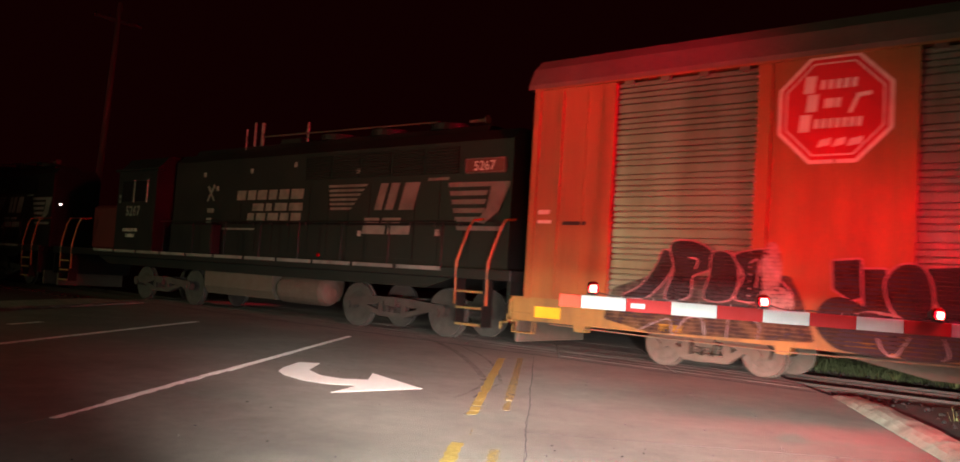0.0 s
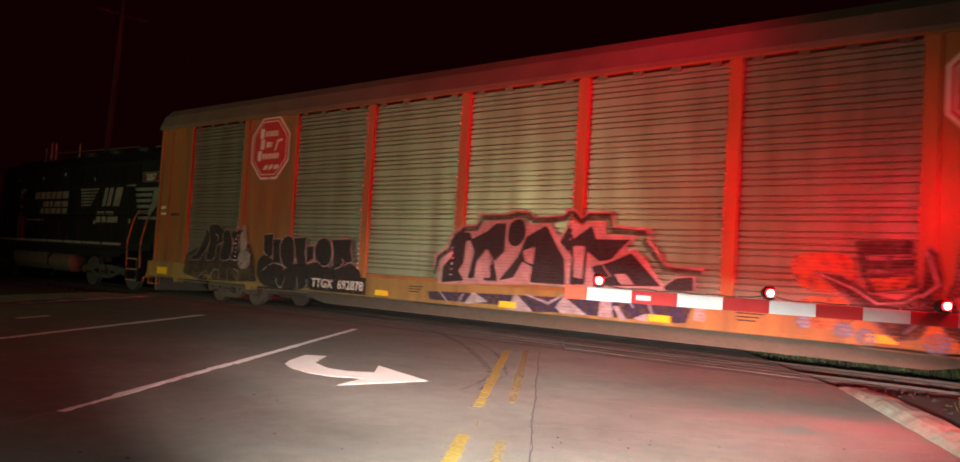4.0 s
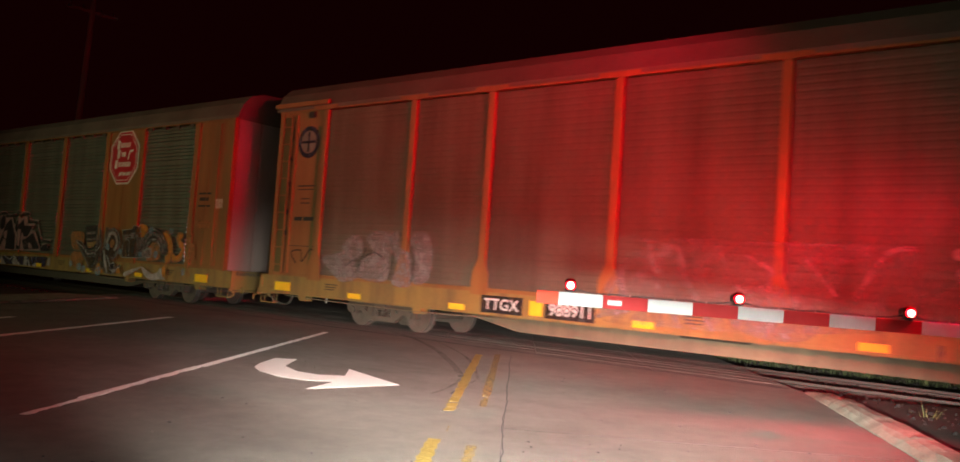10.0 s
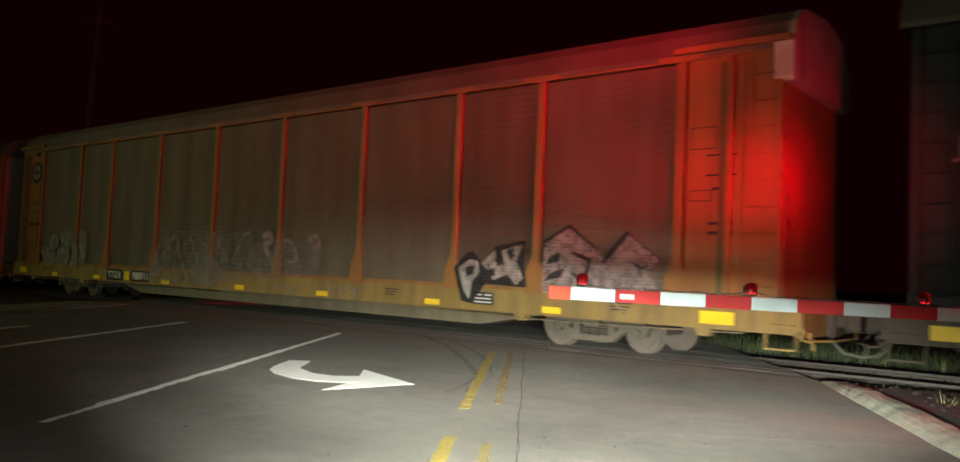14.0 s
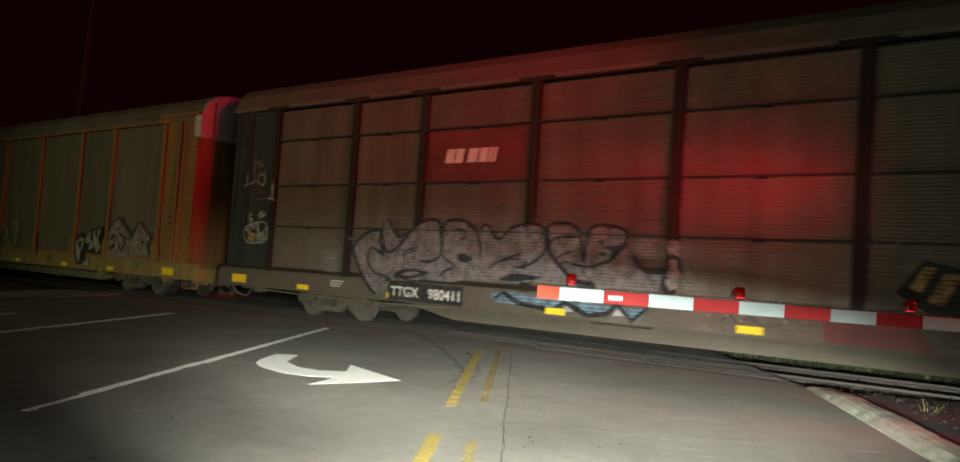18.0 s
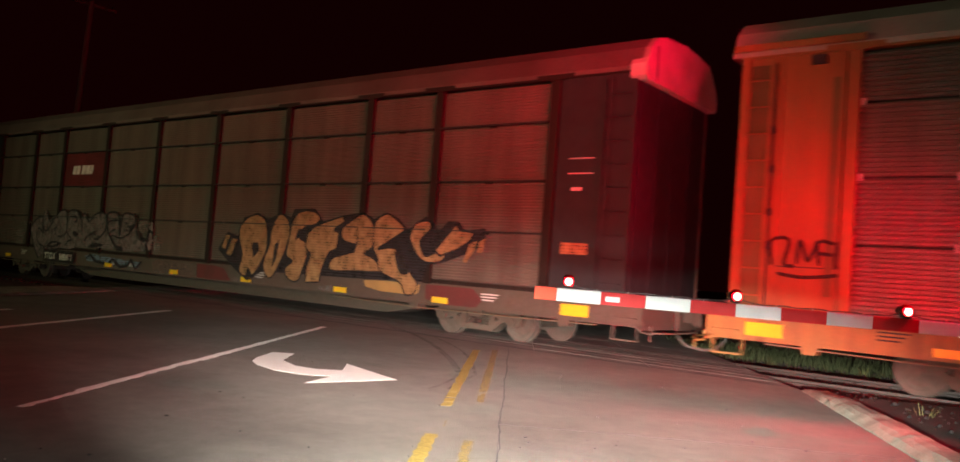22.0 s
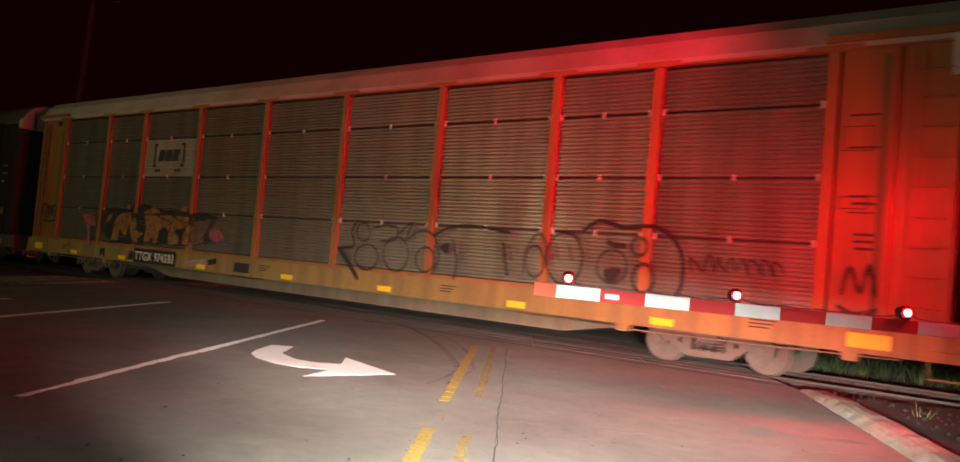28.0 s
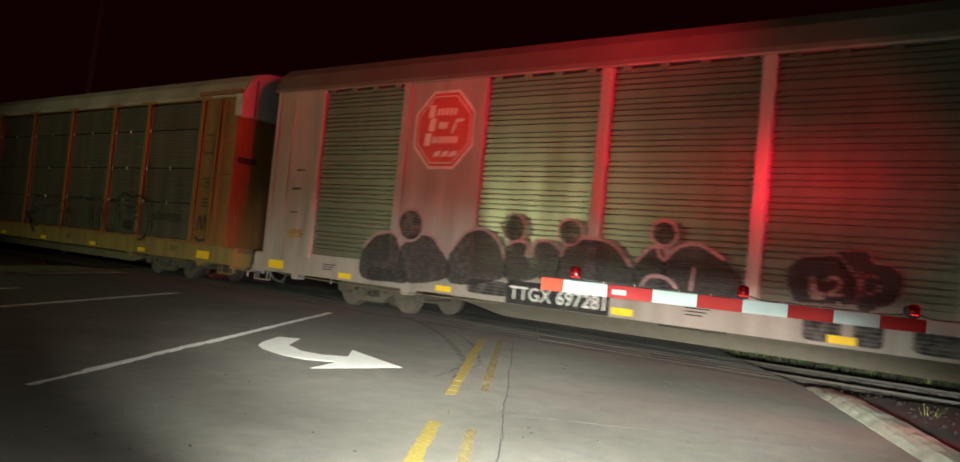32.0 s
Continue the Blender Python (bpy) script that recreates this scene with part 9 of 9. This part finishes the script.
# walkway handrail with posts
part("handrail", tube([(7.0, 0.12, 2.38), (10.0, 0.12, 2.40), (14.0, 0.12, 2.40), (18.6, 0.12, 2.42)], 0.02), "loco", loco)
for i in range(8):
    part("rail_post", tube([(7.2 + 1.58 * i, 0.12, 1.48), (7.2 + 1.58 * i, 0.12, 2.40)], 0.018), "loco", loco)
# marks: numbers, warning sign picture, bars for the lettering, striped emblem
Y0 = HOOD - 0.016


def flat(points, mat, y=Y0, label=""):
    return part("mark", plate(points, y - 0.003, y), mat, loco, label)


def bar(x, z, w, h, mat="loco_mark", lean=0.2, y=Y0):
    return flat([(x, z), (x + w, z), (x + w + h * lean, z + h), (x + h * lean, z + h)], mat, y)


number = lettering("5267", 0.30)
part("number", number, "loco_mark", loco, "white road number", pose(4.85, 0.092, 2.55))
for x, z, w in ((4.75, 2.05, 0.9), (4.95, 1.88, 0.55)):
    bar(x, z, w, 0.10, "chalk", 0, 0.092)
for x, z in ((4.38, 3.1), (4.38, 2.95)):
    bar(x, z, 0.1, 0.10, "loco_mark", 0, 0.092)
# warning sign picture: crossed boards over two lamps on a post, and a line
for dz in (1, -1):
    flat([(8.55, 3.22 - dz * 0.20), (8.62, 3.24 - dz * 0.24), (8.95, 3.22 + dz * 0.20), (8.88, 3.26 + dz * 0.24)], "loco_mark", Y0 - 0.004 * (dz > 0))
bar(8.62, 2.68, 0.34, 0.12, "loco_mark", 0)
bar(8.60, 1.68, 0.26, 0.85, "loco_mark", 0)
bar(8.86, 2.20, 2.1, 0.05, "loco_mark", 0)
for j, (z, words) in enumerate(((3.02, ((10.05, 0.40), (10.55, 0.36), (11.0, 0.40), (11.5, 0.34), (11.95, 0.40), (12.45, 0.5))), (2.72, ((10.8, 0.5), (11.4, 0.25), (11.8, 0.5), (12.4, 0.55))), (2.46, ((10.6, 0.3), (11.0, 0.4), (11.5, 0.45), (12.05, 0.35), (12.5, 0.4))))):
    for x, w in words:
        bar(x, z, w, 0.20 if j else 0.26, "letter_grey", 0.12)
for i in range(6):
    z = 3.28 - 0.11 * i
    flat([(13.95 + 0.02 * i, z), (13.95 + 0.02 * i, z + 0.06), (15.35 - 0.10 * i, z + 0.06), (15.28 - 0.10 * i, z)], "loco_mark")
for x, w in ((15.62, 0.24), (15.98, 0.26), (16.42, 0.46)):
    bar(x, 2.72, w, 0.62, "loco_mark", 0.3)
for x, z, w, h in ((15.3, 2.42, 0.5, 0.12), (15.9, 2.42, 0.6, 0.12), (15.25, 2.16, 0.75, 0.2), (16.1, 2.16, 0.7, 0.2), (17.3, 3.36, 0.6, 0.06)):
    bar(x, z, w, h, "letter_grey", 0.15)
for i in range(6):                     # broad bands that shorten towards the rear corner
    z = 3.20 - 0.185 * i
    flat([(17.92 + 0.06 * i, z), (17.90 + 0.06 * i, z + 0.10), (19.58 - 0.02 * i, z + 0.09), (19.56 - 0.02 * i, z)] if i in (0, 5) else [(17.92 + 0.06 * i, z), (17.90 + 0.06 * i, z + 0.10), (19.05 - 0.03 * i, z + 0.10), (19.0 - 0.03 * i, z)], "loco_mark", Y0, "white band")
flat([(19.58, 3.22), (19.1, 3.22), (19.0, 2.75), (18.75, 2.45), (18.95, 2.42), (19.35, 2.7)], "loco_mark", Y0 - 0.004)
board = part("number_board", box(18.35, 19.45, HOOD - 0.03, HOOD - 0.002, 3.48, 3.80, bevel=0.03), "loco_mark", loco, "number board with a pale rim")
part("board_face", box(18.39, 19.41, HOOD - 0.033, HOOD - 0.0305, 3.51, 3.77, bevel=0.001), "loco_red", board)
part("number", lettering("5267", 0.20), "mark_white", loco, "pale road number", pose(18.60, HOOD - 0.036, 3.54))
for x, z in ((8.3, 3.72), (10.6, 3.75), (12.5, 3.85), (14.9, 3.6), (9.0, 3.3), (15.1, 2.1), (17.6, 2.15)):
    bar(x, z, 0.13, 0.13, "chalk", 0)
part("marker_lamp", lathe([(0.0, 0.05), (0.03, 0.05)], "Y", 12, centre=(14.4, 0.03, 1.6)), "red_glass", loco)

# a second engine of the same kind runs ahead
lead = copy_thing(loco, pose(-51.0, SIDE, 0))
for o in list(lead.children_recursive):
    if o.name.startswith(("number", "board_face")):
        bpy.data.objects.remove(o)
CARS.append((lead, -51.0))
for t in lead.children:
    if t.name.startswith("truck"):
        for dx, w in zip((-1.4, 1.4), t.children):
            WHEELS.append((w, 0.51, dx))
part("class_lamp", lathe([(0, 0.035), (0.02, 0.035)], "X", 12, centre=(19.63, 0.9, 3.05)), glow("small white lamp", (1.0, 0.95, 0.85), 6.0), lead, "small lit white lamp")

# ---------------------------------------------------------------- what moves
DIM, HALF_LIT = 49, 37        # a drum's turn while its lamp comes up to full light


def motions():
    steps = [i * 0.5 for i in range(65)]
    for car, front in CARS:
        walk(car, [(t, pose(front - travel(t), SIDE, 0)) for t in steps])
    fine = [min(32.0, i * 0.1) for i in range(321)]
    for w, r, dx in WHEELS:
        walk(w, [(t, pose(dx, 0, r, 0, -math.degrees(travel(t) / r), 0)) for t in fine])
    rows = switched(FLASHES, GATE_ENDS, 0, 0, 89)
    for lamp in LAMPS:
        walk(lamp, [(t, pose(0, 0, 0, v, 0, 0)) for t, v in rows])
    for lamp in FLASHERS_WITH_GATE:
        walk(lamp, [(t, pose(0, 0, 0, 0, 0, v)) for t, v in rows])
    # the other lamps of the crossing come on in between
    rows = [(0.0, 89)]
    for a in FLASHES[1:]:
        rows += [(a - 0.07, 0), (a - 0.02, 89), (a + 0.66, 89), (a + 0.71, DIM), (a + 0.78, DIM), (a + 0.83, HALF_LIT), (a + 0.865, HALF_LIT), (a + 0.912, 0)]
    rows = [(0.0, 89), (0.04, DIM), (0.12, HALF_LIT), (0.17, HALF_LIT), (0.22, 0)] + [r for r in rows if 0.7 < r[0] < 31.95] + [(32.0, 0)]
    for lamp in FLASHERS:
        walk(lamp, [(t, pose(0, 0, 0, 0, 0, v)) for t, v in rows])


motions()
